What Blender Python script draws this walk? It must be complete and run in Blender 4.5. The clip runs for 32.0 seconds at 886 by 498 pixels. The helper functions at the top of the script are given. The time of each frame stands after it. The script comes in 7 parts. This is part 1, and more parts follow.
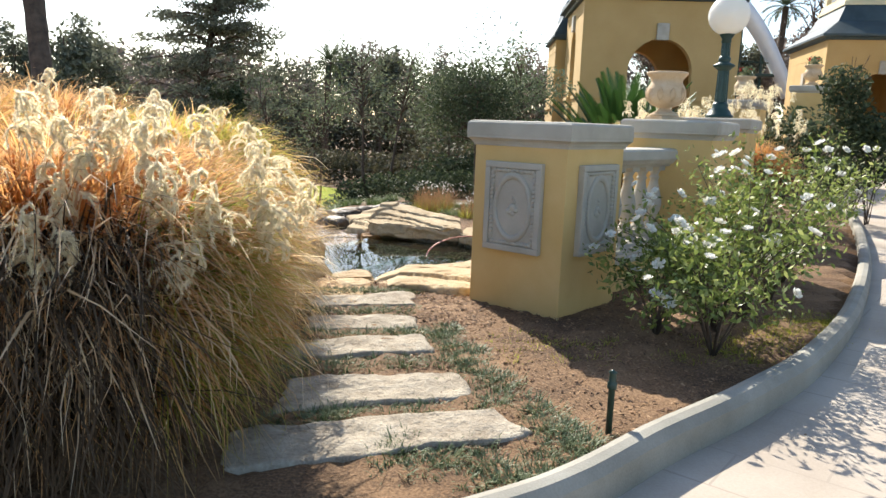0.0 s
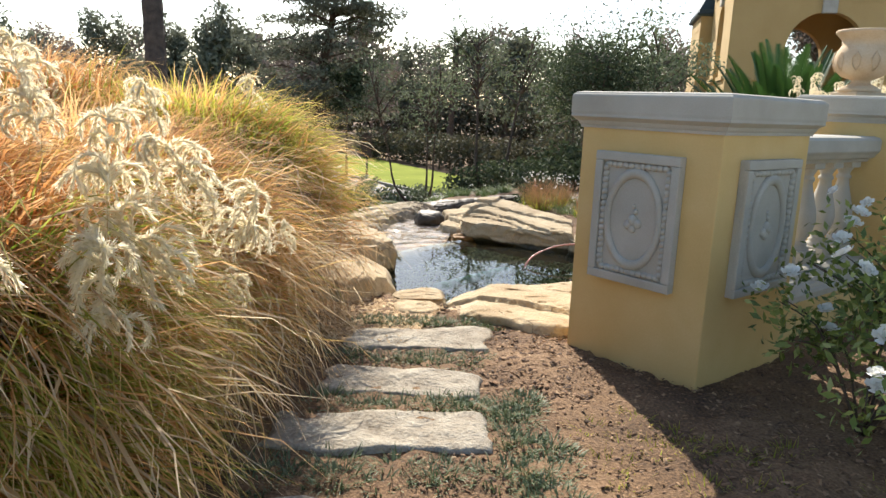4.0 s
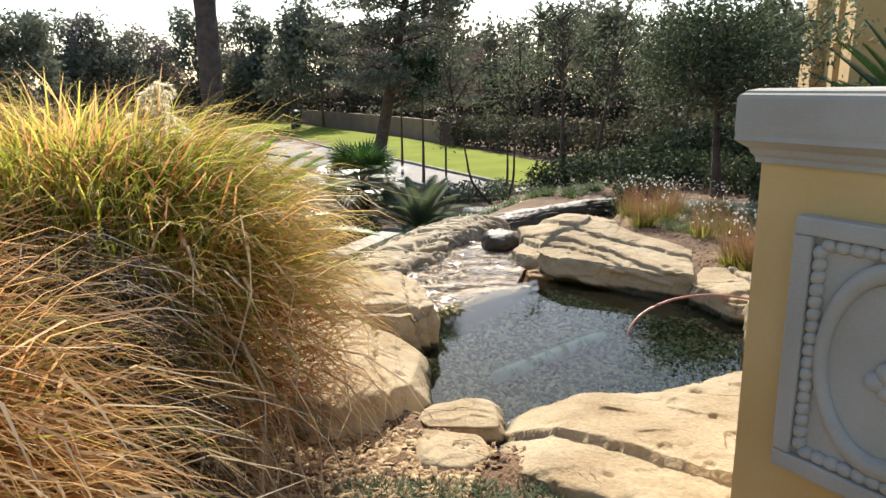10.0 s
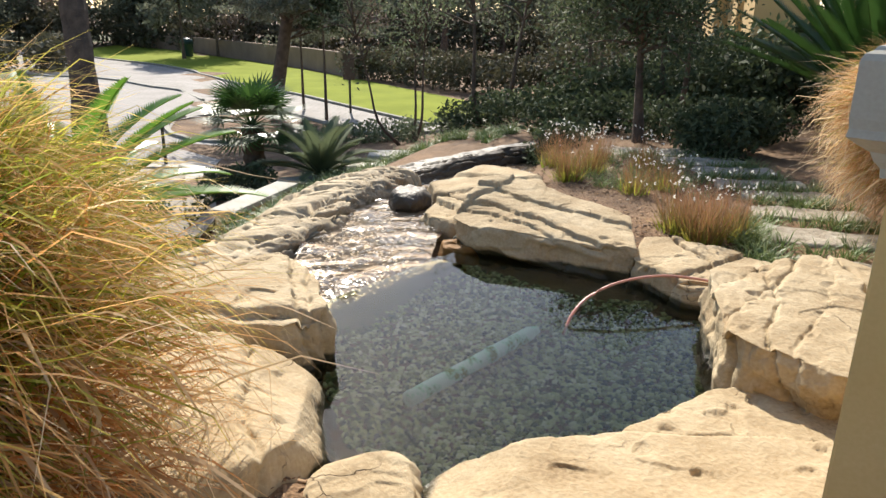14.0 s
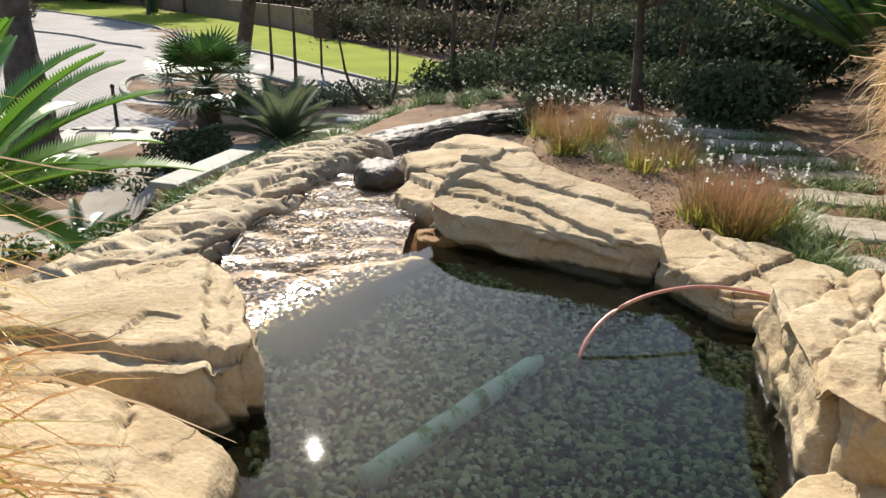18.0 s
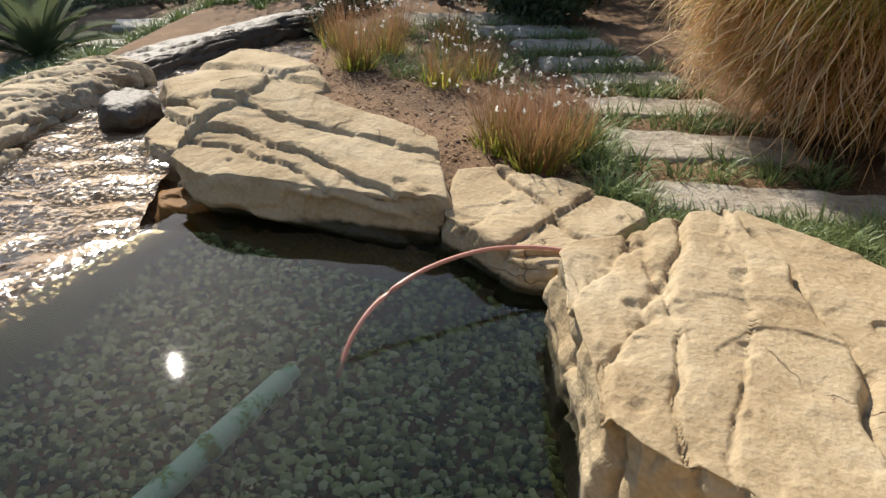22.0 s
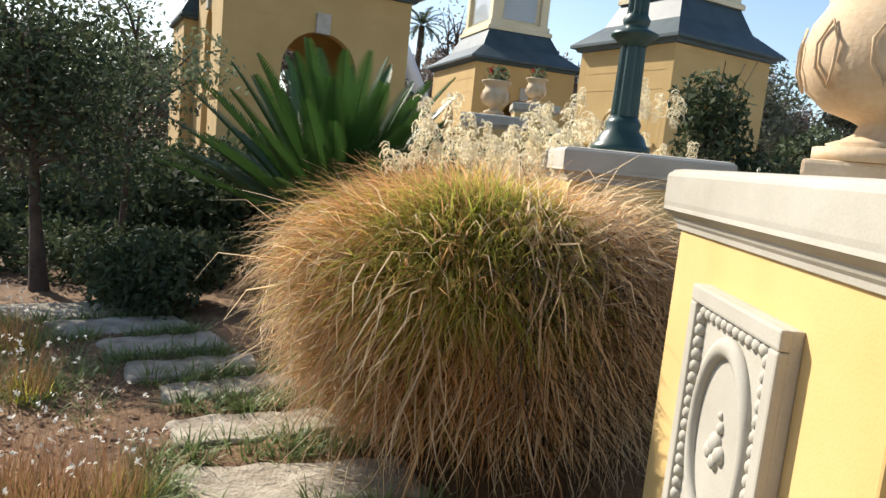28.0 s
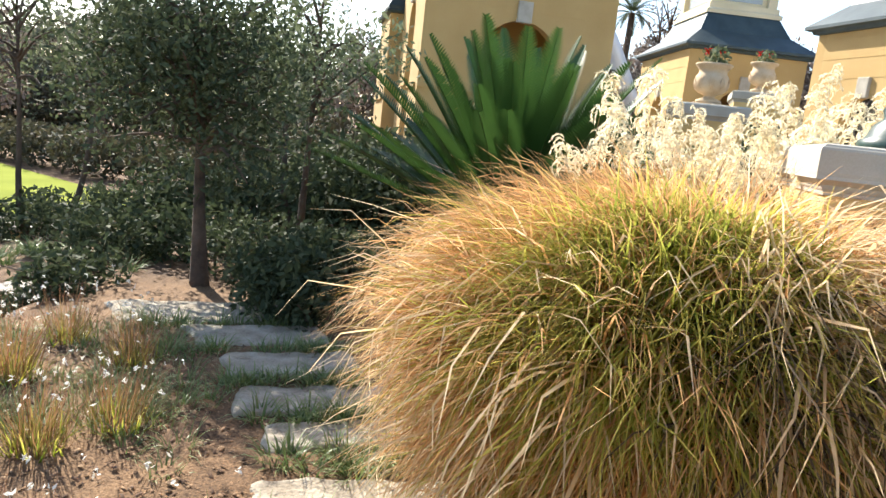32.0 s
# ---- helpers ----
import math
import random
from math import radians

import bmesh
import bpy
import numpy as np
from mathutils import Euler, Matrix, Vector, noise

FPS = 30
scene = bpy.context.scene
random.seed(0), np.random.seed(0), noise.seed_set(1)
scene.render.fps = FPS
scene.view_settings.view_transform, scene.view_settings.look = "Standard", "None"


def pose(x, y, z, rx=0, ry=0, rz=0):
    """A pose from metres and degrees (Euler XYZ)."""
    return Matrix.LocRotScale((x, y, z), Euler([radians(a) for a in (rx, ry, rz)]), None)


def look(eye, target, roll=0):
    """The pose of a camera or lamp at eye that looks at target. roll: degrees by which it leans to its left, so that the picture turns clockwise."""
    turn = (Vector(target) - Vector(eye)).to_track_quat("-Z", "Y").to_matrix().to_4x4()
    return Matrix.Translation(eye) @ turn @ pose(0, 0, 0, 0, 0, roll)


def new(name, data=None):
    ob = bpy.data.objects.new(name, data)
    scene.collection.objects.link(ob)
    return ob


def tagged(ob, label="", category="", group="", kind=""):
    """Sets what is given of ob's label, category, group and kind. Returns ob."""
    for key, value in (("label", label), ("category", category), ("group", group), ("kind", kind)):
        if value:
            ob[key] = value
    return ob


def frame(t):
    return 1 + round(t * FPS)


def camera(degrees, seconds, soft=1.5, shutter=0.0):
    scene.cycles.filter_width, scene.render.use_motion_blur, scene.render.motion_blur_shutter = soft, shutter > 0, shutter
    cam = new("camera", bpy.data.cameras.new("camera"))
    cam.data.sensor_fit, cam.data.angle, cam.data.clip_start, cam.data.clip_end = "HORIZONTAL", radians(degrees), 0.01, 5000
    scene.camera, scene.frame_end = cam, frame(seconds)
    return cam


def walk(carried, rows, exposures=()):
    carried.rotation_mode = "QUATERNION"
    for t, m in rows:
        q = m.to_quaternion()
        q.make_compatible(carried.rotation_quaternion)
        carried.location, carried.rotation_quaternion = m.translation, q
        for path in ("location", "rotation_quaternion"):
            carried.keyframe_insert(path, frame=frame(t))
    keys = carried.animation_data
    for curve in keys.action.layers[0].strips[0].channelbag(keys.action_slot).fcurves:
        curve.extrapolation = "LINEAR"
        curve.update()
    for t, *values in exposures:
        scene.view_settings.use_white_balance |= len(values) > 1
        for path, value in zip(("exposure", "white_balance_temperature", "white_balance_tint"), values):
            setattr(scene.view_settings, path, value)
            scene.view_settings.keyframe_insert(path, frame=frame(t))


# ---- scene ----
cam = camera(64.3, 32.0)
METRES, EYE, TILT, LEAN, TURN = 9.0, 1.46, -10.5, 0.0, 0.0
PATH = [
    (0, (0.581, -0.701, 1.486), (0.432, 1.263, 1.138), 2.0),
    (0.5, (0.565, -0.492, 1.479), (0.489, 1.484, 1.184), 2.1),
    (1, (0.584, -0.329, 1.478), (0.536, 1.651, 1.199), 2.0),
    (1.5, (0.68, -0.095, 1.471), (0.55, 1.884, 1.209), 3.1),
    (2, (0.72, 0.066, 1.468), (0.454, 2.026, 1.173), 2.7),
    (2.5, (0.69, 0.296, 1.458), (0.37, 2.245, 1.143), 3.0),
    (3, (0.654, 0.5, 1.446), (0.341, 2.447, 1.111), 2.3),
    (3.5, (0.674, 0.748, 1.422), (0.26, 2.67, 1.058), 2.2),
    (5.5, (0.623, 1.662, 1.424), (-0.049, 3.481, 0.933), 1.6),
    (6, (0.634, 1.817, 1.424), (-0.197, 3.566, 0.926), 1.2),
    (6.5, (0.593, 1.96, 1.447), (-0.375, 3.63, 0.925), 0.6),
    (7, (0.5, 2.161, 1.462), (-0.477, 3.825, 0.935), -0.7),
    (7.5, (0.433, 2.298, 1.533), (-0.459, 4.022, 1.054), -0.8),
    (8, (0.431, 2.435, 1.53), (-0.37, 4.203, 1.049), -1.2),
    (8.5, (0.443, 2.701, 1.535), (-0.368, 4.465, 1.055), -0.8),
    (9, (0.454, 2.839, 1.552), (-0.373, 4.598, 1.083), -0.6),
    (9.5, (0.406, 2.934, 1.554), (-0.415, 4.697, 1.085), -0.1),
    (10, (0.294, 3.054, 1.55), (-0.441, 4.858, 1.097), -0.5),
    (10.5, (0.225, 3.129, 1.543), (-0.429, 4.965, 1.093), -0.1),
    (11, (0.216, 3.263, 1.554), (-0.443, 5.1, 1.118), 0.2),
    (11.5, (0.234, 3.359, 1.545), (-0.481, 5.18, 1.129), 0.6),
    (12, (0.207, 3.47, 1.557), (-0.54, 5.281, 1.154), 0.7),
    (12.5, (0.109, 3.633, 1.511), (-0.623, 5.437, 1.054), 1.2),
    (13, (-0.008, 3.801, 1.533), (-0.652, 5.622, 1.017), -0.6),
    (13.5, (-0.043, 3.903, 1.561), (-0.559, 5.742, 0.965), -0.5),
    (14, (-0.024, 4.017, 1.564), (-0.498, 5.854, 0.933), 0.7),
    (14.5, (-0.009, 4.153, 1.55), (-0.49, 5.98, 0.893), 2.5),
    (15, (-0.079, 4.33, 1.522), (-0.527, 6.158, 0.843), 0.4),
    (15.5, (-0.159, 4.47, 1.5), (-0.478, 6.339, 0.862), 0.1),
    (17.5, (-0.255, 4.967, 1.411), (-0.643, 6.797, 0.702), 2.2),
    (18, (-0.271, 5.006, 1.398), (-0.669, 6.828, 0.675), 1.8),
    (18.5, (-0.238, 5.095, 1.4), (-0.694, 6.892, 0.648), 0.5),
    (19, (-0.201, 5.241, 1.402), (-0.733, 6.982, 0.574), -1.2),
    (19.5, (-0.181, 5.347, 1.402), (-0.795, 7.047, 0.547), -1.4),
    (20, (-0.199, 5.45, 1.398), (-0.781, 7.122, 0.466), -2.4),
    (20.5, (-0.195, 5.526, 1.413), (-0.628, 7.225, 0.45), -2.9),
    (21, (-0.156, 5.606, 1.421), (-0.423, 7.34, 0.459), -0.4),
    (21.5, (-0.062, 5.71, 1.411), (-0.144, 7.455, 0.437), 0.5),
    (22, (0.035, 5.786, 1.446), (0.073, 7.526, 0.461), 2.1),
    (22.5, (0.065, 5.882, 1.47), (0.244, 7.627, 0.508), 2.5),
    (23, (0.086, 5.917, 1.487), (0.454, 7.659, 0.577), 2.6),
    (23.5, (0.11, 5.966, 1.519), (0.741, 7.635, 0.614), 1.7),
    (24, (0.102, 6.011, 1.535), (0.982, 7.574, 0.651), 3.5),
    (24.5, (0.198, 6.039, 1.543), (1.198, 7.571, 0.734), 5.1),
    (25, (0.294, 6.056, 1.55), (1.368, 7.591, 0.849), 6.5),
    (25.5, (0.354, 6.067, 1.562), (1.45, 7.639, 0.991), 5.7),
    (26, (0.38, 6.15, 1.548), (1.509, 7.747, 1.131), 5.9),
    (26.5, (0.425, 6.327, 1.579), (1.541, 7.955, 1.252), 6.1),
    (28.5, (0.874, 6.62, 1.577), (1.686, 8.429, 1.316), 5.5),
    (29, (1.005, 6.745, 1.573), (1.826, 8.549, 1.305), 5.1),
    (29.5, (1.124, 6.906, 1.577), (2.059, 8.656, 1.331), 5.9),
    (30, (1.244, 7.029, 1.579), (2.163, 8.789, 1.337), 6.0),
    (30.5, (1.328, 7.133, 1.602), (2.025, 8.993, 1.366), 6.8),
    (31, (1.326, 7.274, 1.597), (1.846, 9.185, 1.323), 5.4),
    (31.5, (1.285, 7.434, 1.605), (1.697, 9.366, 1.292), 5.3),
    (32, (1.273, 7.535, 1.604), (1.607, 9.478, 1.266), 6.5),
]
walk(cam, [(t, look(eye, target, roll)) for t, eye, target, roll in PATH], exposures=((0, 1.1), (4, 1.0), (8, 0.85), (11, 0.82), (14, 0.86), (17, 0.84), (18.5, 0.76), (20, 0.5), (24, 0.52), (26, 0.5), (28, 0.76), (30, 0.9), (32, 1.45)))
# ---- light ----
SUN_ELEV, SUN_AZ = 36.7, -24.2
world = bpy.data.worlds.new("world")
scene.world = world
world.use_nodes = True
wn = world.node_tree
sky = wn.nodes.new("ShaderNodeTexSky")
sky.sky_type, sky.sun_disc = "NISHITA", False
sky.sun_elevation, sky.sun_rotation = radians(SUN_ELEV), radians(SUN_AZ)
sky.dust_density, sky.air_density, sky.ozone_density = 0.9, 1.0, 1.4
wn.links.new(sky.outputs[0], wn.nodes["Background"].inputs[0])
wn.nodes["Background"].inputs[1].default_value = 0.12
sun_way = Vector((math.sin(radians(SUN_AZ)) * math.cos(radians(SUN_ELEV)), math.cos(radians(SUN_AZ)) * math.cos(radians(SUN_ELEV)), math.sin(radians(SUN_ELEV))))
sun = new("sun", bpy.data.lights.new("sun", "SUN"))
sun.data.energy, sun.data.angle, sun.data.color = 5.0, radians(0.53), (1.0, 0.93, 0.82)
sun.matrix_world = look(sun_way * 40, (0, 0, 0))

# ---- materials ----
MATS = {}


def mat(name, stops, scale=4.0, detail=6.0, rough=0.8, bump=0.3, fine=60.0, source="noise", metal=0.0, mix=0.25, coords="Object", dist=0.02, spec=0.4, trans=0.0):
    """A procedural surface: a colour ramp over coarse noise, broken by fine noise, with relief at both sizes."""
    m = bpy.data.materials.new(name)
    m.use_nodes = True
    n, l = m.node_tree.nodes, m.node_tree.links
    b = n["Principled BSDF"]
    b.inputs["Roughness"].default_value = rough
    b.inputs["Metallic"].default_value = metal
    b.inputs["Specular IOR Level"].default_value = spec
    tc = n.new("ShaderNodeTexCoord")
    big = n.new("ShaderNodeTexNoise")
    big.inputs["Scale"].default_value, big.inputs["Detail"].default_value = scale, detail
    l.new(tc.outputs[coords], big.inputs["Vector"])
    small = n.new("ShaderNodeTexNoise")
    small.inputs["Scale"].default_value, small.inputs["Detail"].default_value = fine, 4
    l.new(tc.outputs[coords], small.inputs["Vector"])
    fac = big.outputs["Fac"]
    if source == "island":
        g = n.new("ShaderNodeNewGeometry")
        fac = g.outputs["Random Per Island"]
    elif source == "object":
        g = n.new("ShaderNodeObjectInfo")
        fac = g.outputs["Random"]
    blend = n.new("ShaderNodeMix")
    blend.inputs[0].default_value = mix
    l.new(fac, blend.inputs[2])
    l.new(small.outputs["Fac"], blend.inputs[3])
    ramp = n.new("ShaderNodeValToRGB")
    while len(ramp.color_ramp.elements) < len(stops):
        ramp.color_ramp.elements.new(0.5)
    for e, (p, c) in zip(ramp.color_ramp.elements, stops):
        e.position, e.color = p, (*c, 1)
    l.new(blend.outputs[0], ramp.inputs[0])
    l.new(ramp.outputs[0], b.inputs["Base Color"])
    if bump:
        add = n.new("ShaderNodeMath")
        add.operation = "MULTIPLY_ADD"
        add.inputs[1].default_value = 0.35
        l.new(small.outputs["Fac"], add.inputs[0])
        l.new(big.outputs["Fac"], add.inputs[2])
        bp = n.new("ShaderNodeBump")
        bp.inputs["Strength"].default_value, bp.inputs["Distance"].default_value = bump, dist
        l.new(add.outputs[0], bp.inputs["Height"])
        l.new(bp.outputs[0], b.inputs["Normal"])
    if trans:
        t = n.new("ShaderNodeBsdfTranslucent")
        l.new(ramp.outputs[0], t.inputs[0])
        ms = n.new("ShaderNodeMixShader")
        ms.inputs[0].default_value = trans
        l.new(b.outputs[0], ms.inputs[1])
        l.new(t.outputs[0], ms.inputs[2])
        l.new(ms.outputs[0], n["Material Output"].inputs[0])
    MATS[name] = m
    return m


def blade_mat(name, low, mid, high, tips, rough=0.7, trans=0.35):
    """Leaf blades: each blade its own hue, drying from the foot to the tip."""
    m = bpy.data.materials.new(name)
    m.use_nodes = True
    n, l = m.node_tree.nodes, m.node_tree.links
    b = n["Principled BSDF"]
    b.inputs["Roughness"].default_value = rough
    b.inputs["Specular IOR Level"].default_value = 0.18
    uv = n.new("ShaderNodeUVMap")
    sep = n.new("ShaderNodeSeparateXYZ")
    l.new(uv.outputs[0], sep.inputs[0])
    r1 = n.new("ShaderNodeValToRGB")
    r1.color_ramp.elements[0].color, r1.color_ramp.elements[1].color = (*low, 1), (*high, 1)
    e = r1.color_ramp.elements.new(0.5)
    e.color = (*mid, 1)
    l.new(sep.outputs[0], r1.inputs[0])
    mx = n.new("ShaderNodeMix")
    mx.data_type = "RGBA"
    mx.inputs[7].default_value = (*tips, 1)
    pw = n.new("ShaderNodeMath")
    pw.operation = "POWER"
    pw.inputs[1].default_value = 1.6
    l.new(sep.outputs[1], pw.inputs[0])
    l.new(pw.outputs[0], mx.inputs[0])
    l.new(r1.outputs[0], mx.inputs[6])
    l.new(mx.outputs[2], b.inputs["Base Color"])
    t = n.new("ShaderNodeBsdfTranslucent")
    l.new(mx.outputs[2], t.inputs[0])
    ms = n.new("ShaderNodeMixShader")
    ms.inputs[0].default_value = trans
    l.new(b.outputs[0], ms.inputs[1])
    l.new(t.outputs[0], ms.inputs[2])
    l.new(ms.outputs[0], n["Material Output"].inputs[0])
    MATS[name] = m
    return m


def water_mat(name, tint, wave, scale, rough=0.015, stretch=(1, 1, 1), broken=0.0, detail=3):
    m = bpy.data.materials.new(name)
    m.use_nodes = True
    n, l = m.node_tree.nodes, m.node_tree.links
    tr = n.new("ShaderNodeBsdfTransparent")
    tr.inputs[0].default_value = (*tint, 1)
    gl = n.new("ShaderNodeBsdfGlossy")
    gl.inputs["Roughness"].default_value = rough
    fr = n.new("ShaderNodeFresnel")
    fr.inputs[0].default_value = 1.345
    tc = n.new("ShaderNodeTexCoord")
    mp = n.new("ShaderNodeMapping")
    mp.inputs["Scale"].default_value = stretch
    ns = n.new("ShaderNodeTexNoise")
    ns.inputs["Scale"].default_value, ns.inputs["Detail"].default_value = scale, detail
    bp = n.new("ShaderNodeBump")
    bp.inputs["Strength"].default_value, bp.inputs["Distance"].default_value = 1.0, wave
    l.new(tc.outputs["Object"], mp.inputs[0])
    l.new(mp.outputs[0], ns.inputs["Vector"])
    l.new(ns.outputs["Fac"], bp.inputs["Height"])
    l.new(bp.outputs[0], gl.inputs["Normal"])
    l.new(bp.outputs[0], fr.inputs["Normal"])
    ms = n.new("ShaderNodeMixShader")
    gloss = fr.outputs[0]
    if broken:
        film = n.new("ShaderNodeTexNoise")
        film.inputs["Scale"].default_value, film.inputs["Detail"].default_value = 38.0, 4
        l.new(mp.outputs[0], film.inputs["Vector"])
        cutoff = n.new("ShaderNodeMapRange")
        cutoff.inputs["From Min"].default_value, cutoff.inputs["From Max"].default_value = broken, broken + 0.10
        l.new(film.outputs["Fac"], cutoff.inputs["Value"])
        mul = n.new("ShaderNodeMath")
        mul.operation = "MULTIPLY"
        l.new(fr.outputs[0], mul.inputs[0])
        l.new(cutoff.outputs[0], mul.inputs[1])
        gloss = mul.outputs[0]
    l.new(gloss, ms.inputs[0])
    l.new(tr.outputs[0], ms.inputs[1])
    l.new(gl.outputs[0], ms.inputs[2])
    l.new(ms.outputs[0], n["Material Output"].inputs[0])
    MATS[name] = m
    return m


def glass_mat(name, tint, rough=0.02):
    m = bpy.data.materials.new(name)
    m.use_nodes = True
    b = m.node_tree.nodes["Principled BSDF"]
    b.inputs["Base Color"].default_value = (*tint, 1)
    b.inputs["Roughness"].default_value = rough
    b.inputs["Transmission Weight"].default_value = 0.3
    MATS[name] = m
    return m


def add_cracks(m, scale, width, dark, depth, stretch=(1, 1, 1), everywhere=False):
    """Thin branching cracks with dirt in them, laid over a stone material."""
    n, l = m.node_tree.nodes, m.node_tree.links
    b = n["Principled BSDF"]
    tc = n.new("ShaderNodeTexCoord")
    ns = n.new("ShaderNodeTexNoise")
    ns.inputs["Scale"].default_value, ns.inputs["Detail"].default_value = 2.5, 5
    l.new(tc.outputs["Object"], ns.inputs["Vector"])
    mx = n.new("ShaderNodeVectorMath")
    mx.operation = "MULTIPLY_ADD"
    mx.inputs[1].default_value = (0.5, 0.5, 0.5)
    l.new(ns.outputs["Color"], mx.inputs[0])
    l.new(tc.outputs["Object"], mx.inputs[2])
    mp = n.new("ShaderNodeMapping")
    mp.inputs["Scale"].default_value = stretch
    mp.inputs["Rotation"].default_value = (0.3, 0.2, 0.5)
    l.new(mx.outputs[0], mp.inputs[0])
    vo = n.new("ShaderNodeTexVoronoi")
    vo.feature = "DISTANCE_TO_EDGE"
    vo.inputs["Scale"].default_value = scale
    l.new(mp.outputs[0], vo.inputs["Vector"])
    mr = n.new("ShaderNodeMapRange")
    mr.inputs["From Max"].default_value = width
    l.new(vo.outputs["Distance"], mr.inputs["Value"])
    gate = n.new("ShaderNodeTexNoise")
    gate.inputs["Scale"].default_value = 1.7
    l.new(tc.outputs["Object"], gate.inputs["Vector"])
    gr = n.new("ShaderNodeMapRange")
    gr.inputs["From Min"].default_value, gr.inputs["From Max"].default_value = 0.57, 0.64
    gr.inputs["To Min"].default_value, gr.inputs["To Max"].default_value = 1.0, 0.0
    l.new(gate.outputs["Fac"], gr.inputs["Value"])
    mm = n.new("ShaderNodeMath")
    mm.operation = "MAXIMUM"
    l.new(mr.outputs[0], mm.inputs[0])
    if not everywhere:
        l.new(gr.outputs[0], mm.inputs[1])
    else:
        mm.inputs[1].default_value = 0.0
    src = b.inputs["Base Color"].links[0].from_socket
    mix = n.new("ShaderNodeMix")
    mix.data_type = "RGBA"
    mix.inputs[6].default_value = (*dark, 1)
    l.new(mm.outputs[0], mix.inputs[0])
    l.new(src, mix.inputs[7])
    l.new(mix.outputs[2], b.inputs["Base Color"])
    bp = n.new("ShaderNodeBump")
    bp.inputs["Strength"].default_value, bp.inputs["Distance"].default_value = 0.8, depth
    l.new(mm.outputs[0], bp.inputs["Height"])
    if b.inputs["Normal"].links:
        l.new(b.inputs["Normal"].links[0].from_socket, bp.inputs["Normal"])
    l.new(bp.outputs[0], b.inputs["Normal"])


def add_blocks(m, size, gap, dark):
    """Block-paving joints as recessed lines."""
    n, l = m.node_tree.nodes, m.node_tree.links
    b = n["Principled BSDF"]
    tc = n.new("ShaderNodeTexCoord")
    mp = n.new("ShaderNodeMapping")
    mp.inputs["Rotation"].default_value = (0, 0, 0.6)
    br = n.new("ShaderNodeTexBrick")
    br.inputs["Scale"].default_value = 1.0
    br.inputs["Brick Width"].default_value, br.inputs["Row Height"].default_value, br.inputs["Mortar Size"].default_value = size * 2, size, gap
    l.new(tc.outputs["Object"], mp.inputs[0])
    l.new(mp.outputs[0], br.inputs["Vector"])
    src = b.inputs["Base Color"].links[0].from_socket
    mix = n.new("ShaderNodeMix")
    mix.data_type = "RGBA"
    mix.inputs[7].default_value = (*dark, 1)
    l.new(br.outputs["Fac"], mix.inputs[0])
    l.new(src, mix.inputs[6])
    l.new(mix.outputs[2], b.inputs["Base Color"])


STUCCO = mat("ochre_stucco", [(0.3, (0.56, 0.37, 0.135)), (0.55, (0.63, 0.435, 0.18)), (0.75, (0.69, 0.50, 0.235))], 2.2, rough=0.9, bump=0.15, fine=120, dist=0.01)
WALLP = mat("ochre_wall", [(0.3, (0.43, 0.285, 0.11)), (0.7, (0.53, 0.37, 0.16))], 0.6, rough=0.9, bump=0.1, fine=30)
CREAM = mat("cream_wall", [(0.3, (0.62, 0.54, 0.36)), (0.7, (0.74, 0.66, 0.46))], 0.8, rough=0.9, bump=0.1, fine=30)
CAST = mat("cast_stone", [(0.3, (0.34, 0.31, 0.25)), (0.55, (0.43, 0.40, 0.335)), (0.75, (0.52, 0.49, 0.42))], 3.0, rough=0.85, bump=0.2, fine=150, dist=0.006)
KERB = mat("kerb_concrete", [(0.3, (0.20, 0.19, 0.155)), (0.55, (0.30, 0.285, 0.24)), (0.75, (0.38, 0.365, 0.315))], 2.5, rough=0.9, bump=0.3, fine=90)
PAVE = mat("pale_paving", [(0.3, (0.33, 0.275, 0.215)), (0.55, (0.43, 0.37, 0.30)), (0.75, (0.50, 0.44, 0.365))], 1.2, rough=0.85, bump=0.25, fine=90)
ROADM = mat("grey_block_paving", [(0.3, (0.20, 0.18, 0.16)), (0.7, (0.30, 0.275, 0.25))], 0.7, rough=0.85, bump=0.3, fine=20, source="noise")
add_blocks(ROADM, 0.2, 0.012, (0.13, 0.115, 0.10))
add_blocks(PAVE, 0.4, 0.006, (0.33, 0.28, 0.225))
TERRA = mat("terracotta", [(0.3, (0.47, 0.325, 0.19)), (0.55, (0.58, 0.44, 0.285)), (0.75, (0.66, 0.54, 0.39))], 5.0, rough=0.85, bump=0.2, fine=80)
ROCK_STOPS = [(0.25, (0.19, 0.125, 0.065)), (0.40, (0.34, 0.25, 0.14)), (0.55, (0.43, 0.335, 0.205)), (0.72, (0.50, 0.41, 0.275)), (0.88, (0.56, 0.485, 0.355))]
ROCK = mat("tan_sandstone", ROCK_STOPS, 3.2, detail=10, rough=0.9, bump=0.8, fine=55, dist=0.02, mix=0.35, spec=0.2)
add_cracks(ROCK, 2.2, 0.012, (0.20, 0.14, 0.085), 0.012, (1.0, 1.7, 2.4))
RIDGEROCK = mat("weathered_sandstone", [(0.25, (0.20, 0.145, 0.09)), (0.40, (0.34, 0.265, 0.17)), (0.55, (0.45, 0.365, 0.245)), (0.72, (0.54, 0.46, 0.33)), (0.88, (0.60, 0.53, 0.41))], 3.6, detail=10, rough=0.9, bump=0.9, fine=50, dist=0.02, mix=0.35, spec=0.2)
WETSTONE = mat("wet_orange_stone", [(0.3, (0.12, 0.055, 0.015)), (0.7, (0.27, 0.13, 0.03))], 5, rough=0.7, spec=0.15, bump=0.5, fine=40)
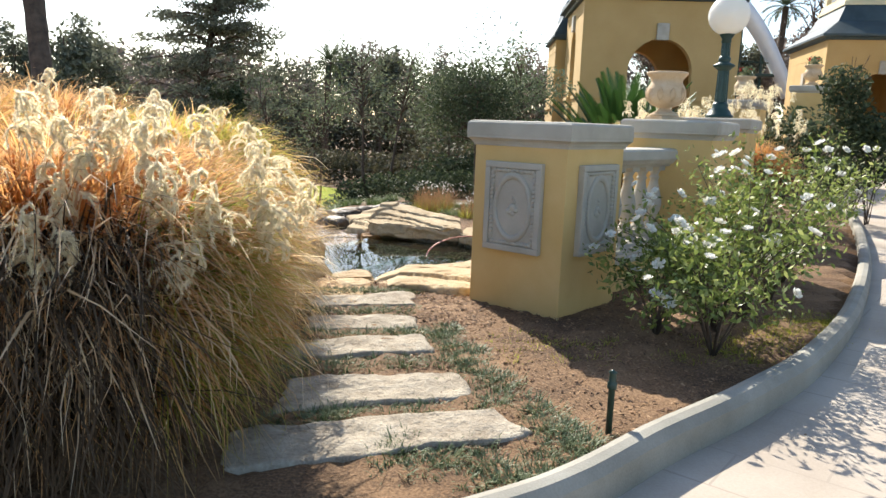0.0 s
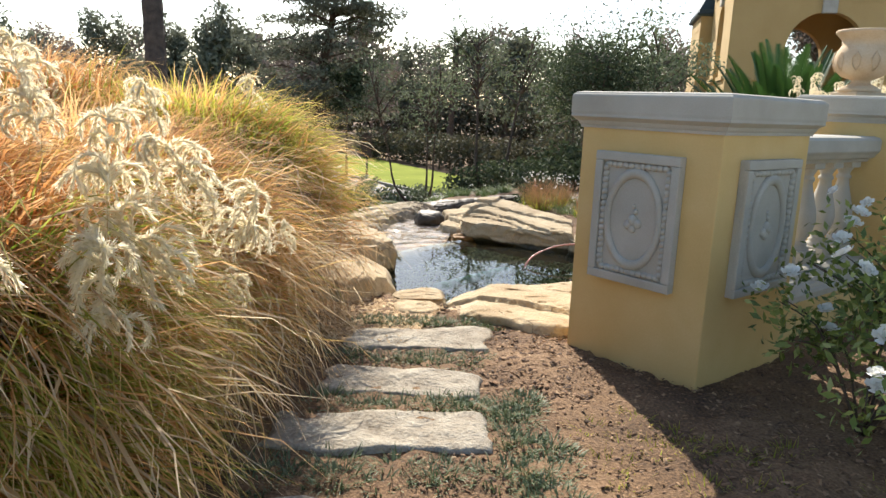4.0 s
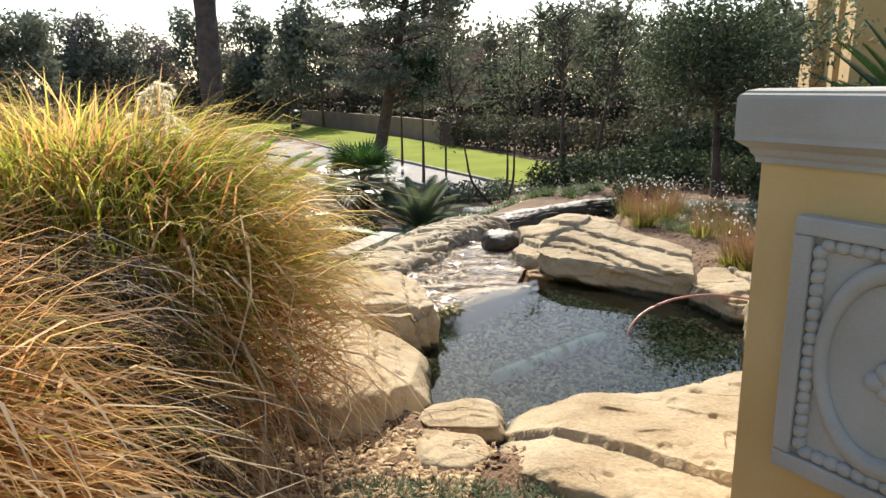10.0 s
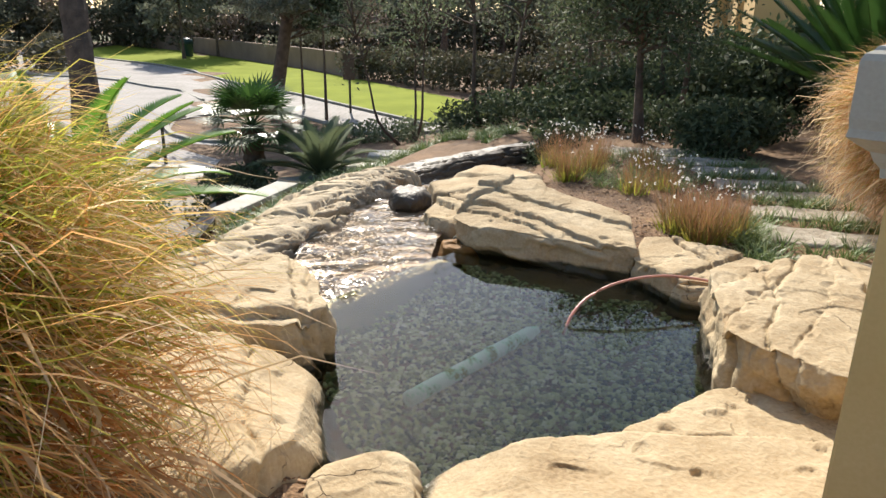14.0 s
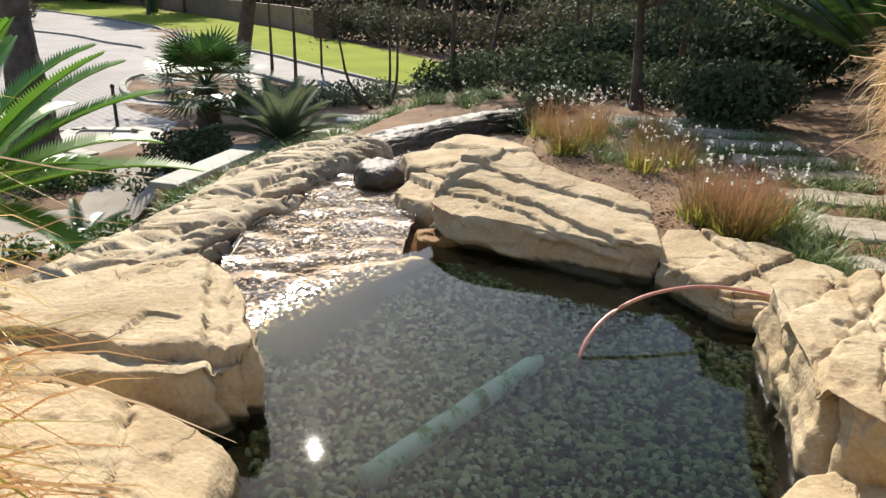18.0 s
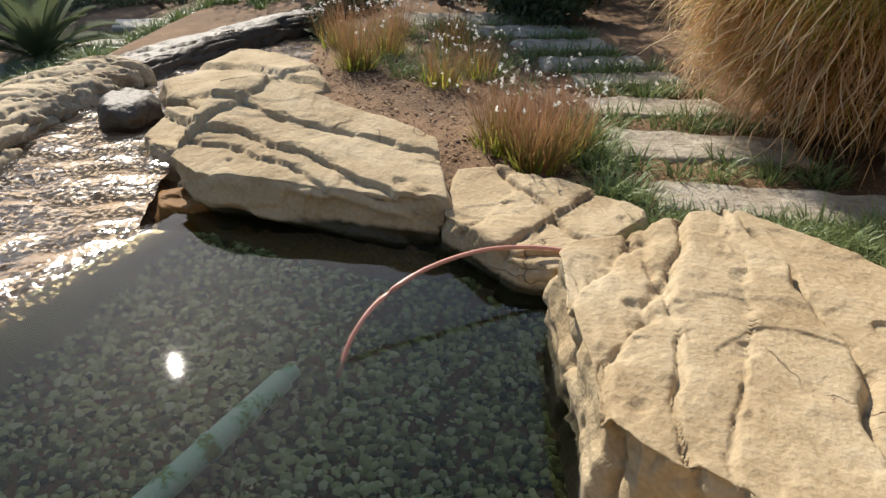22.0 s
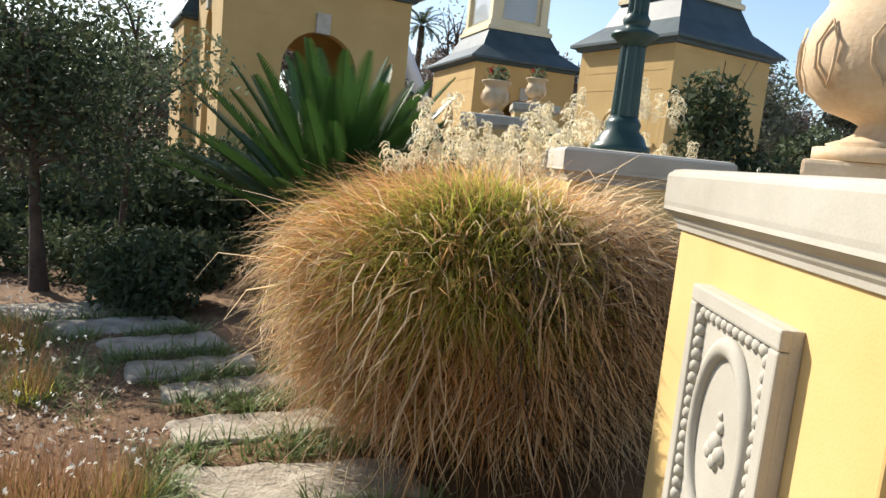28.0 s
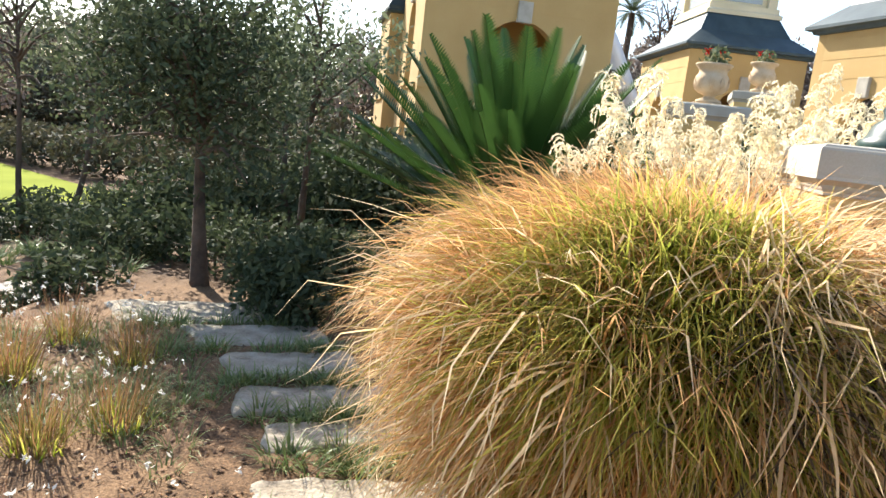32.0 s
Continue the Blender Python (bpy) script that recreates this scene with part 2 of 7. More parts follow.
WHITEGRP = mat("white_fibreglass", [(0.3, (0.76, 0.77, 0.78)), (0.7, (0.82, 0.83, 0.84))], 2, rough=0.4, bump=0)
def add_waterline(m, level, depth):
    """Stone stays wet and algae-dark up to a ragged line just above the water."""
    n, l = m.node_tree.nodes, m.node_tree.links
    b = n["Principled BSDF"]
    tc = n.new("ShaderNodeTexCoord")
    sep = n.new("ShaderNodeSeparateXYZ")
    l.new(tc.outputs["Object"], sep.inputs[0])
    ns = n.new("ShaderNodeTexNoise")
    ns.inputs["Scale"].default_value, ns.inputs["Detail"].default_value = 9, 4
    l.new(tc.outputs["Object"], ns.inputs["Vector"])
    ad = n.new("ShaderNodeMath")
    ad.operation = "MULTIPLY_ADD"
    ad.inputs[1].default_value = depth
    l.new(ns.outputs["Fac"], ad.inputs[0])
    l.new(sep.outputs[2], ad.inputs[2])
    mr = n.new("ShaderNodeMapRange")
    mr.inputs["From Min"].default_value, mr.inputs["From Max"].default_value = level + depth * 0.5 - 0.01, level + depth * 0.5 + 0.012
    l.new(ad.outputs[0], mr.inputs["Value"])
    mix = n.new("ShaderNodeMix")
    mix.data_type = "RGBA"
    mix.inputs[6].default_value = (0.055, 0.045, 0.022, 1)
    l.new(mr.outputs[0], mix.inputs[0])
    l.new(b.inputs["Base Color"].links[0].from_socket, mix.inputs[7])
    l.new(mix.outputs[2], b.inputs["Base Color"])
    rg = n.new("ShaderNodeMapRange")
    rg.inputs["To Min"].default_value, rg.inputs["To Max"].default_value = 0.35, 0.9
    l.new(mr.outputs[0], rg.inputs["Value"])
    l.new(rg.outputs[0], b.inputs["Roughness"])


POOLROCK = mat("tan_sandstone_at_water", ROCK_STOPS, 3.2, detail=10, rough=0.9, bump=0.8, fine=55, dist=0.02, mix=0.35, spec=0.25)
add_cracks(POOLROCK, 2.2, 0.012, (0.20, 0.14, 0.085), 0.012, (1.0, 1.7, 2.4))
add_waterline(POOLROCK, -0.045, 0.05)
# Dark colour holds both wetness and the shade on the far ridge.
DARKROCK = mat("wet_shade_rock", [(0.3, (0.045, 0.034, 0.023)), (0.6, (0.10, 0.076, 0.05)), (0.8, (0.18, 0.14, 0.095))], 2.5, detail=9, rough=0.6, bump=0.8, fine=30, dist=0.04)
FLAG = mat("grey_flagstone", [(0.30, (0.16, 0.128, 0.09)), (0.42, (0.28, 0.238, 0.18)), (0.58, (0.39, 0.345, 0.27)), (0.75, (0.50, 0.455, 0.375))], 7.0, detail=10, rough=0.95, bump=1.0, fine=60, dist=0.03, mix=0.35, spec=0.2)
SOIL = mat("brown_mulch", [(0.34, (0.045, 0.024, 0.012)), (0.48, (0.135, 0.076, 0.036)), (0.60, (0.23, 0.136, 0.068)), (0.72, (0.33, 0.217, 0.122))], 1.6, detail=10, rough=0.95, bump=0.9, fine=70, mix=0.5, dist=0.03)
LAWN = mat("lawn_green", [(0.3, (0.15, 0.18, 0.02)), (0.6, (0.23, 0.265, 0.035)), (0.8, (0.31, 0.34, 0.06))], 0.5, rough=0.95, spec=0.05, bump=0.6, fine=40, mix=0.4, dist=0.03)
GREENMETAL = mat("green_painted_iron", [(0.3, (0.012, 0.035, 0.03)), (0.7, (0.025, 0.06, 0.05))], 6, rough=0.35, bump=0.05, fine=80)
ROOF = mat("dark_slate_roof", [(0.3, (0.025, 0.045, 0.055)), (0.7, (0.055, 0.085, 0.095))], 1.5, rough=0.55, bump=0.2, fine=20)
BARK = mat("brown_bark", [(0.3, (0.05, 0.035, 0.025)), (0.7, (0.14, 0.10, 0.07))], 6, rough=0.95, bump=0.9, fine=40, dist=0.03)
LEAF = mat("olive_leaves", [(0.1, (0.085, 0.11, 0.055)), (0.5, (0.15, 0.18, 0.095)), (0.9, (0.25, 0.27, 0.165))], 3, rough=0.75, spec=0.2, bump=0, source="island", trans=0.3)
LEAFD = mat("dark_leaves", [(0.1, (0.034, 0.048, 0.024)), (0.5, (0.06, 0.08, 0.038)), (0.9, (0.11, 0.13, 0.068))], 3, rough=0.75, spec=0.2, bump=0, source="island", trans=0.25)
# Far leaf and twig colours are lightened to hold the haze of distance.
LEAFW = mat("hazed_evergreen", [(0.1, (0.09, 0.10, 0.068)), (0.5, (0.15, 0.158, 0.11)), (0.9, (0.23, 0.235, 0.17))], 3, rough=0.85, bump=0, source="island", trans=0.3, spec=0.1)
LEAFB = mat("hazed_brown_twigs", [(0.1, (0.17, 0.13, 0.105)), (0.5, (0.26, 0.205, 0.165)), (0.9, (0.36, 0.295, 0.24))], 3, rough=0.8, bump=0, source="island", trans=0.15)
CYCADM = mat("cycad_green", [(0.1, (0.025, 0.06, 0.014)), (0.5, (0.05, 0.11, 0.024)), (0.9, (0.10, 0.18, 0.04))], 3, rough=0.38, bump=0, source="island", trans=0.25)
CYCADL = mat("young_cycad_green", [(0.1, (0.08, 0.19, 0.02)), (0.5, (0.14, 0.29, 0.035)), (0.9, (0.24, 0.40, 0.06))], 3, rough=0.4, bump=0, source="island", trans=0.35)
ROSEM = mat("rose_leaves", [(0.1, (0.06, 0.09, 0.02)), (0.4, (0.15, 0.20, 0.045)), (0.7, (0.27, 0.32, 0.08)), (0.95, (0.44, 0.46, 0.17))], 3, rough=0.45, bump=0, source="island", trans=0.35)
PETAL = mat("white_petals", [(0.2, (0.78, 0.76, 0.68)), (0.8, (0.85, 0.84, 0.78))], 8, rough=0.7, bump=0, source="island", trans=0.3)
PLUME = mat("cream_plume", [(0.1, (0.78, 0.70, 0.50)), (0.5, (0.86, 0.79, 0.60)), (0.9, (0.88, 0.83, 0.68))], 8, rough=0.8, bump=0, source="island", trans=0.70)
STRAW = blade_mat("straw_blades", (0.36, 0.115, 0.03), (0.54, 0.24, 0.06), (0.50, 0.35, 0.08), (0.82, 0.56, 0.28), trans=0.66)
RUSSET = blade_mat("russet_brown_blades", (0.25, 0.082, 0.022), (0.44, 0.19, 0.05), (0.52, 0.31, 0.09), (0.76, 0.48, 0.24), trans=0.58)
GREENB = blade_mat("yellow_green_blades", (0.08, 0.18, 0.012), (0.19, 0.27, 0.022), (0.40, 0.38, 0.05), (0.52, 0.42, 0.11), trans=0.66)
GREENC = blade_mat("fresh_green_blades", (0.16, 0.27, 0.018), (0.34, 0.40, 0.03), (0.60, 0.50, 0.07), (0.74, 0.56, 0.16), trans=0.72)
DRYB = blade_mat("dry_blades", (0.36, 0.18, 0.07), (0.62, 0.42, 0.20), (0.82, 0.66, 0.42), (0.86, 0.72, 0.50), trans=0.62)
# Near-black copy of the dry blades; shade is put into its colour.
SHADEB = blade_mat("painted_shade_blades", (0.018, 0.010, 0.005), (0.034, 0.019, 0.010), (0.065, 0.040, 0.021), (0.10, 0.066, 0.037), trans=0.10)
STALK = mat("straw_stalks", [(0.2, (0.40, 0.28, 0.13)), (0.8, (0.55, 0.40, 0.20))], 5, rough=0.7, bump=0, source="island", trans=0.2)
MONDO = blade_mat("mondo_blades", (0.05, 0.10, 0.025), (0.105, 0.17, 0.045), (0.19, 0.25, 0.085), (0.27, 0.31, 0.14), rough=0.4, trans=0.25)
CREEP = blade_mat("creeping_blades", (0.045, 0.075, 0.03), (0.085, 0.12, 0.05), (0.14, 0.175, 0.085), (0.20, 0.235, 0.13), rough=0.5, trans=0.2)
GAURA = blade_mat("gaura_stems", (0.13, 0.18, 0.03), (0.22, 0.18, 0.05), (0.30, 0.13, 0.06), (0.38, 0.19, 0.12))
# Dark thatch colour for the core that keeps light out of the mounds.
THATCH = mat("light_blocking_thatch", [(0.3, (0.06, 0.032, 0.014)), (0.6, (0.14, 0.08, 0.033)), (0.8, (0.24, 0.14, 0.06))], 9, rough=0.95, bump=1.0, fine=60, dist=0.04)
VERGE = mat("rough_winter_grass", [(0.3, (0.05, 0.06, 0.022)), (0.55, (0.10, 0.11, 0.04)), (0.75, (0.17, 0.155, 0.07))], 0.4, rough=0.95, bump=0.6, fine=12, mix=0.4)
WATER = water_mat("pond_water", (0.82, 0.85, 0.64), 0.0004, 6.0)
STREAM = water_mat("stream_water", (0.90, 0.85, 0.76), 0.009, 15.0, rough=0.12, broken=0.38, detail=2)
PEBBLE = mat("pond_pebbles", [(0.15, (0.04, 0.044, 0.016)), (0.45, (0.25, 0.25, 0.10)), (0.75, (0.52, 0.50, 0.26)), (0.97, (0.76, 0.72, 0.54))], 3, rough=0.5, bump=0.2, source="island")
COPPER = mat("verdigris_pipe", [(0.40, (0.30, 0.36, 0.11)), (0.46, (0.62, 0.86, 0.70)), (0.52, (0.86, 0.97, 0.95))], 9, rough=0.7, bump=0.3, fine=60)
HOSE = mat("pink_copper_tube", [(0.3, (0.50, 0.22, 0.16)), (0.7, (0.66, 0.34, 0.26))], 8, rough=0.35, bump=0.05, fine=80)
GREYPIPE = mat("grey_pipe", [(0.3, (0.22, 0.20, 0.18)), (0.7, (0.34, 0.31, 0.28))], 8, rough=0.4, bump=0.05)
WHITEGLASS = mat("white_glass", [(0.2, (0.80, 0.79, 0.74)), (0.8, (0.86, 0.85, 0.80))], 2, rough=0.25, bump=0, trans=0.35)
PANE = glass_mat("window_glass", (0.55, 0.6, 0.62))
REDP = mat("red_petals", [(0.2, (0.6, 0.03, 0.02)), (0.8, (0.75, 0.06, 0.03))], 8, rough=0.6, bump=0, source="island")
BLACK = mat("black_plastic", [(0.3, (0.015, 0.02, 0.015)), (0.7, (0.03, 0.035, 0.03))], 8, rough=0.45, bump=0.05)
WOODS = mat("hedge_brown", [(0.1, (0.045, 0.045, 0.025)), (0.5, (0.085, 0.08, 0.045)), (0.9, (0.15, 0.13, 0.08))], 3, rough=0.8, bump=0, source="island", trans=0.2)


# ---- builders ----
def thing(name, label, category, group="", kind="", at=(0, 0, 0)):
    ob = new(name)
    ob.location = at
    return tagged(ob, label, category, group, kind)


def link_mesh(name, me, material, parent=None, label="", smooth=False):
    me.materials.append(material)
    if smooth:
        me.shade_smooth()
    ob = new(name, me)
    if parent is not None:
        ob.parent = parent
    if label:
        ob["label"] = label
    if name in JOINED:
        ob["kind"] = "stuff"
    return ob


JOINED = {"foliage", "bloom_spray", "branchwork", "stem_cluster", "cane_cluster", "stalk_cluster", "dead_leaves", "stems", "flowers", "limbs", "leaves", "stalks", "lower_leaves", "crown", "canes", "russet_leaves", "green_leaves", "dry_leaves", "gadroon", "bead_border"}


def part(name, bm, material, parent=None, label="", smooth=False):
    me = bpy.data.meshes.new(name)
    bm.to_mesh(me)
    bm.free()
    return link_mesh(name, me, material, parent, label, smooth)


def raw_mesh(name, v, f, uv=None):
    me = bpy.data.meshes.new(name)
    v, f = np.asarray(v, np.float32), np.asarray(f, np.int32)
    me.vertices.add(len(v))
    me.vertices.foreach_set("co", v.ravel())
    k = f.shape[1]
    me.loops.add(f.size)
    me.loops.foreach_set("vertex_index", f.ravel())
    me.polygons.add(len(f))
    me.polygons.foreach_set("loop_start", np.arange(0, f.size, k, dtype=np.int32))
    if uv is not None:
        layer = me.uv_layers.new(name="UVMap")
        layer.data.foreach_set("uv", np.asarray(uv, np.float32)[f.ravel()].ravel())
    me.update()
    me.validate()
    return me


def box_bm(sx, sy, sz, bevel=0.0, at=(0, 0, 0), segments=2, bm=None):
    bm = bm or bmesh.new()
    r = bmesh.ops.create_cube(bm, size=1.0, matrix=Matrix.Translation(at) @ Matrix.Diagonal((sx, sy, sz, 1)))
    if bevel:
        edges = {e for v in r["verts"] for e in v.link_edges}
        bmesh.ops.bevel(bm, geom=list(edges), offset=bevel, segments=segments, affect="EDGES", profile=0.6)
    return bm


def lathe_bm(profile, n=24, at=(0, 0, 0)):
    """A turned body from (radius, height) rows."""
    bm = bmesh.new()
    rings = []
    for r, z in profile:
        rings.append([bm.verts.new((at[0] + r * math.cos(2 * math.pi * i / n), at[1] + r * math.sin(2 * math.pi * i / n), at[2] + z)) for i in range(n)])
    for a, b in zip(rings, rings[1:]):
        for i in range(n):
            bm.faces.new((a[i], a[(i + 1) % n], b[(i + 1) % n], b[i]))
    bm.faces.new(rings[0][::-1])
    bm.faces.new(rings[-1])
    return bm


def tube_bm(points, radius, n=8, taper=1.0, bm=None):
    """A round rod along points; radius shrinks to taper at the end."""
    bm = bm or bmesh.new()
    pts = [Vector(p) for p in points]
    rings = []
    for i, p in enumerate(pts):
        d = (pts[min(i + 1, len(pts) - 1)] - pts[max(i - 1, 0)]).normalized()
        side = d.orthogonal().normalized() if abs(d.z) < 0.95 else Vector((1, 0, 0))
        side = (side - d * side.dot(d)).normalized()
        up = d.cross(side)
        r = radius * (1 + (taper - 1) * i / max(1, len(pts) - 1))
        rings.append([bm.verts.new(p + r * (math.cos(2 * math.pi * k / n) * side + math.sin(2 * math.pi * k / n) * up)) for k in range(n)])
    for a, b in zip(rings, rings[1:]):
        for k in range(n):
            bm.faces.new((a[k], a[(k + 1) % n], b[(k + 1) % n], b[k]))
    bm.faces.new(rings[0][::-1])
    bm.faces.new(rings[-1])
    return bm


def curve_pts(pts, n):
    """Smooth points along a polyline."""
    P = np.asarray(pts, float)
    P = np.vstack([2 * P[0] - P[1], P, 2 * P[-1] - P[-2]])
    out = []
    for s in np.linspace(0, len(pts) - 1, n):
        i = min(int(s), len(pts) - 2)
        u = s - i
        a, b, c, d = P[i:i + 4]
        out.append(0.5 * (2 * b + (c - a) * u + (2 * a - 5 * b + 4 * c - d) * u * u + (3 * b - a - 3 * c + d) * u ** 3))
    return np.array(out)


def inside(poly, x, y):
    c = np.zeros(np.shape(x), bool)
    for (x0, y0), (x1, y1) in zip(poly, poly[1:] + poly[:1]):
        c ^= ((y0 > y) != (y1 > y)) & (x < (x1 - x0) * (y - y0) / (y1 - y0 + 1e-12) + x0)
    return c


def edge_dist(poly, x, y, closed=True):
    d = np.full(np.shape(x), 1e9)
    ends = zip(poly, poly[1:] + poly[:1]) if closed else zip(poly, poly[1:])
    for (x0, y0), (x1, y1) in ends:
        dx, dy = x1 - x0, y1 - y0
        u = np.clip(((x - x0) * dx + (y - y0) * dy) / (dx * dx + dy * dy), 0, 1)
        d = np.minimum(d, np.hypot(x - x0 - u * dx, y - y0 - u * dy))
    return d


def smooth01(x):
    x = np.clip(x, 0, 1)
    return x * x * (3 - 2 * x)


def vnoise(P, seed=0):
    """Smooth value noise in -1..1 at an array of points."""
    P = np.asarray(P, float) + seed * 17.31
    i = np.floor(P).astype(np.int64)
    f = P - i
    f = f * f * f * (f * (f * 6 - 15) + 10)

    def h(dx, dy, dz):
        k = (i[:, 0] + dx) * 374761393 + (i[:, 1] + dy) * 668265263 + (i[:, 2] + dz) * 2147483647 + seed * 1013
        k = (k ^ (k >> 13)) * 1274126177
        k = k ^ (k >> 16)
        return (k & 0xFFFFFF) / float(0x7FFFFF) - 1
    x, y, z = f.T
    a = h(0, 0, 0) * (1 - x) + h(1, 0, 0) * x
    b = h(0, 1, 0) * (1 - x) + h(1, 1, 0) * x
    c = h(0, 0, 1) * (1 - x) + h(1, 0, 1) * x
    d = h(0, 1, 1) * (1 - x) + h(1, 1, 1) * x
    return (a * (1 - y) + b * y) * (1 - z) + (c * (1 - y) + d * y) * z


def fbm(P, octaves=4, seed=0, gain=0.5):
    s, amp = 0.0, 1.0
    for k in range(octaves):
        s = s + amp * vnoise(np.asarray(P) * 2.0 ** k, seed + k)
        amp *= gain
    return s


# ---- the lie of the land ----
POND = [(-1.72, 7.57), (-1.52, 7.15), (-1.36, 6.8), (-1.05, 6.35), (-0.62, 6.1), (-0.3, 6.4), (0.03, 6.65), (0.28, 6.85), (0.55, 7.3), (0.58, 7.75), (0.58, 8.1), (0.33, 8.4), (-0.14, 8.35), (-0.54, 8.5), (-1.04, 8.75), (-1.2, 8.67)]
BROOK = [(-1.17, 7.99), (-1.45, 8.12), (-1.75, 8.42), (-1.92, 9.2), (-2.0, 10.2), (-1.92, 11.2), (-1.6, 12.4), (-1.0, 14.0), (-0.3, 15.5)]
BROOK_Z = [-0.21, -0.100, -0.106, -0.15, -0.19, -0.23, -0.29, -0.40, -0.50]
KERB_LINE = [(-9.0, 1.6), (-5.0, 0.95), (-2.5, 0.85), (-0.9, 1.08), (0.0, 1.45), (0.59, 1.82), (0.92, 2.1), (1.34, 2.57), (1.96, 3.2), (2.69, 4.08), (3.79, 5.83), (5.25, 8.67), (6.64, 11.95), (8.0, 16.0), (9.0, 22.0), (9.5, 30.0)]
WATER_Z = -0.08


def land(x, y):
    """Height of the ground."""
    x, y = np.asarray(x, float), np.asarray(y, float)
    left = (np.interp(-x, [0.5, 3.1, 4.1, 5.5, 6.5, 9.0, 11.0], [0, -0.34, -0.80, -1.12, -1.25, -1.7, -1.95]) - 0.05 * np.clip(y - 12, 0, None)) * np.clip((y - 6) / 2.6, 0, 1)
    walkside = smooth01((-0.832 * (x + 5.0) - 0.555 * (y - 11.7)) / 0.25) * smooth01((y - 9.8) / 1.8)
    left = left * (1 - walkside) - 2.0 * walkside
    left = np.maximum(left, -2.1)
    right = 0.03 * np.clip(y - 9, 0, 40)
    w = smooth01((x - 1.5 - 0.10 * np.clip(y - 9, 0, 60)) / 4.0)
    z = left * (1 - w) + right * w
    z = z + 0.9 * smooth01((y - 60) / 40) * (1 - w)
    ins = inside(POND, x, y)
    d = edge_dist(POND, x, y)
    z = np.where(ins, -0.16 - 0.06 * smooth01(d / 0.4), np.where(d < 0.42, np.minimum(z, -0.16 + 0.2 * smooth01((d - 0.2) / 0.22)), z))
    db = edge_dist(BROOK, x, y, False)
    bx = np.interp(y, [p[1] for p in BROOK], BROOK_Z)
    near = smooth01(1 - (db - 0.55) / 0.4) * (y > 7.3) * (x < -1.0) * (~ins)
    z = z * (1 - near) + np.minimum(z, bx - 0.10) * near
    plaza = inside(KERB_LINE + [(60.0, 60.0), (60.0, -40.0), (-40.0, -40.0), (-40.0, 1.6)], x, y)
    z = np.where(plaza, z - 0.08, z + 0.04 * smooth01((5.6 - y) / 2) )
    return z


def land1(x, y):
    return float(land(np.array([x]), np.array([y]))[0])


gx = np.unique(np.concatenate([np.geomspace(8, 1200, 26) * -1, np.linspace(-8, -3.2, 25), np.linspace(-3.2, 3.2, 110), np.linspace(3.2, 9, 30), np.geomspace(9, 1200, 26)]))
gy = np.unique(np.concatenate([-np.geomspace(3, 1200, 20), np.linspace(-3, 1, 14), np.linspace(1, 11, 150), np.linspace(11, 22, 50), np.geomspace(22, 1500, 34)]))
GX, GY = np.meshgrid(gx, gy)
GZ = land(GX, GY)
rng = np.random.default_rng(5)
nearmask = (np.abs(GX) < 8) & (GY > -2) & (GY < 22)
GZ = GZ + np.where(nearmask, rng.normal(0, 0.008, GZ.shape), 0)
nx, ny = len(gx), len(gy)
ii = (np.arange(ny - 1)[:, None] * nx + np.arange(nx - 1)[None]).ravel()
ground = link_mesh("ground", raw_mesh("ground", np.stack([GX, GY, GZ], -1).reshape(-1, 3), np.stack([ii, ii + 1, ii + 1 + nx, ii + nx], -1)), SOIL, smooth=True)
tagged(ground, "brown mulched earth sloping gently down to the road", "ground", kind="structure")


def sheet(name, poly, material, label, category, lift=0.012, step=0.5, kind="structure"):
    """A thin skin over the land inside a plan outline, with a turned-down edge."""
    xs = [p[0] for p in poly]
    ys = [p[1] for p in poly]
    bm = bmesh.new()
    vs = [bm.verts.new((x, y, 0)) for x, y in poly]
    bm.faces.new(vs)
    for axis, lo, hi in (((1, 0, 0), min(xs), max(xs)), ((0, 1, 0), min(ys), max(ys))):
        for c in np.arange(lo + step, hi, step):
            bmesh.ops.bisect_plane(bm, geom=bm.verts[:] + bm.edges[:] + bm.faces[:], plane_co=(c if axis[0] else 0, c if axis[1] else 0, 0), plane_no=axis)
    co = np.array([v.co[:] for v in bm.verts])
    z = land(co[:, 0], co[:, 1]) + lift
    for v, h in zip(bm.verts, z):
        v.co.z = h
    for f in bm.faces:
        if f.normal.z < 0:
            f.normal_flip()
    ob = part(name, bm, material, smooth=True)
    return tagged(ob, label, category, kind=kind)


# ---- plaza, kerb ----
PLAZA = [(x + 0.05, y - 0.08) for x, y in KERB_LINE] + [(14.0, 46.0), (60.0, 46.0), (60.0, -12.0), (-9.0, -12.0)]
sheet("pavement", PLAZA, PAVE, "pale stone paved plaza in winter sun", "paving", 0.02, 1.0)


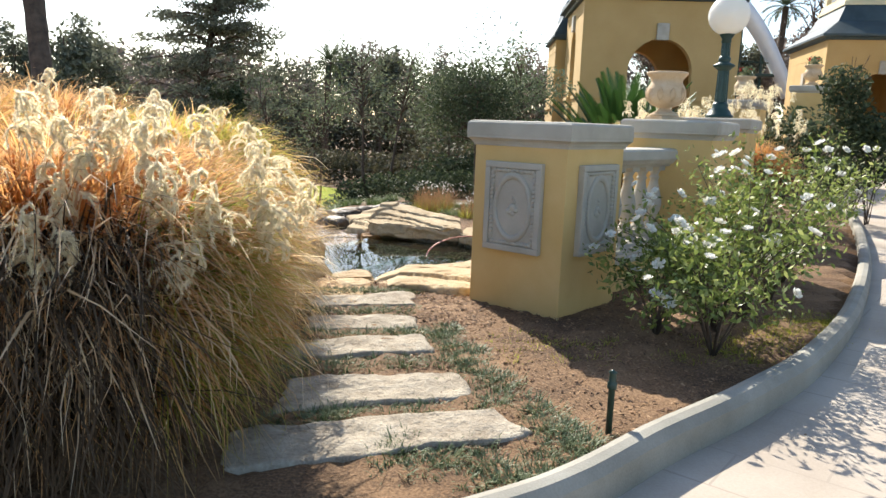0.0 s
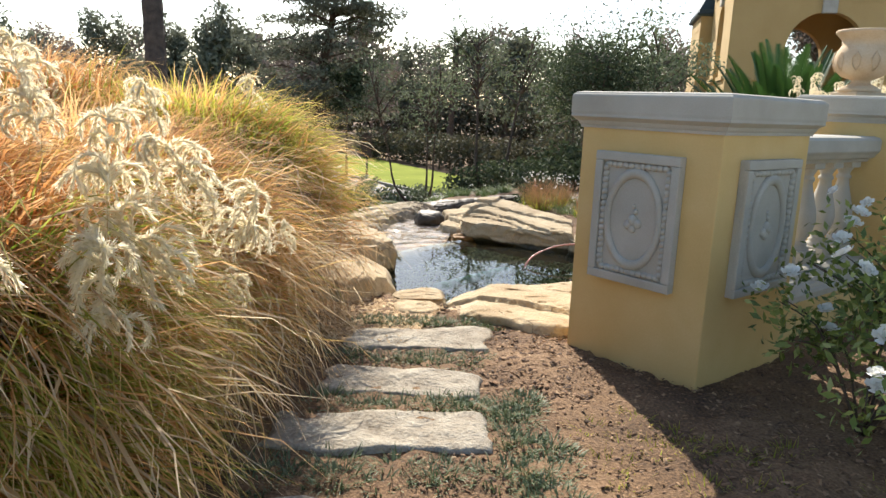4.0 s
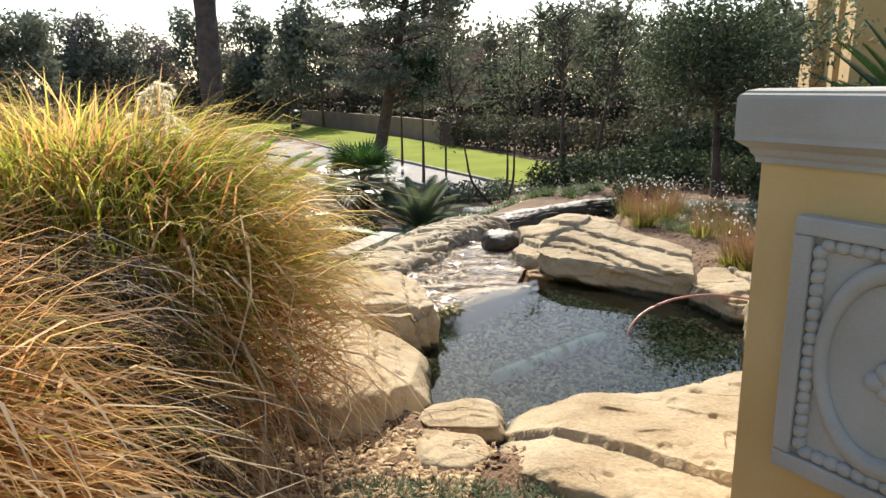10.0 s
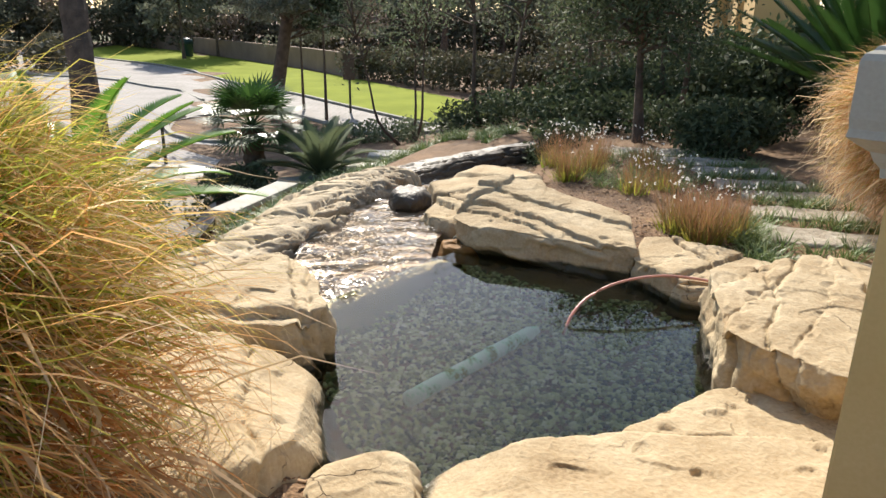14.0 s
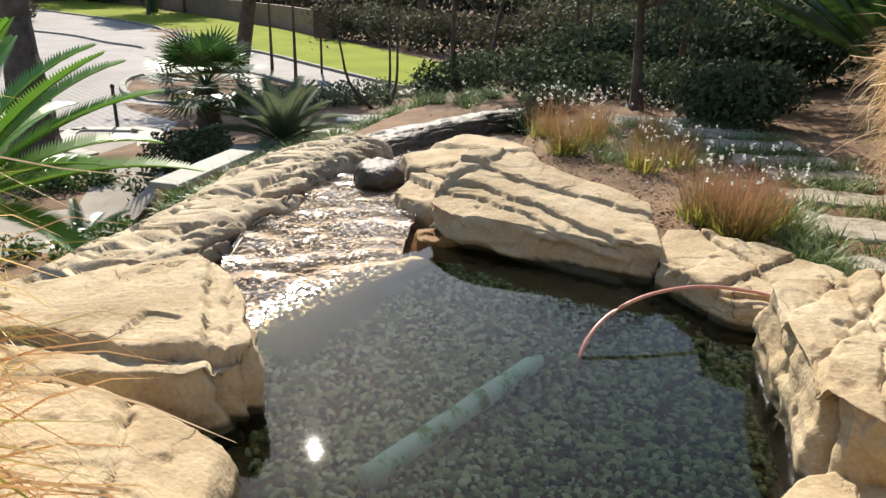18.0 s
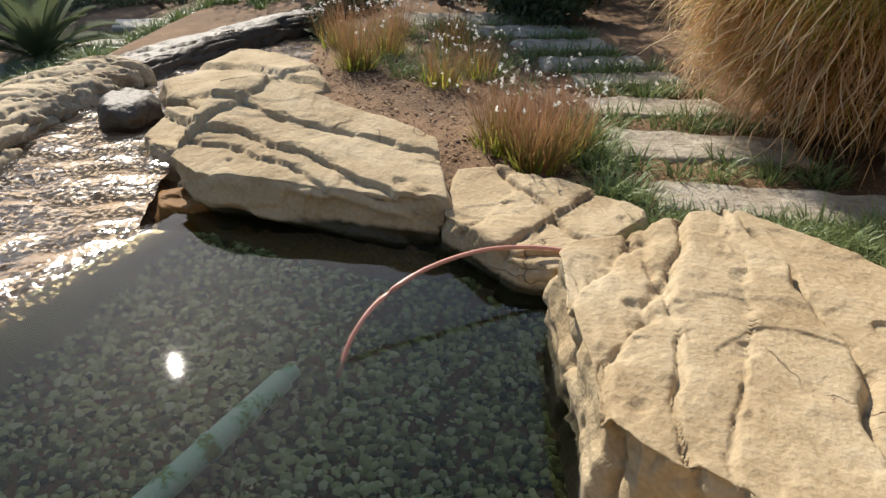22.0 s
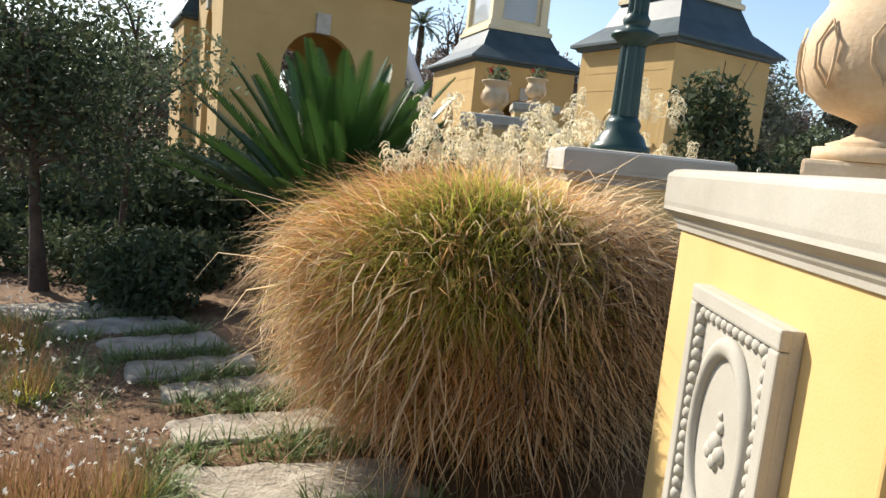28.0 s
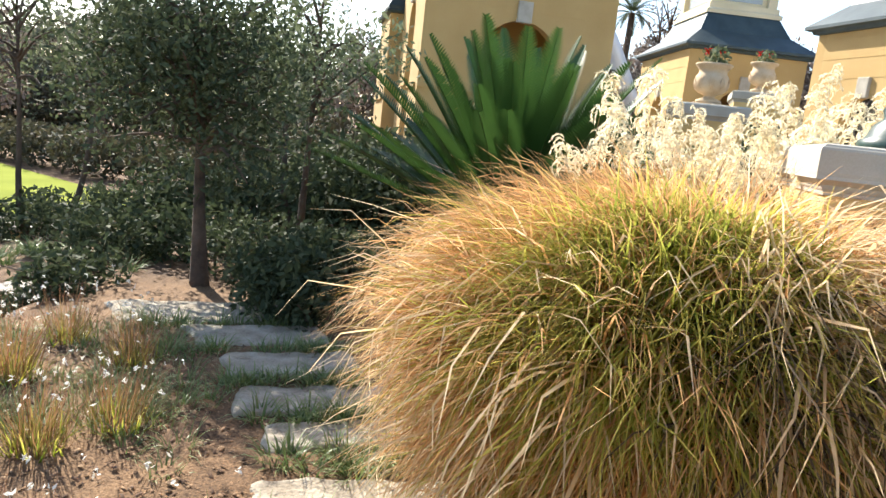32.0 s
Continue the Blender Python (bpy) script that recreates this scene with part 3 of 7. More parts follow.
def sweep(name, line, section, material, label, category, parent=None):
    """A kerb or coping: a closed (across, up) section carried along a plan line over the land."""
    pts = curve_pts(line, len(line) * 8)
    n = len(section)
    bm = bmesh.new()
    rows = []
    for i, p in enumerate(pts):
        d = pts[min(i + 1, len(pts) - 1)] - pts[max(i - 1, 0)]
        d = d / np.linalg.norm(d[:2])
        base = land1(p[0] - d[1] * 0.3, p[1] + d[0] * 0.3) if len(p) == 2 else p[2]
        rows.append([bm.verts.new((p[0] - d[1] * a, p[1] + d[0] * a, base + h)) for a, h in section])
    for a, b in zip(rows, rows[1:]):
        for k in range(n):
            bm.faces.new((a[k], b[k], b[(k + 1) % n], a[(k + 1) % n]))
    bm.faces.new(rows[0])
    bm.faces.new(rows[-1][::-1])
    bmesh.ops.recalc_face_normals(bm, faces=bm.faces)
    ob = part(name, bm, material, parent, smooth=False)
    return tagged(ob, label, category, kind="structure")


sweep("kerb", KERB_LINE, [(0.0, -0.25), (0.0, 0.05), (-0.02, 0.075), (-0.06, 0.085), (-0.105, 0.078), (-0.14, 0.035), (-0.15, -0.25)], KERB, "rounded grey concrete kerb curving along the plaza", "kerb")


# ---- rocks ----
def rock(name, outline, top, base, label, slope=(0, 0), cracks=(), seed=0, edge=0.02, rough=0.011, rnd=0.028, facets=2, cuts=12, steep=(0.05, 0.9), under=0.0, strata=0.0, pits=0.011, material=None, group="rocks round the pond"):
    """A weathered boulder from its plan outline. cracks: (heading of its normal, offset, step of the far side, width) of fissures that run right through it."""
    rg = np.random.default_rng(seed + 100)
    P = np.array(outline, float)
    P = P.mean(0) + (P - P.mean(0)) * 1.05
    E = np.roll(P, -1, 0) - P
    le = np.hypot(E[:, 0], E[:, 1])
    acc = np.concatenate([[0], np.cumsum(le)])
    n = int(acc[-1] / edge)
    t = np.linspace(0, acc[-1], n, endpoint=False)
    i = np.searchsorted(acc, t, "right") - 1
    Q = P[i] + E[i] * ((t - acc[i]) / le[i])[:, None]
    Q3 = np.concatenate([Q, np.zeros((n, 1))], 1)
    Q = Q + np.stack([fbm(Q3 * 4, 3, seed + 1), fbm(Q3 * 4, 3, seed + 2)], 1) * 0.022
    c = Q.mean(0)
    R = Q - c
    rad = np.hypot(R[:, 0], R[:, 1])
    U = R / rad[:, None]
    h = top - base
    rnd = min(rnd, rad.min() * 0.35, h * 0.4)
    rv = rnd * (1 + 0.7 * fbm(Q3 * 3, 2, seed + 4))
    m = max(6, int((rad.mean() - rnd) / edge))
    rows, norm = [], []
    up, flat = np.array([0, 0, 1.0]), np.concatenate([U, np.zeros((n, 1))], 1)
    for s in np.linspace(0.012, 1, m):
        rows.append(np.concatenate([c + U * (s * (rad - rv))[:, None], np.full((n, 1), top)], 1))
        norm.append(np.broadcast_to(up, (n, 3)))
    for a in np.radians((20, 42, 64, 84)):
        rows.append(np.concatenate([c + U * (rad - rv + rv * math.sin(a))[:, None], (top - rv + rv * math.cos(a))[:, None]], 1))
        norm.append(flat * math.sin(a) + up * math.cos(a))
    for f in np.linspace(0.02, 1, max(5, int(h * 0.8 / edge))):
        z = (top - rv) * (1 - f) + base * f
        rows.append(np.concatenate([c + U * (rad * (1 - under * smooth01(f * 2.2)) + 0.02 * math.sin(f * 5))[:, None], z[:, None]], 1))
        norm.append(flat)
    V, N = np.concatenate(rows), np.concatenate(norm)
    C3 = np.array([c[0], c[1], top - 0.5 * min(h, 0.5)])
    for _ in range(cuts):
        a, e = rg.uniform(0, 6.28), rg.uniform(*steep)
        no = np.array([math.cos(a) * math.cos(e), math.sin(a) * math.cos(e), math.sin(e)])
        q = (V - C3) @ no
        over = np.clip(q - q.max() * rg.uniform(0.86, 0.98), 0, None) * (V[:, 2] > base + 0.02)
        V = V - no * over[:, None]
    k = np.clip((V[:, 2] - base) / h, 0, 1)
    X, Y = V[:, 0] - c[0], V[:, 1] - c[1]
    dz = slope[0] * X + slope[1] * Y - 0.5 * sum(q[2] for q in cracks)
    for _ in range(facets):
        a, r0, g = rg.uniform(0, 6.28), rad.mean() * rg.uniform(0.45, 0.85), rg.uniform(0.12, 0.5)
        dz = dz - g * np.clip(X * math.cos(a) + Y * math.sin(a) - r0 + 0.05 * fbm(V * 3, 2, seed + 40), 0, None)
    D = np.zeros(len(V))
    W = np.stack([fbm(V * 1.8, 4, seed + 61), fbm(V * 1.8, 4, seed + 62)], 1) * 0.08
    for q, (ang, off, step, wide) in enumerate(cracks):
        a = radians(ang)
        d = (X + W[:, 0]) * math.cos(a) + (Y + W[:, 1]) * math.sin(a) - off + 0.25 * rg.normal() * (V[:, 2] - top)
        along = -X * math.sin(a) + Y * math.cos(a)
        line = np.stack([along * 3, along * 0 + q * 9.1, along * 0], 1)
        w = wide * np.clip(1.0 + 0.9 * vnoise(line, seed + 7) + 0.6 * vnoise(line * 6, seed + 8), 0.25, 2.5)
        gate = smooth01((vnoise(line * 0.6, seed + 12) + 0.75) / 0.4)
        D -= gate * np.clip(wide * 3.0, 0.012, 0.05) * np.exp(-(d / w) ** 2)
        D -= pits * smooth01((vnoise(V * 17, seed + 31 + q) - 0.05) / 0.25) * np.exp(-(d / 0.035) ** 2)
        dz = dz + step * smooth01(d / 0.02 + 0.5)
    steep = 1 - np.abs(N[:, 2])
    lay = vnoise(np.stack([V[:, 0] * 1.3, V[:, 1] * 1.3, (V[:, 2] + 0.14 * X - 0.1 * Y + 0.02 * W[:, 0]) * 15], 1), seed + 5)
    ledge = fbm(np.stack([V[:, 0], V[:, 1], V[:, 2] * 2.5], 1) * 1.8, 3, seed + 50) * 2.6
    terr = np.floor(ledge) + smooth01((ledge - np.floor(ledge) - 0.42) / 0.12)
    chip = smooth01((vnoise(V * 11.0, seed + 33) - 0.62) / 0.1)
    D += rough * (0.8 * fbm(V * 3.0, 3, seed) + 0.30 * fbm(V * 15.0, 3, seed + 9, 0.6) + (1.1 + strata) * steep * np.sign(lay) * np.abs(lay) ** 0.4) + 0.010 * terr * (0.6 + steep) - 0.012 * chip
    V = V + N * D[:, None]
    V[:, 2] += dz * k
    rn = len(rows)
    a, b = np.meshgrid(np.arange(n), np.arange(rn - 1))
    j = (a + 1) % n
    F = np.stack([b * n + a, (b + 1) * n + a, (b + 1) * n + j, b * n + j], -1).reshape(-1, 4)
    V = np.vstack([V, V[:n].mean(0)])
    mid = len(V) - 1
    a = np.arange(n)
    F = np.vstack([F, np.stack([np.full(n, mid), np.full(n, mid), a, (a + 1) % n], 1)[:, [1, 2, 3, 3]]])
    bm = bmesh.new()
    vs = [bm.verts.new(p) for p in V]
    for f in F:
        q = [vs[x] for x in dict.fromkeys(f)]
        bm.faces.new(q)
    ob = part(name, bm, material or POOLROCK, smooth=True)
    return tagged(ob, label, "rock", group)


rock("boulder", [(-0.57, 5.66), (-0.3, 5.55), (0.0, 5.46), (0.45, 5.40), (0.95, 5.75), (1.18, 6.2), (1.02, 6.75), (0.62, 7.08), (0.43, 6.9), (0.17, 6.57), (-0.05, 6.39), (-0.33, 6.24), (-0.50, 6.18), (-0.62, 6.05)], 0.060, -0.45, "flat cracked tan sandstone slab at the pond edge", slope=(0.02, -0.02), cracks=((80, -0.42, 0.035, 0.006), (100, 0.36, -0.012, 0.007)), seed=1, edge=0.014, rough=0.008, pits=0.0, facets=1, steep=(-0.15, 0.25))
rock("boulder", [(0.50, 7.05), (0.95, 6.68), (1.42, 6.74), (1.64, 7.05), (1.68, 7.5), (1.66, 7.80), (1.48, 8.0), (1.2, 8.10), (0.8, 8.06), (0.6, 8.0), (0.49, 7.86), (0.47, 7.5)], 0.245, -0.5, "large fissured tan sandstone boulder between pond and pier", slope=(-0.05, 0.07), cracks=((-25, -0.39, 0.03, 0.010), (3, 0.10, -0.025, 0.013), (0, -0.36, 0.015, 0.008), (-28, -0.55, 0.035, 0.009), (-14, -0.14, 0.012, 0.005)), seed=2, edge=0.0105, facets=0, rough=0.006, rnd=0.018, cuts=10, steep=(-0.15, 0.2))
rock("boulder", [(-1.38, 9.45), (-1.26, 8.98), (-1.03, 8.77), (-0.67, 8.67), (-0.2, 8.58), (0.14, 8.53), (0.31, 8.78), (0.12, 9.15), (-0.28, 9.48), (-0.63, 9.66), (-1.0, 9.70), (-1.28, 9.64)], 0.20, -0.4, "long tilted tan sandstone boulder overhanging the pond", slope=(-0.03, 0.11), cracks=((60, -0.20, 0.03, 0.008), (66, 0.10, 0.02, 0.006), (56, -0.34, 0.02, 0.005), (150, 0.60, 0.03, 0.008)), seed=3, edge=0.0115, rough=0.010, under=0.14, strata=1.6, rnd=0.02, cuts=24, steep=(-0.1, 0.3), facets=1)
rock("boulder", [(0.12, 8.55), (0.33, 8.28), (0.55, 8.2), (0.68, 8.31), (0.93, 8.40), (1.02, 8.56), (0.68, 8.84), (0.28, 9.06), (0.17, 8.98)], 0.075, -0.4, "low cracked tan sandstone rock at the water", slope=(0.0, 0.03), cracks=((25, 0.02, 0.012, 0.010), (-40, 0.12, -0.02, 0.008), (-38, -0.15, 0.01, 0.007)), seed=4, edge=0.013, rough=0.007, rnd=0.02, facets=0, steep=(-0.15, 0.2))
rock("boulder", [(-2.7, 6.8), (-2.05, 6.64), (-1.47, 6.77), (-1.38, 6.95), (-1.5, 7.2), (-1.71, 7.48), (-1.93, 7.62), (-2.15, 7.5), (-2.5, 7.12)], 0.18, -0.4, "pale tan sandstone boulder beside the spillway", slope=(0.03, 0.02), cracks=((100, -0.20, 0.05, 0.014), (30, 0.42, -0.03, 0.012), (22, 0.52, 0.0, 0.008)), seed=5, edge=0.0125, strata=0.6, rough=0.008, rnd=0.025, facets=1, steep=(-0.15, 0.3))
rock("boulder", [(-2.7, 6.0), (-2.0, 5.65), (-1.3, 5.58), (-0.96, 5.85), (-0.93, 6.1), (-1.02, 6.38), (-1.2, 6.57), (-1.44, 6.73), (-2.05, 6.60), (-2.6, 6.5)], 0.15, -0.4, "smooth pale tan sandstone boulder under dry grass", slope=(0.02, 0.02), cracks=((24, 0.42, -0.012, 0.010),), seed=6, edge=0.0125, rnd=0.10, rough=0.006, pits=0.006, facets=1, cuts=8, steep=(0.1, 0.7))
rock("boulder", [(-1.75, 10.55), (-1.35, 10.15), (-0.7, 10.1), (-0.7, 10.7), (-1.1, 11.35), (-1.6, 11.5), (-1.95, 11.0)], 0.0, -0.8, "tan rock on the bank of the stream", cracks=((60, 0.1, 0.04, 0.014), (120, -0.2, 0.03, 0.01)), material=ROCK, seed=7, edge=0.035, slope=(0.1, 0))
rock("boulder", [(-1.72, 9.85), (-1.52, 9.55), (-1.32, 9.55), (-1.28, 9.95), (-1.5, 10.2), (-1.68, 10.15)], -0.06, -0.6, "broken tan rock at the end of the long boulder", cracks=((40, 0.05, 0.04, 0.012),), material=ROCK, seed=12, edge=0.02)
rock("boulder", [(-1.32, 8.97), (-1.24, 8.80), (-1.06, 8.75), (-0.94, 8.80), (-0.98, 8.95), (-1.12, 9.02)], -0.058, -0.35, "wet orange-brown stone at the spillway", seed=14, rnd=0.03, edge=0.016, material=WETSTONE)
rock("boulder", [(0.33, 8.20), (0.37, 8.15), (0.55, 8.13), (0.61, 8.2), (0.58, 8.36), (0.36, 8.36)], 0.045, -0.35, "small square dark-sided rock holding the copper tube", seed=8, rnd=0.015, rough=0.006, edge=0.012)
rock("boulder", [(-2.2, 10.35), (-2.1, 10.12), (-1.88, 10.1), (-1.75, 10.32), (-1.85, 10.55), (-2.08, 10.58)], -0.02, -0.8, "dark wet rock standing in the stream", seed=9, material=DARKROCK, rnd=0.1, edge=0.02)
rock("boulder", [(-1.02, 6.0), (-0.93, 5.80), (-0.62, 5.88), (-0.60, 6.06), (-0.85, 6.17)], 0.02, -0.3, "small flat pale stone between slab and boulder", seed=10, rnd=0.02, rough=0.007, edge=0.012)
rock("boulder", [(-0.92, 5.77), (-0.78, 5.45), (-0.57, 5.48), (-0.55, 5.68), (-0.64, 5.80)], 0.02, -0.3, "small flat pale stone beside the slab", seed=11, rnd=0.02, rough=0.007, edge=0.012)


def ridge(name, line, half, label, material, seed=0, n=110, m=280, depth=0.9, rough=0.06, tilt=0.25):
    """A long low rock rib carried along a line of (x, y, z), furrowed along its grain."""
    pts = curve_pts(line, m)
    V, N, S = [], [], []
    for i, p in enumerate(pts):
        d = pts[min(i + 1, m - 1)] - pts[max(i - 1, 0)]
        d = d / np.linalg.norm(d[:2])
        w = half * min(1, 0.45 + i / 10, 0.3 + (m - 1 - i) / 10)
        for k in range(n):
            a = 2 * math.pi * k / n
            ca, sa = math.cos(a), math.sin(a)
            ex, ez = math.copysign(abs(ca) ** 0.45, ca), math.copysign(abs(sa) ** 0.55, sa)
            V.append((p[0] - d[1] * w * ex, p[1] + d[0] * w * ex, p[2] - depth * 0.5 + depth * 0.5 * ez + tilt * w * ex * -0.5))
            N.append((-d[1] * ca, d[0] * ca, sa))
            S.append((i * 0.027, ex * w * 13, ez * depth * 7))
    V, N, S = np.array(V), np.array(N), np.array(S)
    w = fbm(V * 1.1, 3, seed)
    S[:, 1] += 1.5 * w + S[:, 0] * 2.0
    g = vnoise(S, seed + 3) + 0.5 * vnoise(S * 2.1, seed + 4)
    f = fbm(V * 8, 3, seed + 8, 0.6)
    cut = -smooth01((0.16 - np.abs(vnoise(S * np.array([1.0, 0.55, 0.55]), seed + 20))) / 0.14) * smooth01((vnoise(V * 1.8, seed + 23) + 0.5) / 0.4)
    fine = -smooth01((0.13 - np.abs(vnoise(S * np.array([1.5, 1.4, 1.4]) + 7, seed + 27))) / 0.11)
    V = V + N * (rough * (0.7 * w + 0.35 * g + 0.3 * f + 2.6 * cut + 1.3 * fine))[:, None]
    k, i = np.meshgrid(np.arange(n), np.arange(m - 1))
    j = (k + 1) % n
    F = np.stack([i * n + k, i * n + j, (i + 1) * n + j, (i + 1) * n + k], -1).reshape(-1, 4)
    return tagged(link_mesh(name, raw_mesh(name, V, F), material, smooth=True), label, "rock", "rocks round the pond")


ridge("rock_ridge", [(-2.86, 7.45, -0.03), (-2.78, 8.3, -0.04), (-2.74, 9.2, -0.05), (-2.82, 10.2, -0.06), (-2.70, 11.0, -0.08), (-2.55, 11.5, -0.11)], 0.45, "long furrowed tan rock ridge beside the stream", RIDGEROCK, 1, depth=1.2, rough=0.040)
# Darker copy of the ridge rock: wet, with shade in its colour.
ridge("rock_ridge", [(-2.62, 11.1, -0.11), (-2.22, 12.5, -0.15), (-1.65, 13.8, -0.20), (-1.05, 14.9, -0.26), (-0.2, 15.8, -0.34)], 0.32, "wet rock ridge beside the stream, shade painted dark", DARKROCK, 2, m=150, depth=0.9, rough=0.034)

# ---- water ----
W = [(x * 1.0, y) for x, y in POND]
cx, cy = -0.5, 7.4
bm = bmesh.new()
wv = [bm.verts.new((cx + (x - cx) * (1.12 if not (x < -1.1 and y > 7.3) else 1.0), cy + (y - cy) * (1.12 if not (x < -1.1 and y > 7.3) else 1.0), WATER_Z)) for x, y in W]
bm.faces.new(wv)
bmesh.ops.recalc_face_normals(bm, faces=bm.faces)
if bm.faces[:][0].normal.z < 0:
    bmesh.ops.reverse_faces(bm, faces=bm.faces)
pond_water = tagged(part("water", bm, WATER), "clear still pond water reflecting the sky", "pond", kind="structure")
line = curve_pts([(x, y, z) for (x, y), z in zip(BROOK, BROOK_Z)], 160)
V, F = [], []
for i, p in enumerate(line):
    d = line[min(i + 1, 159)] - line[max(i - 1, 0)]
    d /= np.linalg.norm(d[:2])
    w = 0.72 - 0.22 * smooth01(i / 40)
    for k in range(13):
        s = (k / 12 - 0.5) * 2 * w
        q = Vector((p[0] - d[1] * s, p[1] + d[0] * s, 0))
        V.append((q.x, q.y, p[2] + 0.012 + (0.028 * noise.fractal(q * 5, 1, 2, 3) * smooth01((i - 12) / 20))))
F = [(i * 13 + k, (i + 1) * 13 + k, (i + 1) * 13 + k + 1, i * 13 + k + 1) for i in range(159) for k in range(12)]
SHELF = 15
tagged(link_mesh("spillway_water", raw_mesh("spillway_water", V, F[:SHELF * 12]), WATER, smooth=True), "smooth thin water sliding over the spillway shelf", "stream", kind="structure")
tagged(link_mesh("stream", raw_mesh("stream", V, F[SHELF * 12:]), STREAM, smooth=True), "glittering shallow water running over stone", "stream", kind="structure")
bed = [(x, y, z - 0.03) for x, y, z in V]
tagged(link_mesh("stream_bed", raw_mesh("stream_bed", bed, F), mat("wet_brown_stone", [(0.3, (0.16, 0.095, 0.055)), (0.6, (0.28, 0.18, 0.115)), (0.8, (0.36, 0.25, 0.17))], 3, rough=0.5, bump=0.5), smooth=True), "wet brown stone bed under the stream", "stream bed", kind="structure")

# ---- piers and balustrade ----
PIER_U, PIER_V = Vector((0.81, -0.586, 0)), Vector((0.586, 0.81, 0))


def square_ring(bm, hx, hy, z):
    return [bm.verts.new((a * hx, b * hy, z)) for a, b in ((-1, -1), (1, -1), (1, 1), (-1, 1))]


def moulding_bm(hx, hy, rows):
    """A rectangular body whose half-size grows by rows of (overhang, height)."""
    bm = bmesh.new()
    rings = [square_ring(bm, hx + o, hy + o, z) for o, z in rows]
    for a, b in zip(rings, rings[1:]):
        for i in range(4):
            bm.faces.new((a[i], a[(i + 1) % 4], b[(i + 1) % 4], b[i]))
    bm.faces.new(rings[0][::-1])
    bm.faces.new(rings[-1])
    return bm


def panel(parent, m, w=0.54, h=0.72):
    """A cast plaque: bead-edged frame round a sunken oval with a small boss. It faces its own -y."""
    plate = part("panel", box_bm(w, 0.03, h, 0.006), CAST, parent, "cast stone plaque with oval medallion")
    plate.matrix_local = m
    bm = bmesh.new()
    for sx, sz, px, pz in ((w, 0.05, 0, h / 2 - 0.025), (w, 0.05, 0, -h / 2 + 0.025), (0.05, h - 0.1, w / 2 - 0.025, 0), (0.05, h - 0.1, -w / 2 + 0.025, 0)):
        box_bm(sx, 0.03, sz, 0.008, (px, -0.024, pz), 2, bm)
    part("panel_frame", bm, CAST, plate)
    bm = bmesh.new()
    nb = 17
    for i in range(nb):
        z = -h / 2 + 0.09 + (h - 0.18) * i / (nb - 1)
        for s in (-1, 1):
            bmesh.ops.create_icosphere(bm, subdivisions=2, radius=0.0195, matrix=Matrix.Translation((s * (w / 2 - 0.068), -0.018, z)) @ Matrix.Rotation(0.5, 4, "Y") @ Matrix.Diagonal((1, 1, 1.2, 1)))
    for i in range(11):
        x = -w / 2 + 0.09 + (w - 0.18) * i / 10
        for s in (-1, 1):
            bmesh.ops.create_icosphere(bm, subdivisions=2, radius=0.0195, matrix=Matrix.Translation((x, -0.018, s * (h / 2 - 0.068))) @ Matrix.Diagonal((1.2, 1, 1, 1)))
    part("bead_border", bm, CAST, plate, smooth=True)
    bm = bmesh.new()
    ring = [(0.17 + 0.02 * math.cos(a), 0.02 * math.sin(a)) for a in np.linspace(0, 2 * math.pi, 8, endpoint=False)]
    rows = []
    for i in range(40):
        t = 2 * math.pi * i / 40
        rows.append([bm.verts.new((math.cos(t) * r, -0.018 + e, math.sin(t) * r * 1.5)) for r, e in ring])
    for i in range(40):
        a, b = rows[i], rows[(i + 1) % 40]
        for k in range(8):
            bm.faces.new((a[k], a[(k + 1) % 8], b[(k + 1) % 8], b[k]))
    bmesh.ops.recalc_face_normals(bm, faces=bm.faces)
    part("oval_rim", bm, CAST, plate, smooth=True)
    bm = bmesh.new()
    for dx, dz, r in ((0, 0, 0.032), (0.03, -0.02, 0.026), (-0.03, -0.03, 0.028), (0.0, -0.05, 0.024), (0.012, 0.045, 0.018), (0.0, 0.075, 0.012)):
        bmesh.ops.create_icosphere(bm, subdivisions=2, radius=r, matrix=Matrix.Translation((dx, -0.016, dz)) @ Matrix.Diagonal((1, 0.7, 1, 1)))
    part("boss", bm, CAST, plate, smooth=True)
    return plate


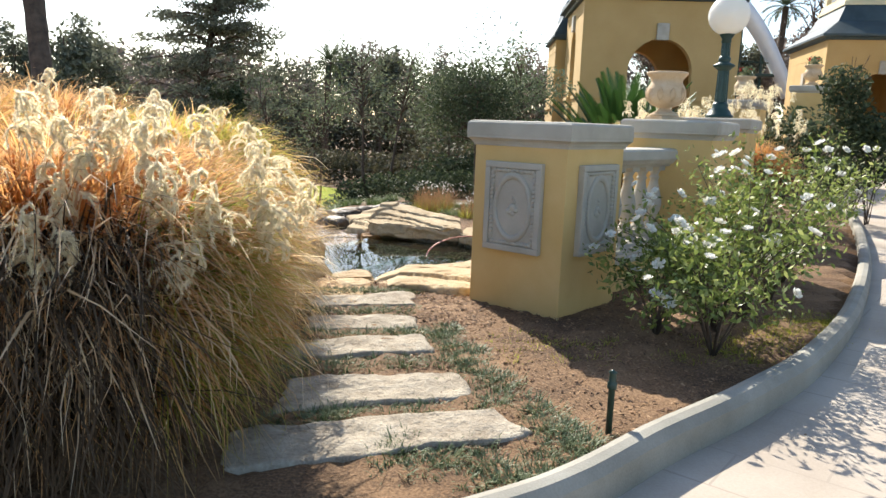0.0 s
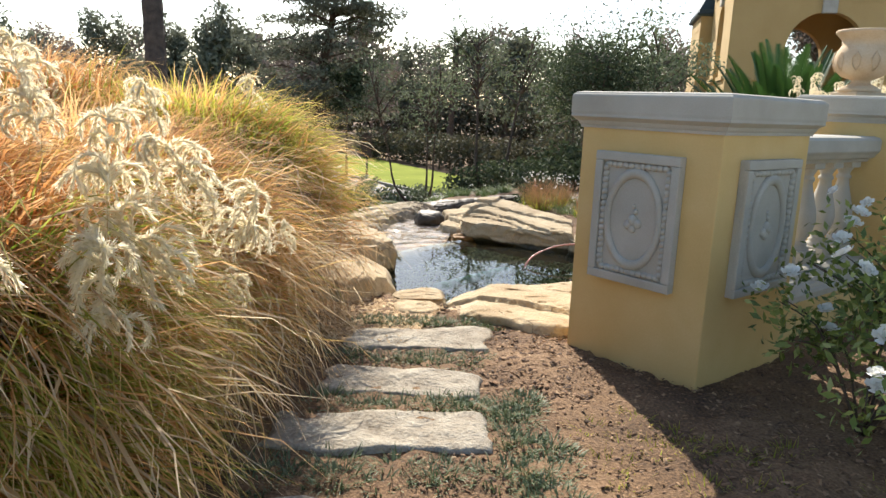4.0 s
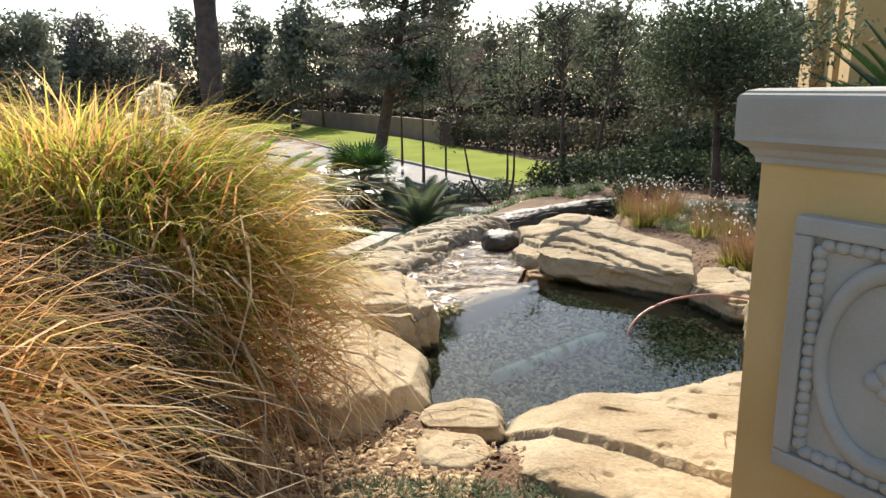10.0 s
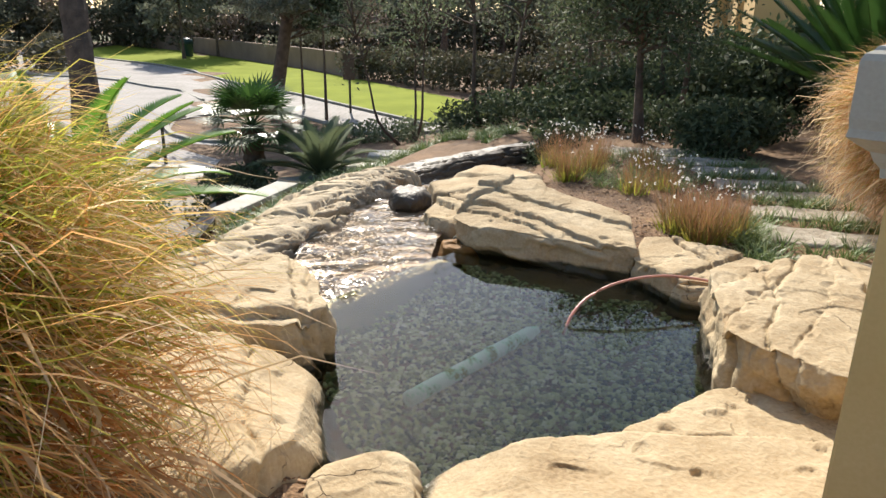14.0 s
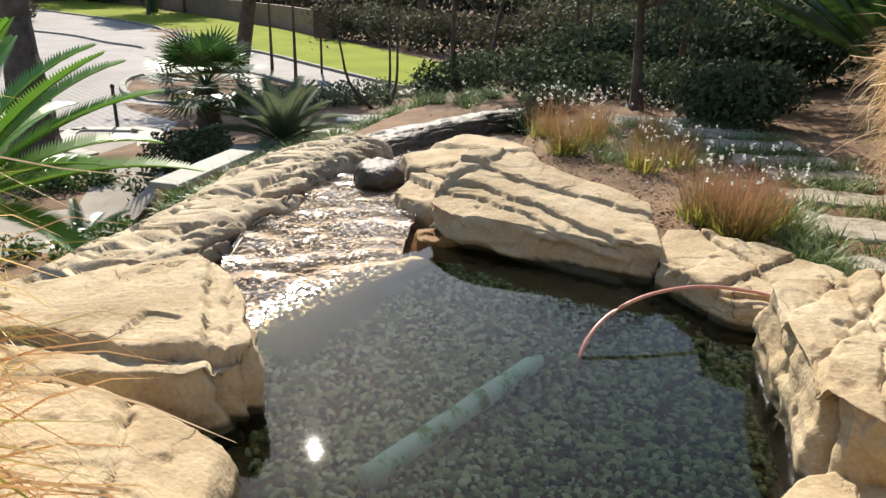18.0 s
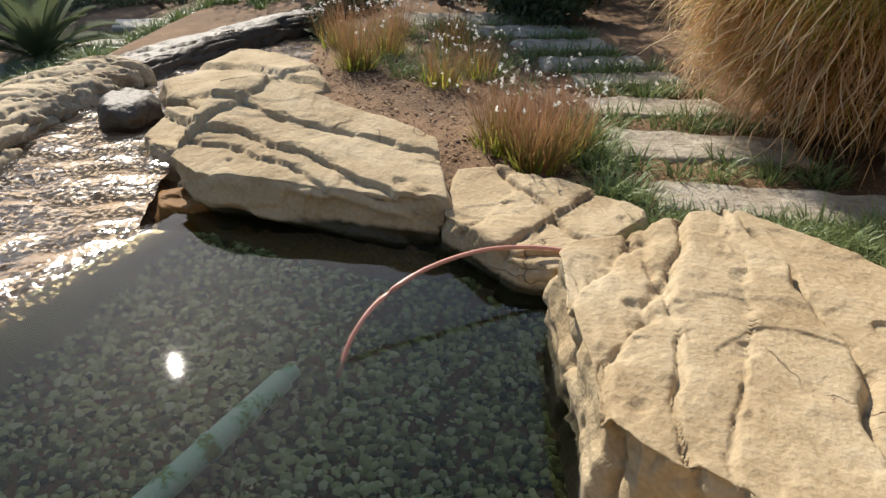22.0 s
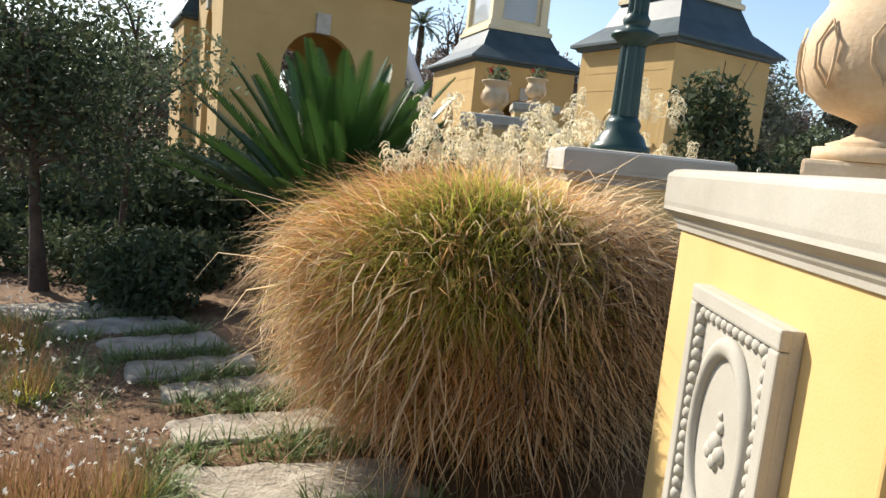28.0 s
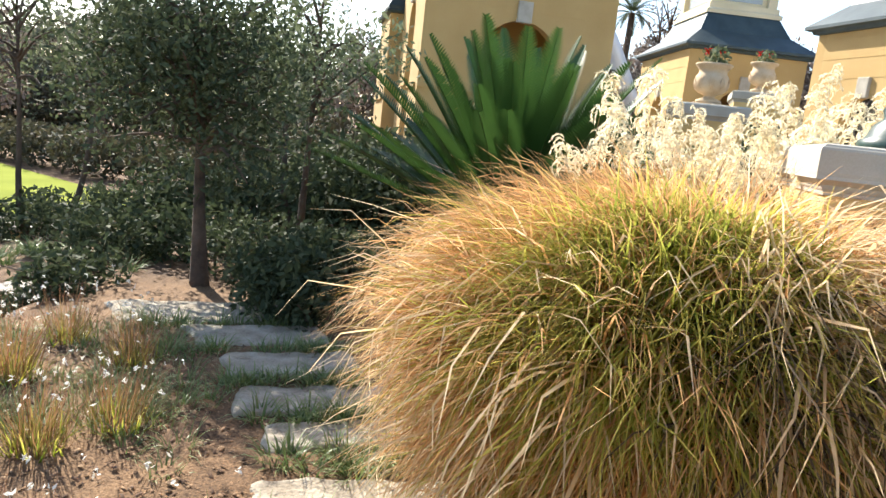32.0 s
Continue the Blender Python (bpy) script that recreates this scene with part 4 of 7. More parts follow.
def pier(label, origin, u, v, w, d, base, top, panels, at_u=None):
    """A stucco pier: its near corner, the plan ways along its two faces, its width and depth. panels: 'u' and 'v' faces that carry a plaque."""
    c = Vector(origin) + Vector(u) * w / 2 + Vector(v) * d / 2
    ob = thing("balustrade_pier", label, "pier", "balustrade piers")
    ob.matrix_world = Matrix(((u[0], v[0], 0, c[0]), (u[1], v[1], 0, c[1]), (0, 0, 1, 0), (0, 0, 0, 1)))
    part("shaft", box_bm(w, d, top - 0.17 - base, 0.008, (0, 0, (top - 0.17 + base) / 2)), STUCCO, ob, "smooth ochre stucco")
    cap = moulding_bm(w / 2, d / 2, [(0.0, top - 0.19), (0.010, top - 0.19), (0.012, top - 0.175), (0.020, top - 0.165), (0.026, top - 0.15), (0.040, top - 0.14), (0.054, top - 0.128), (0.052, top - 0.115), (0.054, top - 0.10), (0.054, top - 0.015), (0.050, top - 0.005), (0.042, top), (0.038, top + 0.006), (0.015, top + 0.012), (0.0, top + 0.012)])
    part("cap", cap, CAST, ob, "grey cast-stone cap with moulded edge")
    for face, along, z, pw, ph in panels:
        if face == "u":
            panel(ob, Matrix.Translation((-w / 2 + along, -d / 2 - 0.015, z)), pw, ph)
        else:
            panel(ob, Matrix.Translation((w / 2 + 0.015, -d / 2 + along, z)) @ Matrix.Rotation(radians(90), 4, "Z"), pw, ph)
    return ob


pier("square ochre stucco pier with two grey plaques", (0.375, 5.226, 0), (0.81, -0.586, 0), (0.586, 0.81, 0), 0.88, 0.92, -0.15, 1.522, (("u", 0.42, 0.85, 0.54, 0.72), ("v", 0.47, 0.85, 0.58, 0.72)))
QU, QV = Vector((-0.446, -0.896, 0)), Vector((0.896, -0.446, 0))
QO = Vector((1.945, 7.25, 0)) - QU * 1.26
pier("sunlit ochre stucco pier with a white plaque and urn", QO, QU, QV, 1.26, 0.9, -0.15, 1.605, (("u", 0.644, 0.91, 0.58, 0.75),))
RO = Vector((3.2, 10.05, 0)) - QU * 1.1
pier("ochre stucco pier carrying the lamp behind dry grass", RO, QU, QV, 1.1, 0.9, -0.1, 1.70, ())

# balusters between the two piers
BAL = [(0.075, 0.0), (0.075, 0.05), (0.055, 0.055), (0.062, 0.075), (0.05, 0.09), (0.045, 0.10), (0.062, 0.135), (0.088, 0.20), (0.096, 0.26), (0.09, 0.32), (0.07, 0.40), (0.048, 0.49), (0.04, 0.54), (0.052, 0.55), (0.052, 0.57), (0.04, 0.58), (0.044, 0.60), (0.062, 0.635), (0.07, 0.66)]
A, B = Vector((1.25, 5.66, 0)), Vector((2.31, 7.10, 0))
way = (B - A).normalized()
yaw = math.degrees(math.atan2(way.y, way.x))
bal = thing("balustrade", "white cast-stone balustrade with turned balusters", "balustrade")
bal.matrix_world = pose(A.x, A.y, 0, 0, 0, yaw)
L = (B - A).length
bm = bmesh.new()


def long_section(bm, rows, x0, x1):
    pts = [(-o, z) for o, z in rows] + [(o, z) for o, z in reversed(rows)]
    a = [bm.verts.new((x0, y, z)) for y, z in pts]
    b = [bm.verts.new((x1, y, z)) for y, z in pts]
    for i in range(len(pts) - 1):
        bm.faces.new((a[i], a[i + 1], b[i + 1], b[i]))
    bm.faces.new((a[-1], a[0], b[0], b[-1]))
    bm.faces.new(a[::-1])
    bm.faces.new(b)
    bmesh.ops.recalc_face_normals(bm, faces=bm.faces)
    return bm


part("plinth", long_section(bm, [(0.27, -0.15), (0.27, 0.262)], -0.1, L + 0.1), STUCCO, bal, "ochre stucco plinth under the rail")
part("bottom_rail", long_section(bmesh.new(), [(0.30, 0.26), (0.30, 0.30), (0.285, 0.315), (0.27, 0.32), (0.26, 0.34), (0.235, 0.35), (0.225, 0.37), (0.20, 0.38), (0.185, 0.40), (0.15, 0.42)], -0.1, L + 0.1), CAST, bal, "moulded white bottom rail")
part("top_rail", long_section(bmesh.new(), [(0.10, 1.13), (0.11, 1.15), (0.14, 1.165), (0.155, 1.19), (0.17, 1.205), (0.175, 1.215), (0.175, 1.29), (0.16, 1.31), (0.12, 1.32)], -0.1, L + 0.1), CAST, bal, "moulded white top rail")
nb = 6
bme = None
for i in range(nb):
    if bme is None:
        bm = lathe_bm([(r, 0.48 + z * 0.95) for r, z in BAL], 24)
        box_bm(0.19, 0.19, 0.09, 0.006, (0, 0, 0.46), 1, bm)
        box_bm(0.16, 0.16, 0.05, 0.006, (0, 0, 1.11), 1, bm)
        ob = part("baluster", bm, CAST, bal, smooth=False)
        bme = ob.data
        for f in bme.polygons:
            f.use_smooth = len(f.vertices) == 4 and f.area < 0.004
    else:
        ob = new("baluster", bme)
        ob.parent = bal
    ob.location = (0.14 + (L - 0.28) * i / (nb - 1), 0, 0)

# urn and lamp
URN = [(0.18, 0.0), (0.18, 0.06), (0.14, 0.065), (0.15, 0.08), (0.115, 0.10), (0.085, 0.13), (0.075, 0.17), (0.10, 0.19), (0.17, 0.215), (0.22, 0.26), (0.245, 0.32), (0.245, 0.38), (0.23, 0.44), (0.205, 0.48), (0.195, 0.50), (0.20, 0.54), (0.23, 0.575), (0.255, 0.60), (0.262, 0.62), (0.25, 0.63), (0.21, 0.61), (0.19, 0.56), (0.0, 0.55)]


URN = [(r, h * 0.62 if h < 0.19 else h - 0.072) for r, h in URN]


def urn(x, y, z, label, group, s=1.0, plinth=True, flowers=False):
    ob = thing("urn", label, "urn", group)
    ob.matrix_world = pose(x, y, z, 0, 0, 26)
    part("plinth", box_bm(0.34 * s, 0.34 * s, 0.05 * s, 0.01, (0, 0, 0.025 * s)), TERRA, ob)
    body = part("bowl", lathe_bm([(r * s, (h + 0.05) * s) for r, h in URN], 36), TERRA, ob, "sand-coloured terracotta bowl", smooth=True)
    bm = bmesh.new()
    for k in range(10):
        a = 2 * math.pi * k / 10
        pts = [(s * r * math.cos(a + da) * 1.012, s * r * math.sin(a + da) * 1.012, s * (0.05 + h)) for r, h, da in ((0.225, 0.183, 0.0), (0.247, 0.238, 0.12), (0.25, 0.298, 0.14), (0.238, 0.358, 0.0), (0.25, 0.298, -0.14), (0.247, 0.238, -0.12), (0.225, 0.183, 0.0))]
        tube_bm(pts, 0.0045 * s, 5, 1.0, bm)
    part("gadroon", bm, TERRA, ob, smooth=True)
    if flowers:
        rr = np.random.default_rng(3)
        leaf_cluster("plant", ob, LEAF, [(0, 0, 0.66 * s)], 0.22 * s, 160, 0.05, rr)
        leaf_cluster("flower", ob, REDP, [(0.1 * s, 0, 0.8 * s), (-0.12 * s, 0.05, 0.78 * s)], 0.06 * s, 40, 0.035, rr)
    return ob


def leaf_cluster(name, parent, material, centres, radius, count, size, rr, flat=1.0, label="", droop=0.0):
    """Many small single leaves scattered in soft balls round centres, as one mesh."""
    C = np.asarray(centres, float)
    k = rr.integers(0, len(C), count)
    d = rr.normal(0, 1, (count, 3))
    d /= np.linalg.norm(d, axis=1)[:, None]
    r = radius * rr.random(count) ** 0.45
    P = C[k] + d * r[:, None] * np.array([1, 1, flat])
    a = rr.normal(0, 1, (count, 3))
    a[:, 2] -= droop
    a /= np.linalg.norm(a, axis=1)[:, None]
    b = np.cross(a, rr.normal(0, 1, (count, 3)))
    b /= np.linalg.norm(b, axis=1)[:, None] + 1e-9
    s = (size * (0.6 + 0.8 * rr.random(count)))[:, None]
    n = np.cross(a, b)
    V = np.stack([P - a * s, P + b * s * 0.42 + n * s * 0.12, P + a * s, P - b * s * 0.42 + n * s * 0.12], 1).reshape(-1, 3)
    i = np.arange(count)[:, None] * 4
    return link_mesh(name, raw_mesh(name, V, i + np.array([0, 1, 2, 3])), material, parent, label)


urn(2.42, 7.66, 1.616, "sand-coloured terracotta urn on the pier", "garden urns", 0.88)


def globe_lamp(x, y, z, h=1.5, label="green fluted iron lamp post with white globe"):
    ob = thing("lamp_post", label, "lamp post", at=(x, y, z))
    part("base", lathe_bm([(0.20, 0), (0.20, 0.05), (0.17, 0.07), (0.15, 0.12), (0.11, 0.16), (0.12, 0.2), (0.09, 0.25)], 20), GREENMETAL, ob, smooth=True)
    bm = bmesh.new()
    n = 48
    for name, r0, z0, z1 in (("shaft", 0.088, 0.24, 0.72), ("upper_shaft", 0.066, 0.84, h - 0.08)):
        bm = bmesh.new()
        ra = [r0 + 0.006 * math.cos(12 * 2 * math.pi * i / n) for i in range(n)]
        lo = [bm.verts.new((r * math.cos(2 * math.pi * i / n), r * math.sin(2 * math.pi * i / n), z0)) for i, r in enumerate(ra)]
        hi = [bm.verts.new((r * 0.88 * math.cos(2 * math.pi * i / n), r * 0.88 * math.sin(2 * math.pi * i / n), z1)) for i, r in enumerate(ra)]
        for i in range(n):
            bm.faces.new((lo[i], lo[(i + 1) % n], hi[(i + 1) % n], hi[i]))
        part(name, bm, GREENMETAL, ob)
    part("capital", lathe_bm([(0.078, 0.70), (0.09, 0.72), (0.115, 0.74), (0.155, 0.77), (0.155, 0.79), (0.11, 0.81), (0.075, 0.83), (0.085, 0.85), (0.09, 0.88), (0.07, 0.91), (0.06, 0.93)], 24), GREENMETAL, ob, smooth=True)
    part("globe_holder", lathe_bm([(0.058, h - 0.14), (0.075, h - 0.12), (0.065, h - 0.08), (0.10, h - 0.03), (0.11, h), (0.09, h + 0.02)], 24), GREENMETAL, ob, smooth=True)
    bm = bmesh.new()
    bmesh.ops.create_uvsphere(bm, u_segments=32, v_segments=20, radius=0.29, matrix=Matrix.Translation((0, 0, h + 0.26)))
    part("globe", bm, WHITEGLASS, ob, "white opal glass globe", smooth=True)
    return ob


globe_lamp(3.84, 10.42, 1.71, 1.24)


# ---- stepping stones ----
def flagstone(corners, rr, group, z=0.02):
    """A rough flat stone from four plan corners, with broken edges."""
    P = np.array(corners, float)
    P = np.concatenate([[P[i] + (P[(i + 1) % 4] - P[i]) * s for s in (0.04, 0.3, 0.6, 0.9)] for i in range(4)])
    P += rr.normal(0, 0.012, P.shape)
    P = curve_pts(list(P) + [P[0]], 97)[:-1]
    P = P + np.stack([fbm(np.concatenate([P * 7, P[:, :1] * 0], 1), 3, 5), fbm(np.concatenate([P * 7, P[:, :1] * 0], 1), 3, 6)], 1) * 0.012
    c = P.mean(0)
    bm = bmesh.new()
    rows = []
    for k, (s, h) in enumerate(tuple((s, 0.0) for s in np.linspace(0, 0.9, 14)) + ((0.94, -0.002), (0.97, -0.005), (1.0, -0.016), (1.0, -0.11))):
        row = []
        for i, q in enumerate(P):
            x, y = c + (q - c) * s
            e = 0.014 * noise.fractal(Vector((x * 5, y * 5, 1)), 1, 2, 3) + 0.005 * noise.fractal(Vector((x * 26, y * 26, 2)), 0.8, 2, 3)
            row.append(bm.verts.new((x, y, land1(*c) + z + h + (e if h > -0.1 else 0))))
        rows.append(row)
    n = len(P)
    for a, b in zip(rows, rows[1:]):
        for i in range(n):
            bm.faces.new((a[i], b[i], b[(i + 1) % n], a[(i + 1) % n]))
    bmesh.ops.remove_doubles(bm, verts=bm.verts[:], dist=0.0005)
    bmesh.ops.recalc_face_normals(bm, faces=bm.faces)
    ob = part("stepping_stone", bm, FLAG, smooth=True)
    return tagged(ob, "rough grey flagstone set in groundcover", "stepping stone", group)


rr = np.random.default_rng(11)
PATH1 = [[(0.81, 2.47), (0.60, 2.78), (-0.62, 2.30), (-0.50, 1.92)], [(0.51, 2.89), (0.39, 3.28), (-0.55, 3.0), (-0.50, 2.52)], [(0.22, 3.62), (0.11, 3.97), (-0.75, 3.68), (-0.70, 3.35)], [(0.05, 4.13), (-0.0, 4.46), (-0.80, 4.32), (-0.72, 3.98)], [(-0.05, 4.92), (-0.13, 5.33), (-0.92, 4.98), (-0.85, 4.58)]]
PATH2 = [[(1.12, 8.74), (2.2, 8.55), (2.35, 8.95), (1.14, 9.06)], [(1.01, 9.38), (2.15, 9.35), (2.15, 9.74), (1.04, 9.85)], [(1.06, 10.1), (2.0, 10.15), (1.95, 10.5), (1.05, 10.42)], [(1.08, 10.72), (1.9, 10.85), (1.85, 11.15), (1.05, 11.02)], [(0.88, 11.12), (1.75, 11.25), (1.7, 11.6), (0.85, 11.5)], [(0.75, 11.65), (1.6, 11.8), (1.5, 12.2), (0.7, 12.05)], [(0.5, 12.25), (1.4, 12.4), (1.3, 12.85), (0.3, 12.7)], [(-0.2, 12.75), (1.2, 13.0), (1.0, 13.6), (-0.4, 13.3)]]
for q in PATH1:
    flagstone(q, rr, "stepping stones by the pier")
for q in PATH2:
    flagstone(q, rr, "stepping stones beyond the pond", 0.026)


# ---- grasses ----
def blades(name, material, parent, centre, count, foot, length, lean, droop, width, rr, up=(0, 360), segs=5, base_z=None, kink=0.0, label="", hue=(0, 1)):
    """Arching blades from a round foot, each a tapered ribbon. up: the range of headings in degrees."""
    az = np.radians(rr.uniform(up[0], up[1], count))
    r = foot * np.sqrt(rr.random(count))
    a2 = az + rr.normal(0, 0.5, count)
    P = np.stack([centre[0] + r * np.cos(a2), centre[1] + r * np.sin(a2), np.zeros(count)], 1)
    P[:, 2] = land(P[:, 0], P[:, 1]) - 0.02 if base_z is None else base_z
    L = rr.uniform(*length, count)
    th0 = rr.uniform(*lean, count)
    th1 = rr.uniform(*droop, count)
    out = np.stack([np.cos(az), np.sin(az)], 1)
    side = np.stack([-np.sin(az), np.cos(az), np.zeros(count)], 1)
    tw = rr.normal(0, 0.5, count)
    rows, uvs = [], []
    hu = rr.uniform(hue[0], hue[1], count)
    wob = rr.normal(0, kink + 0.02, (segs + 1, count))
    for k in range(segs + 1):
        s = k / segs
        w = (width * (0.75 + 0.5 * rr.random(count)) * (1 - 0.92 * s ** 1.6))[:, None]
        th = th0 + th1 * s ** 1.3
        sd = side * np.cos(tw)[:, None] + np.stack([out[:, 0] * np.cos(th), out[:, 1] * np.cos(th), -np.sin(th)], 1) * 0 + np.array([0, 0, 1.0]) * np.sin(tw)[:, None] * 0.5
        rows += [P - sd * w, P + sd * w]
        uvs += [np.stack([hu, np.full(count, s)], 1)] * 2
        step = (L / segs)[:, None]
        P = P + step * np.stack([out[:, 0] * np.sin(th), out[:, 1] * np.sin(th), np.cos(th)], 1) + side * wob[k][:, None] * step
    n = 2 * (segs + 1)
    V = np.stack(rows, 1).reshape(-1, 3)
    U = np.stack(uvs, 1).reshape(-1, 2)
    q = np.array([(2 * k, 2 * k + 1, 2 * k + 3, 2 * k + 2) for k in range(segs)])
    F = (np.arange(count)[:, None, None] * n + q[None]).reshape(-1, 4)
    return link_mesh(name, raw_mesh(name, V, F, U), material, parent, label)


def plume_mesh(rr, dense=150):
    """A woolly seed head: curled drooping branchlets, each furred with short hairs."""
    C, T = [], []
    for b in range(26):
        s0 = rr.uniform(0.1, 1.0)
        p = np.array([0.03 * s0 * s0, 0.0, 0.20 * s0])
        a = rr.normal(0, 1.2)
        L = 0.11 * (1.15 - 0.5 * s0) * rr.uniform(0.7, 1.2)
        th, curl = rr.uniform(0.2, 0.7), rr.uniform(2.2, 3.6)
        for k in range(dense):
            t = (k + rr.random()) / dense
            e = th + curl * t
            d = np.array([math.cos(a) * math.sin(e), math.sin(a) * math.sin(e), math.cos(e)])
            p = p + d * L / dense
            C.append(p.copy())
            T.append(d)
    C, T = np.array(C), np.array(T)
    n = len(C)
    d = rr.normal(0, 0.55, (n, 3)) + T * 1.2
    d /= np.linalg.norm(d, axis=1)[:, None]
    L = rr.uniform(0.007, 0.016, n)
    sd = np.cross(d, rr.normal(0, 1, (n, 3)))
    sd /= np.linalg.norm(sd, axis=1)[:, None]
    w = 0.0012 if dense > 60 else 0.0022
    Q = C + d * L[:, None] + T * (L * 0.5)[:, None]
    V = np.stack([C - sd * w, C + sd * w, Q + sd * w * 0.4, Q - sd * w * 0.4], 1).reshape(-1, 3)
    F = (np.arange(n)[:, None] * 4 + np.array([0, 1, 2, 3])[None])
    return raw_mesh("plume", V, F)


rr = np.random.default_rng(21)
PLUMES = [plume_mesh(rr) for _ in range(5)]
FAR_PLUMES = [plume_mesh(rr, 34) for _ in range(4)]
for me in PLUMES + FAR_PLUMES:
    me.materials.append(PLUME)


def add_plumes(parent, count, centre, spread, z, rr, size=(0.75, 1.25), heading=None, arc=None, spots=()):
    """Seed heads on stalks. arc: the sector they fill; spots: (azimuth, distance, height, size) of heads that stand out."""
    stalk = bmesh.new()
    for i in range(count + len(spots)):
        if i >= count:
            a, r, zz = radians(spots[i - count][0]), *spots[i - count][1:3]
        elif arc:
            a, r = radians(arc[0] + (arc[1] - arc[0]) * (i + rr.random()) / count), spread * rr.uniform(0.5, 1.0)
            zz = z[1] + (z[0] - z[1]) * (r / spread - 0.5) * 2 + rr.normal(0, 0.07)
        else:
            a, r = rr.uniform(0, 2 * math.pi), spread * math.sqrt(rr.random())
            zz = rr.uniform(*z)
        x, y = centre[0] + r * math.cos(a) * (1 if len(centre) < 3 else centre[2]), centre[1] + r * math.sin(a)
        ob = new("plume", PLUMES[i % 5] if y < 6 and x > -2 else FAR_PLUMES[i % 4])
        ob.parent = parent
        h = rr.uniform(0, 360) if heading is None else rr.normal(heading, 45)
        s = rr.uniform(*size) if i < count else spots[i - count][3]
        ob.matrix_local = pose(x, y, zz, rr.normal(0, 10), rr.normal(8, 12), h) @ Matrix.Scale(s, 4)
        tube_bm([(centre[0] + (x - centre[0]) * 0.5, centre[1] + (y - centre[1]) * 0.5, zz - 0.75), (x - 0.02, y, zz - 0.3), (x, y, zz + 0.02)], 0.0022, 4, 0.6, stalk)
    part("stalk_cluster", stalk, STALK, parent)


def dome_blades(name, material, parent, centre, R, H, count, az, el, length, droop, width, rr, kink=0.1, segs=4, label="", inner=(0.45, 0.93), skirt=1.0):
    """Leaves that spring from inside a mound and arch outward and down. az, el: ranges in degrees of where on the mound they show."""
    a = np.radians(rr.uniform(az[0], az[1], count))
    e = np.radians(rr.uniform(el[0], el[1], count))
    rho = rr.uniform(inner[0], inner[1], count)
    ce, se = np.cos(e) ** 0.55, np.clip(np.sin(e), 0, 1) ** 0.75
    P = np.stack([centre[0] + R * rho * ce * np.cos(a), centre[1] + R * rho * ce * np.sin(a), H * (0.26 + 0.68 * se) * (0.7 + 0.3 * rho)], 1)
    P[:, :2] = np.array(centre[:2]) + (P[:, :2] - np.array(centre[:2])) * (skirt + (1 - skirt) * smooth01(np.degrees(e) / 35))[:, None]
    P[:, 2] += land1(*centre[:2])
    L = rr.uniform(*length, count)
    a = a + rr.normal(0, 0.45, count)
    th0 = np.clip((math.pi / 2 - e) * 0.55 + rr.normal(0.15, 0.3, count), -0.3, 1.5)
    th1 = rr.uniform(*droop, count)
    L = L * (1 - 0.35 * np.sin(np.clip(e, 0, None)))
    out = np.stack([np.cos(a), np.sin(a), np.zeros(count)], 1)
    side = np.stack([-np.sin(a), np.cos(a), np.zeros(count)], 1)
    tw = rr.normal(0, 0.6, count)
    sd = side * np.cos(tw)[:, None] + np.array([0, 0, 1.0]) * np.sin(tw)[:, None] * 0.6
    hu = np.clip(0.5 + 0.55 * fbm(P * 2.2, 2, 3) + rr.normal(0, 0.22, count), 0, 1)
    sway = rr.normal(0, kink * 2.2, count)
    rows, uvs = [], []
    W = width * (0.6 + 0.8 * rr.random(count))
    floor = land1(*centre[:2]) + 0.015
    for k in range(segs + 1):
        s = k / segs
        w = (W * (1 - 0.93 * s ** 1.8))[:, None]
        rows += [P - sd * w, P + sd * w]
        uvs += [np.stack([hu, np.full(count, s)], 1)] * 2
        th = th0 + th1 * ((k + 0.5) / segs) ** 1.1 + rr.normal(0, kink, count)
        step = (L / segs)[:, None]
        P = P + step * (out * np.sin(th)[:, None] + np.stack([0 * th, 0 * th, np.cos(th)], 1)) + side * (sway * s)[:, None] * step
        P[:, 2] = np.maximum(P[:, 2], floor)
    n = 2 * (segs + 1)
    V = np.stack(rows, 1).reshape(-1, 3)
    U = np.stack(uvs, 1).reshape(-1, 2)
    q = np.array([(2 * k, 2 * k + 1, 2 * k + 3, 2 * k + 2) for k in range(segs)])
    F = (np.arange(count)[:, None, None] * n + q[None]).reshape(-1, 4)
    return link_mesh(name, raw_mesh(name, V, F, U), material, parent, label)


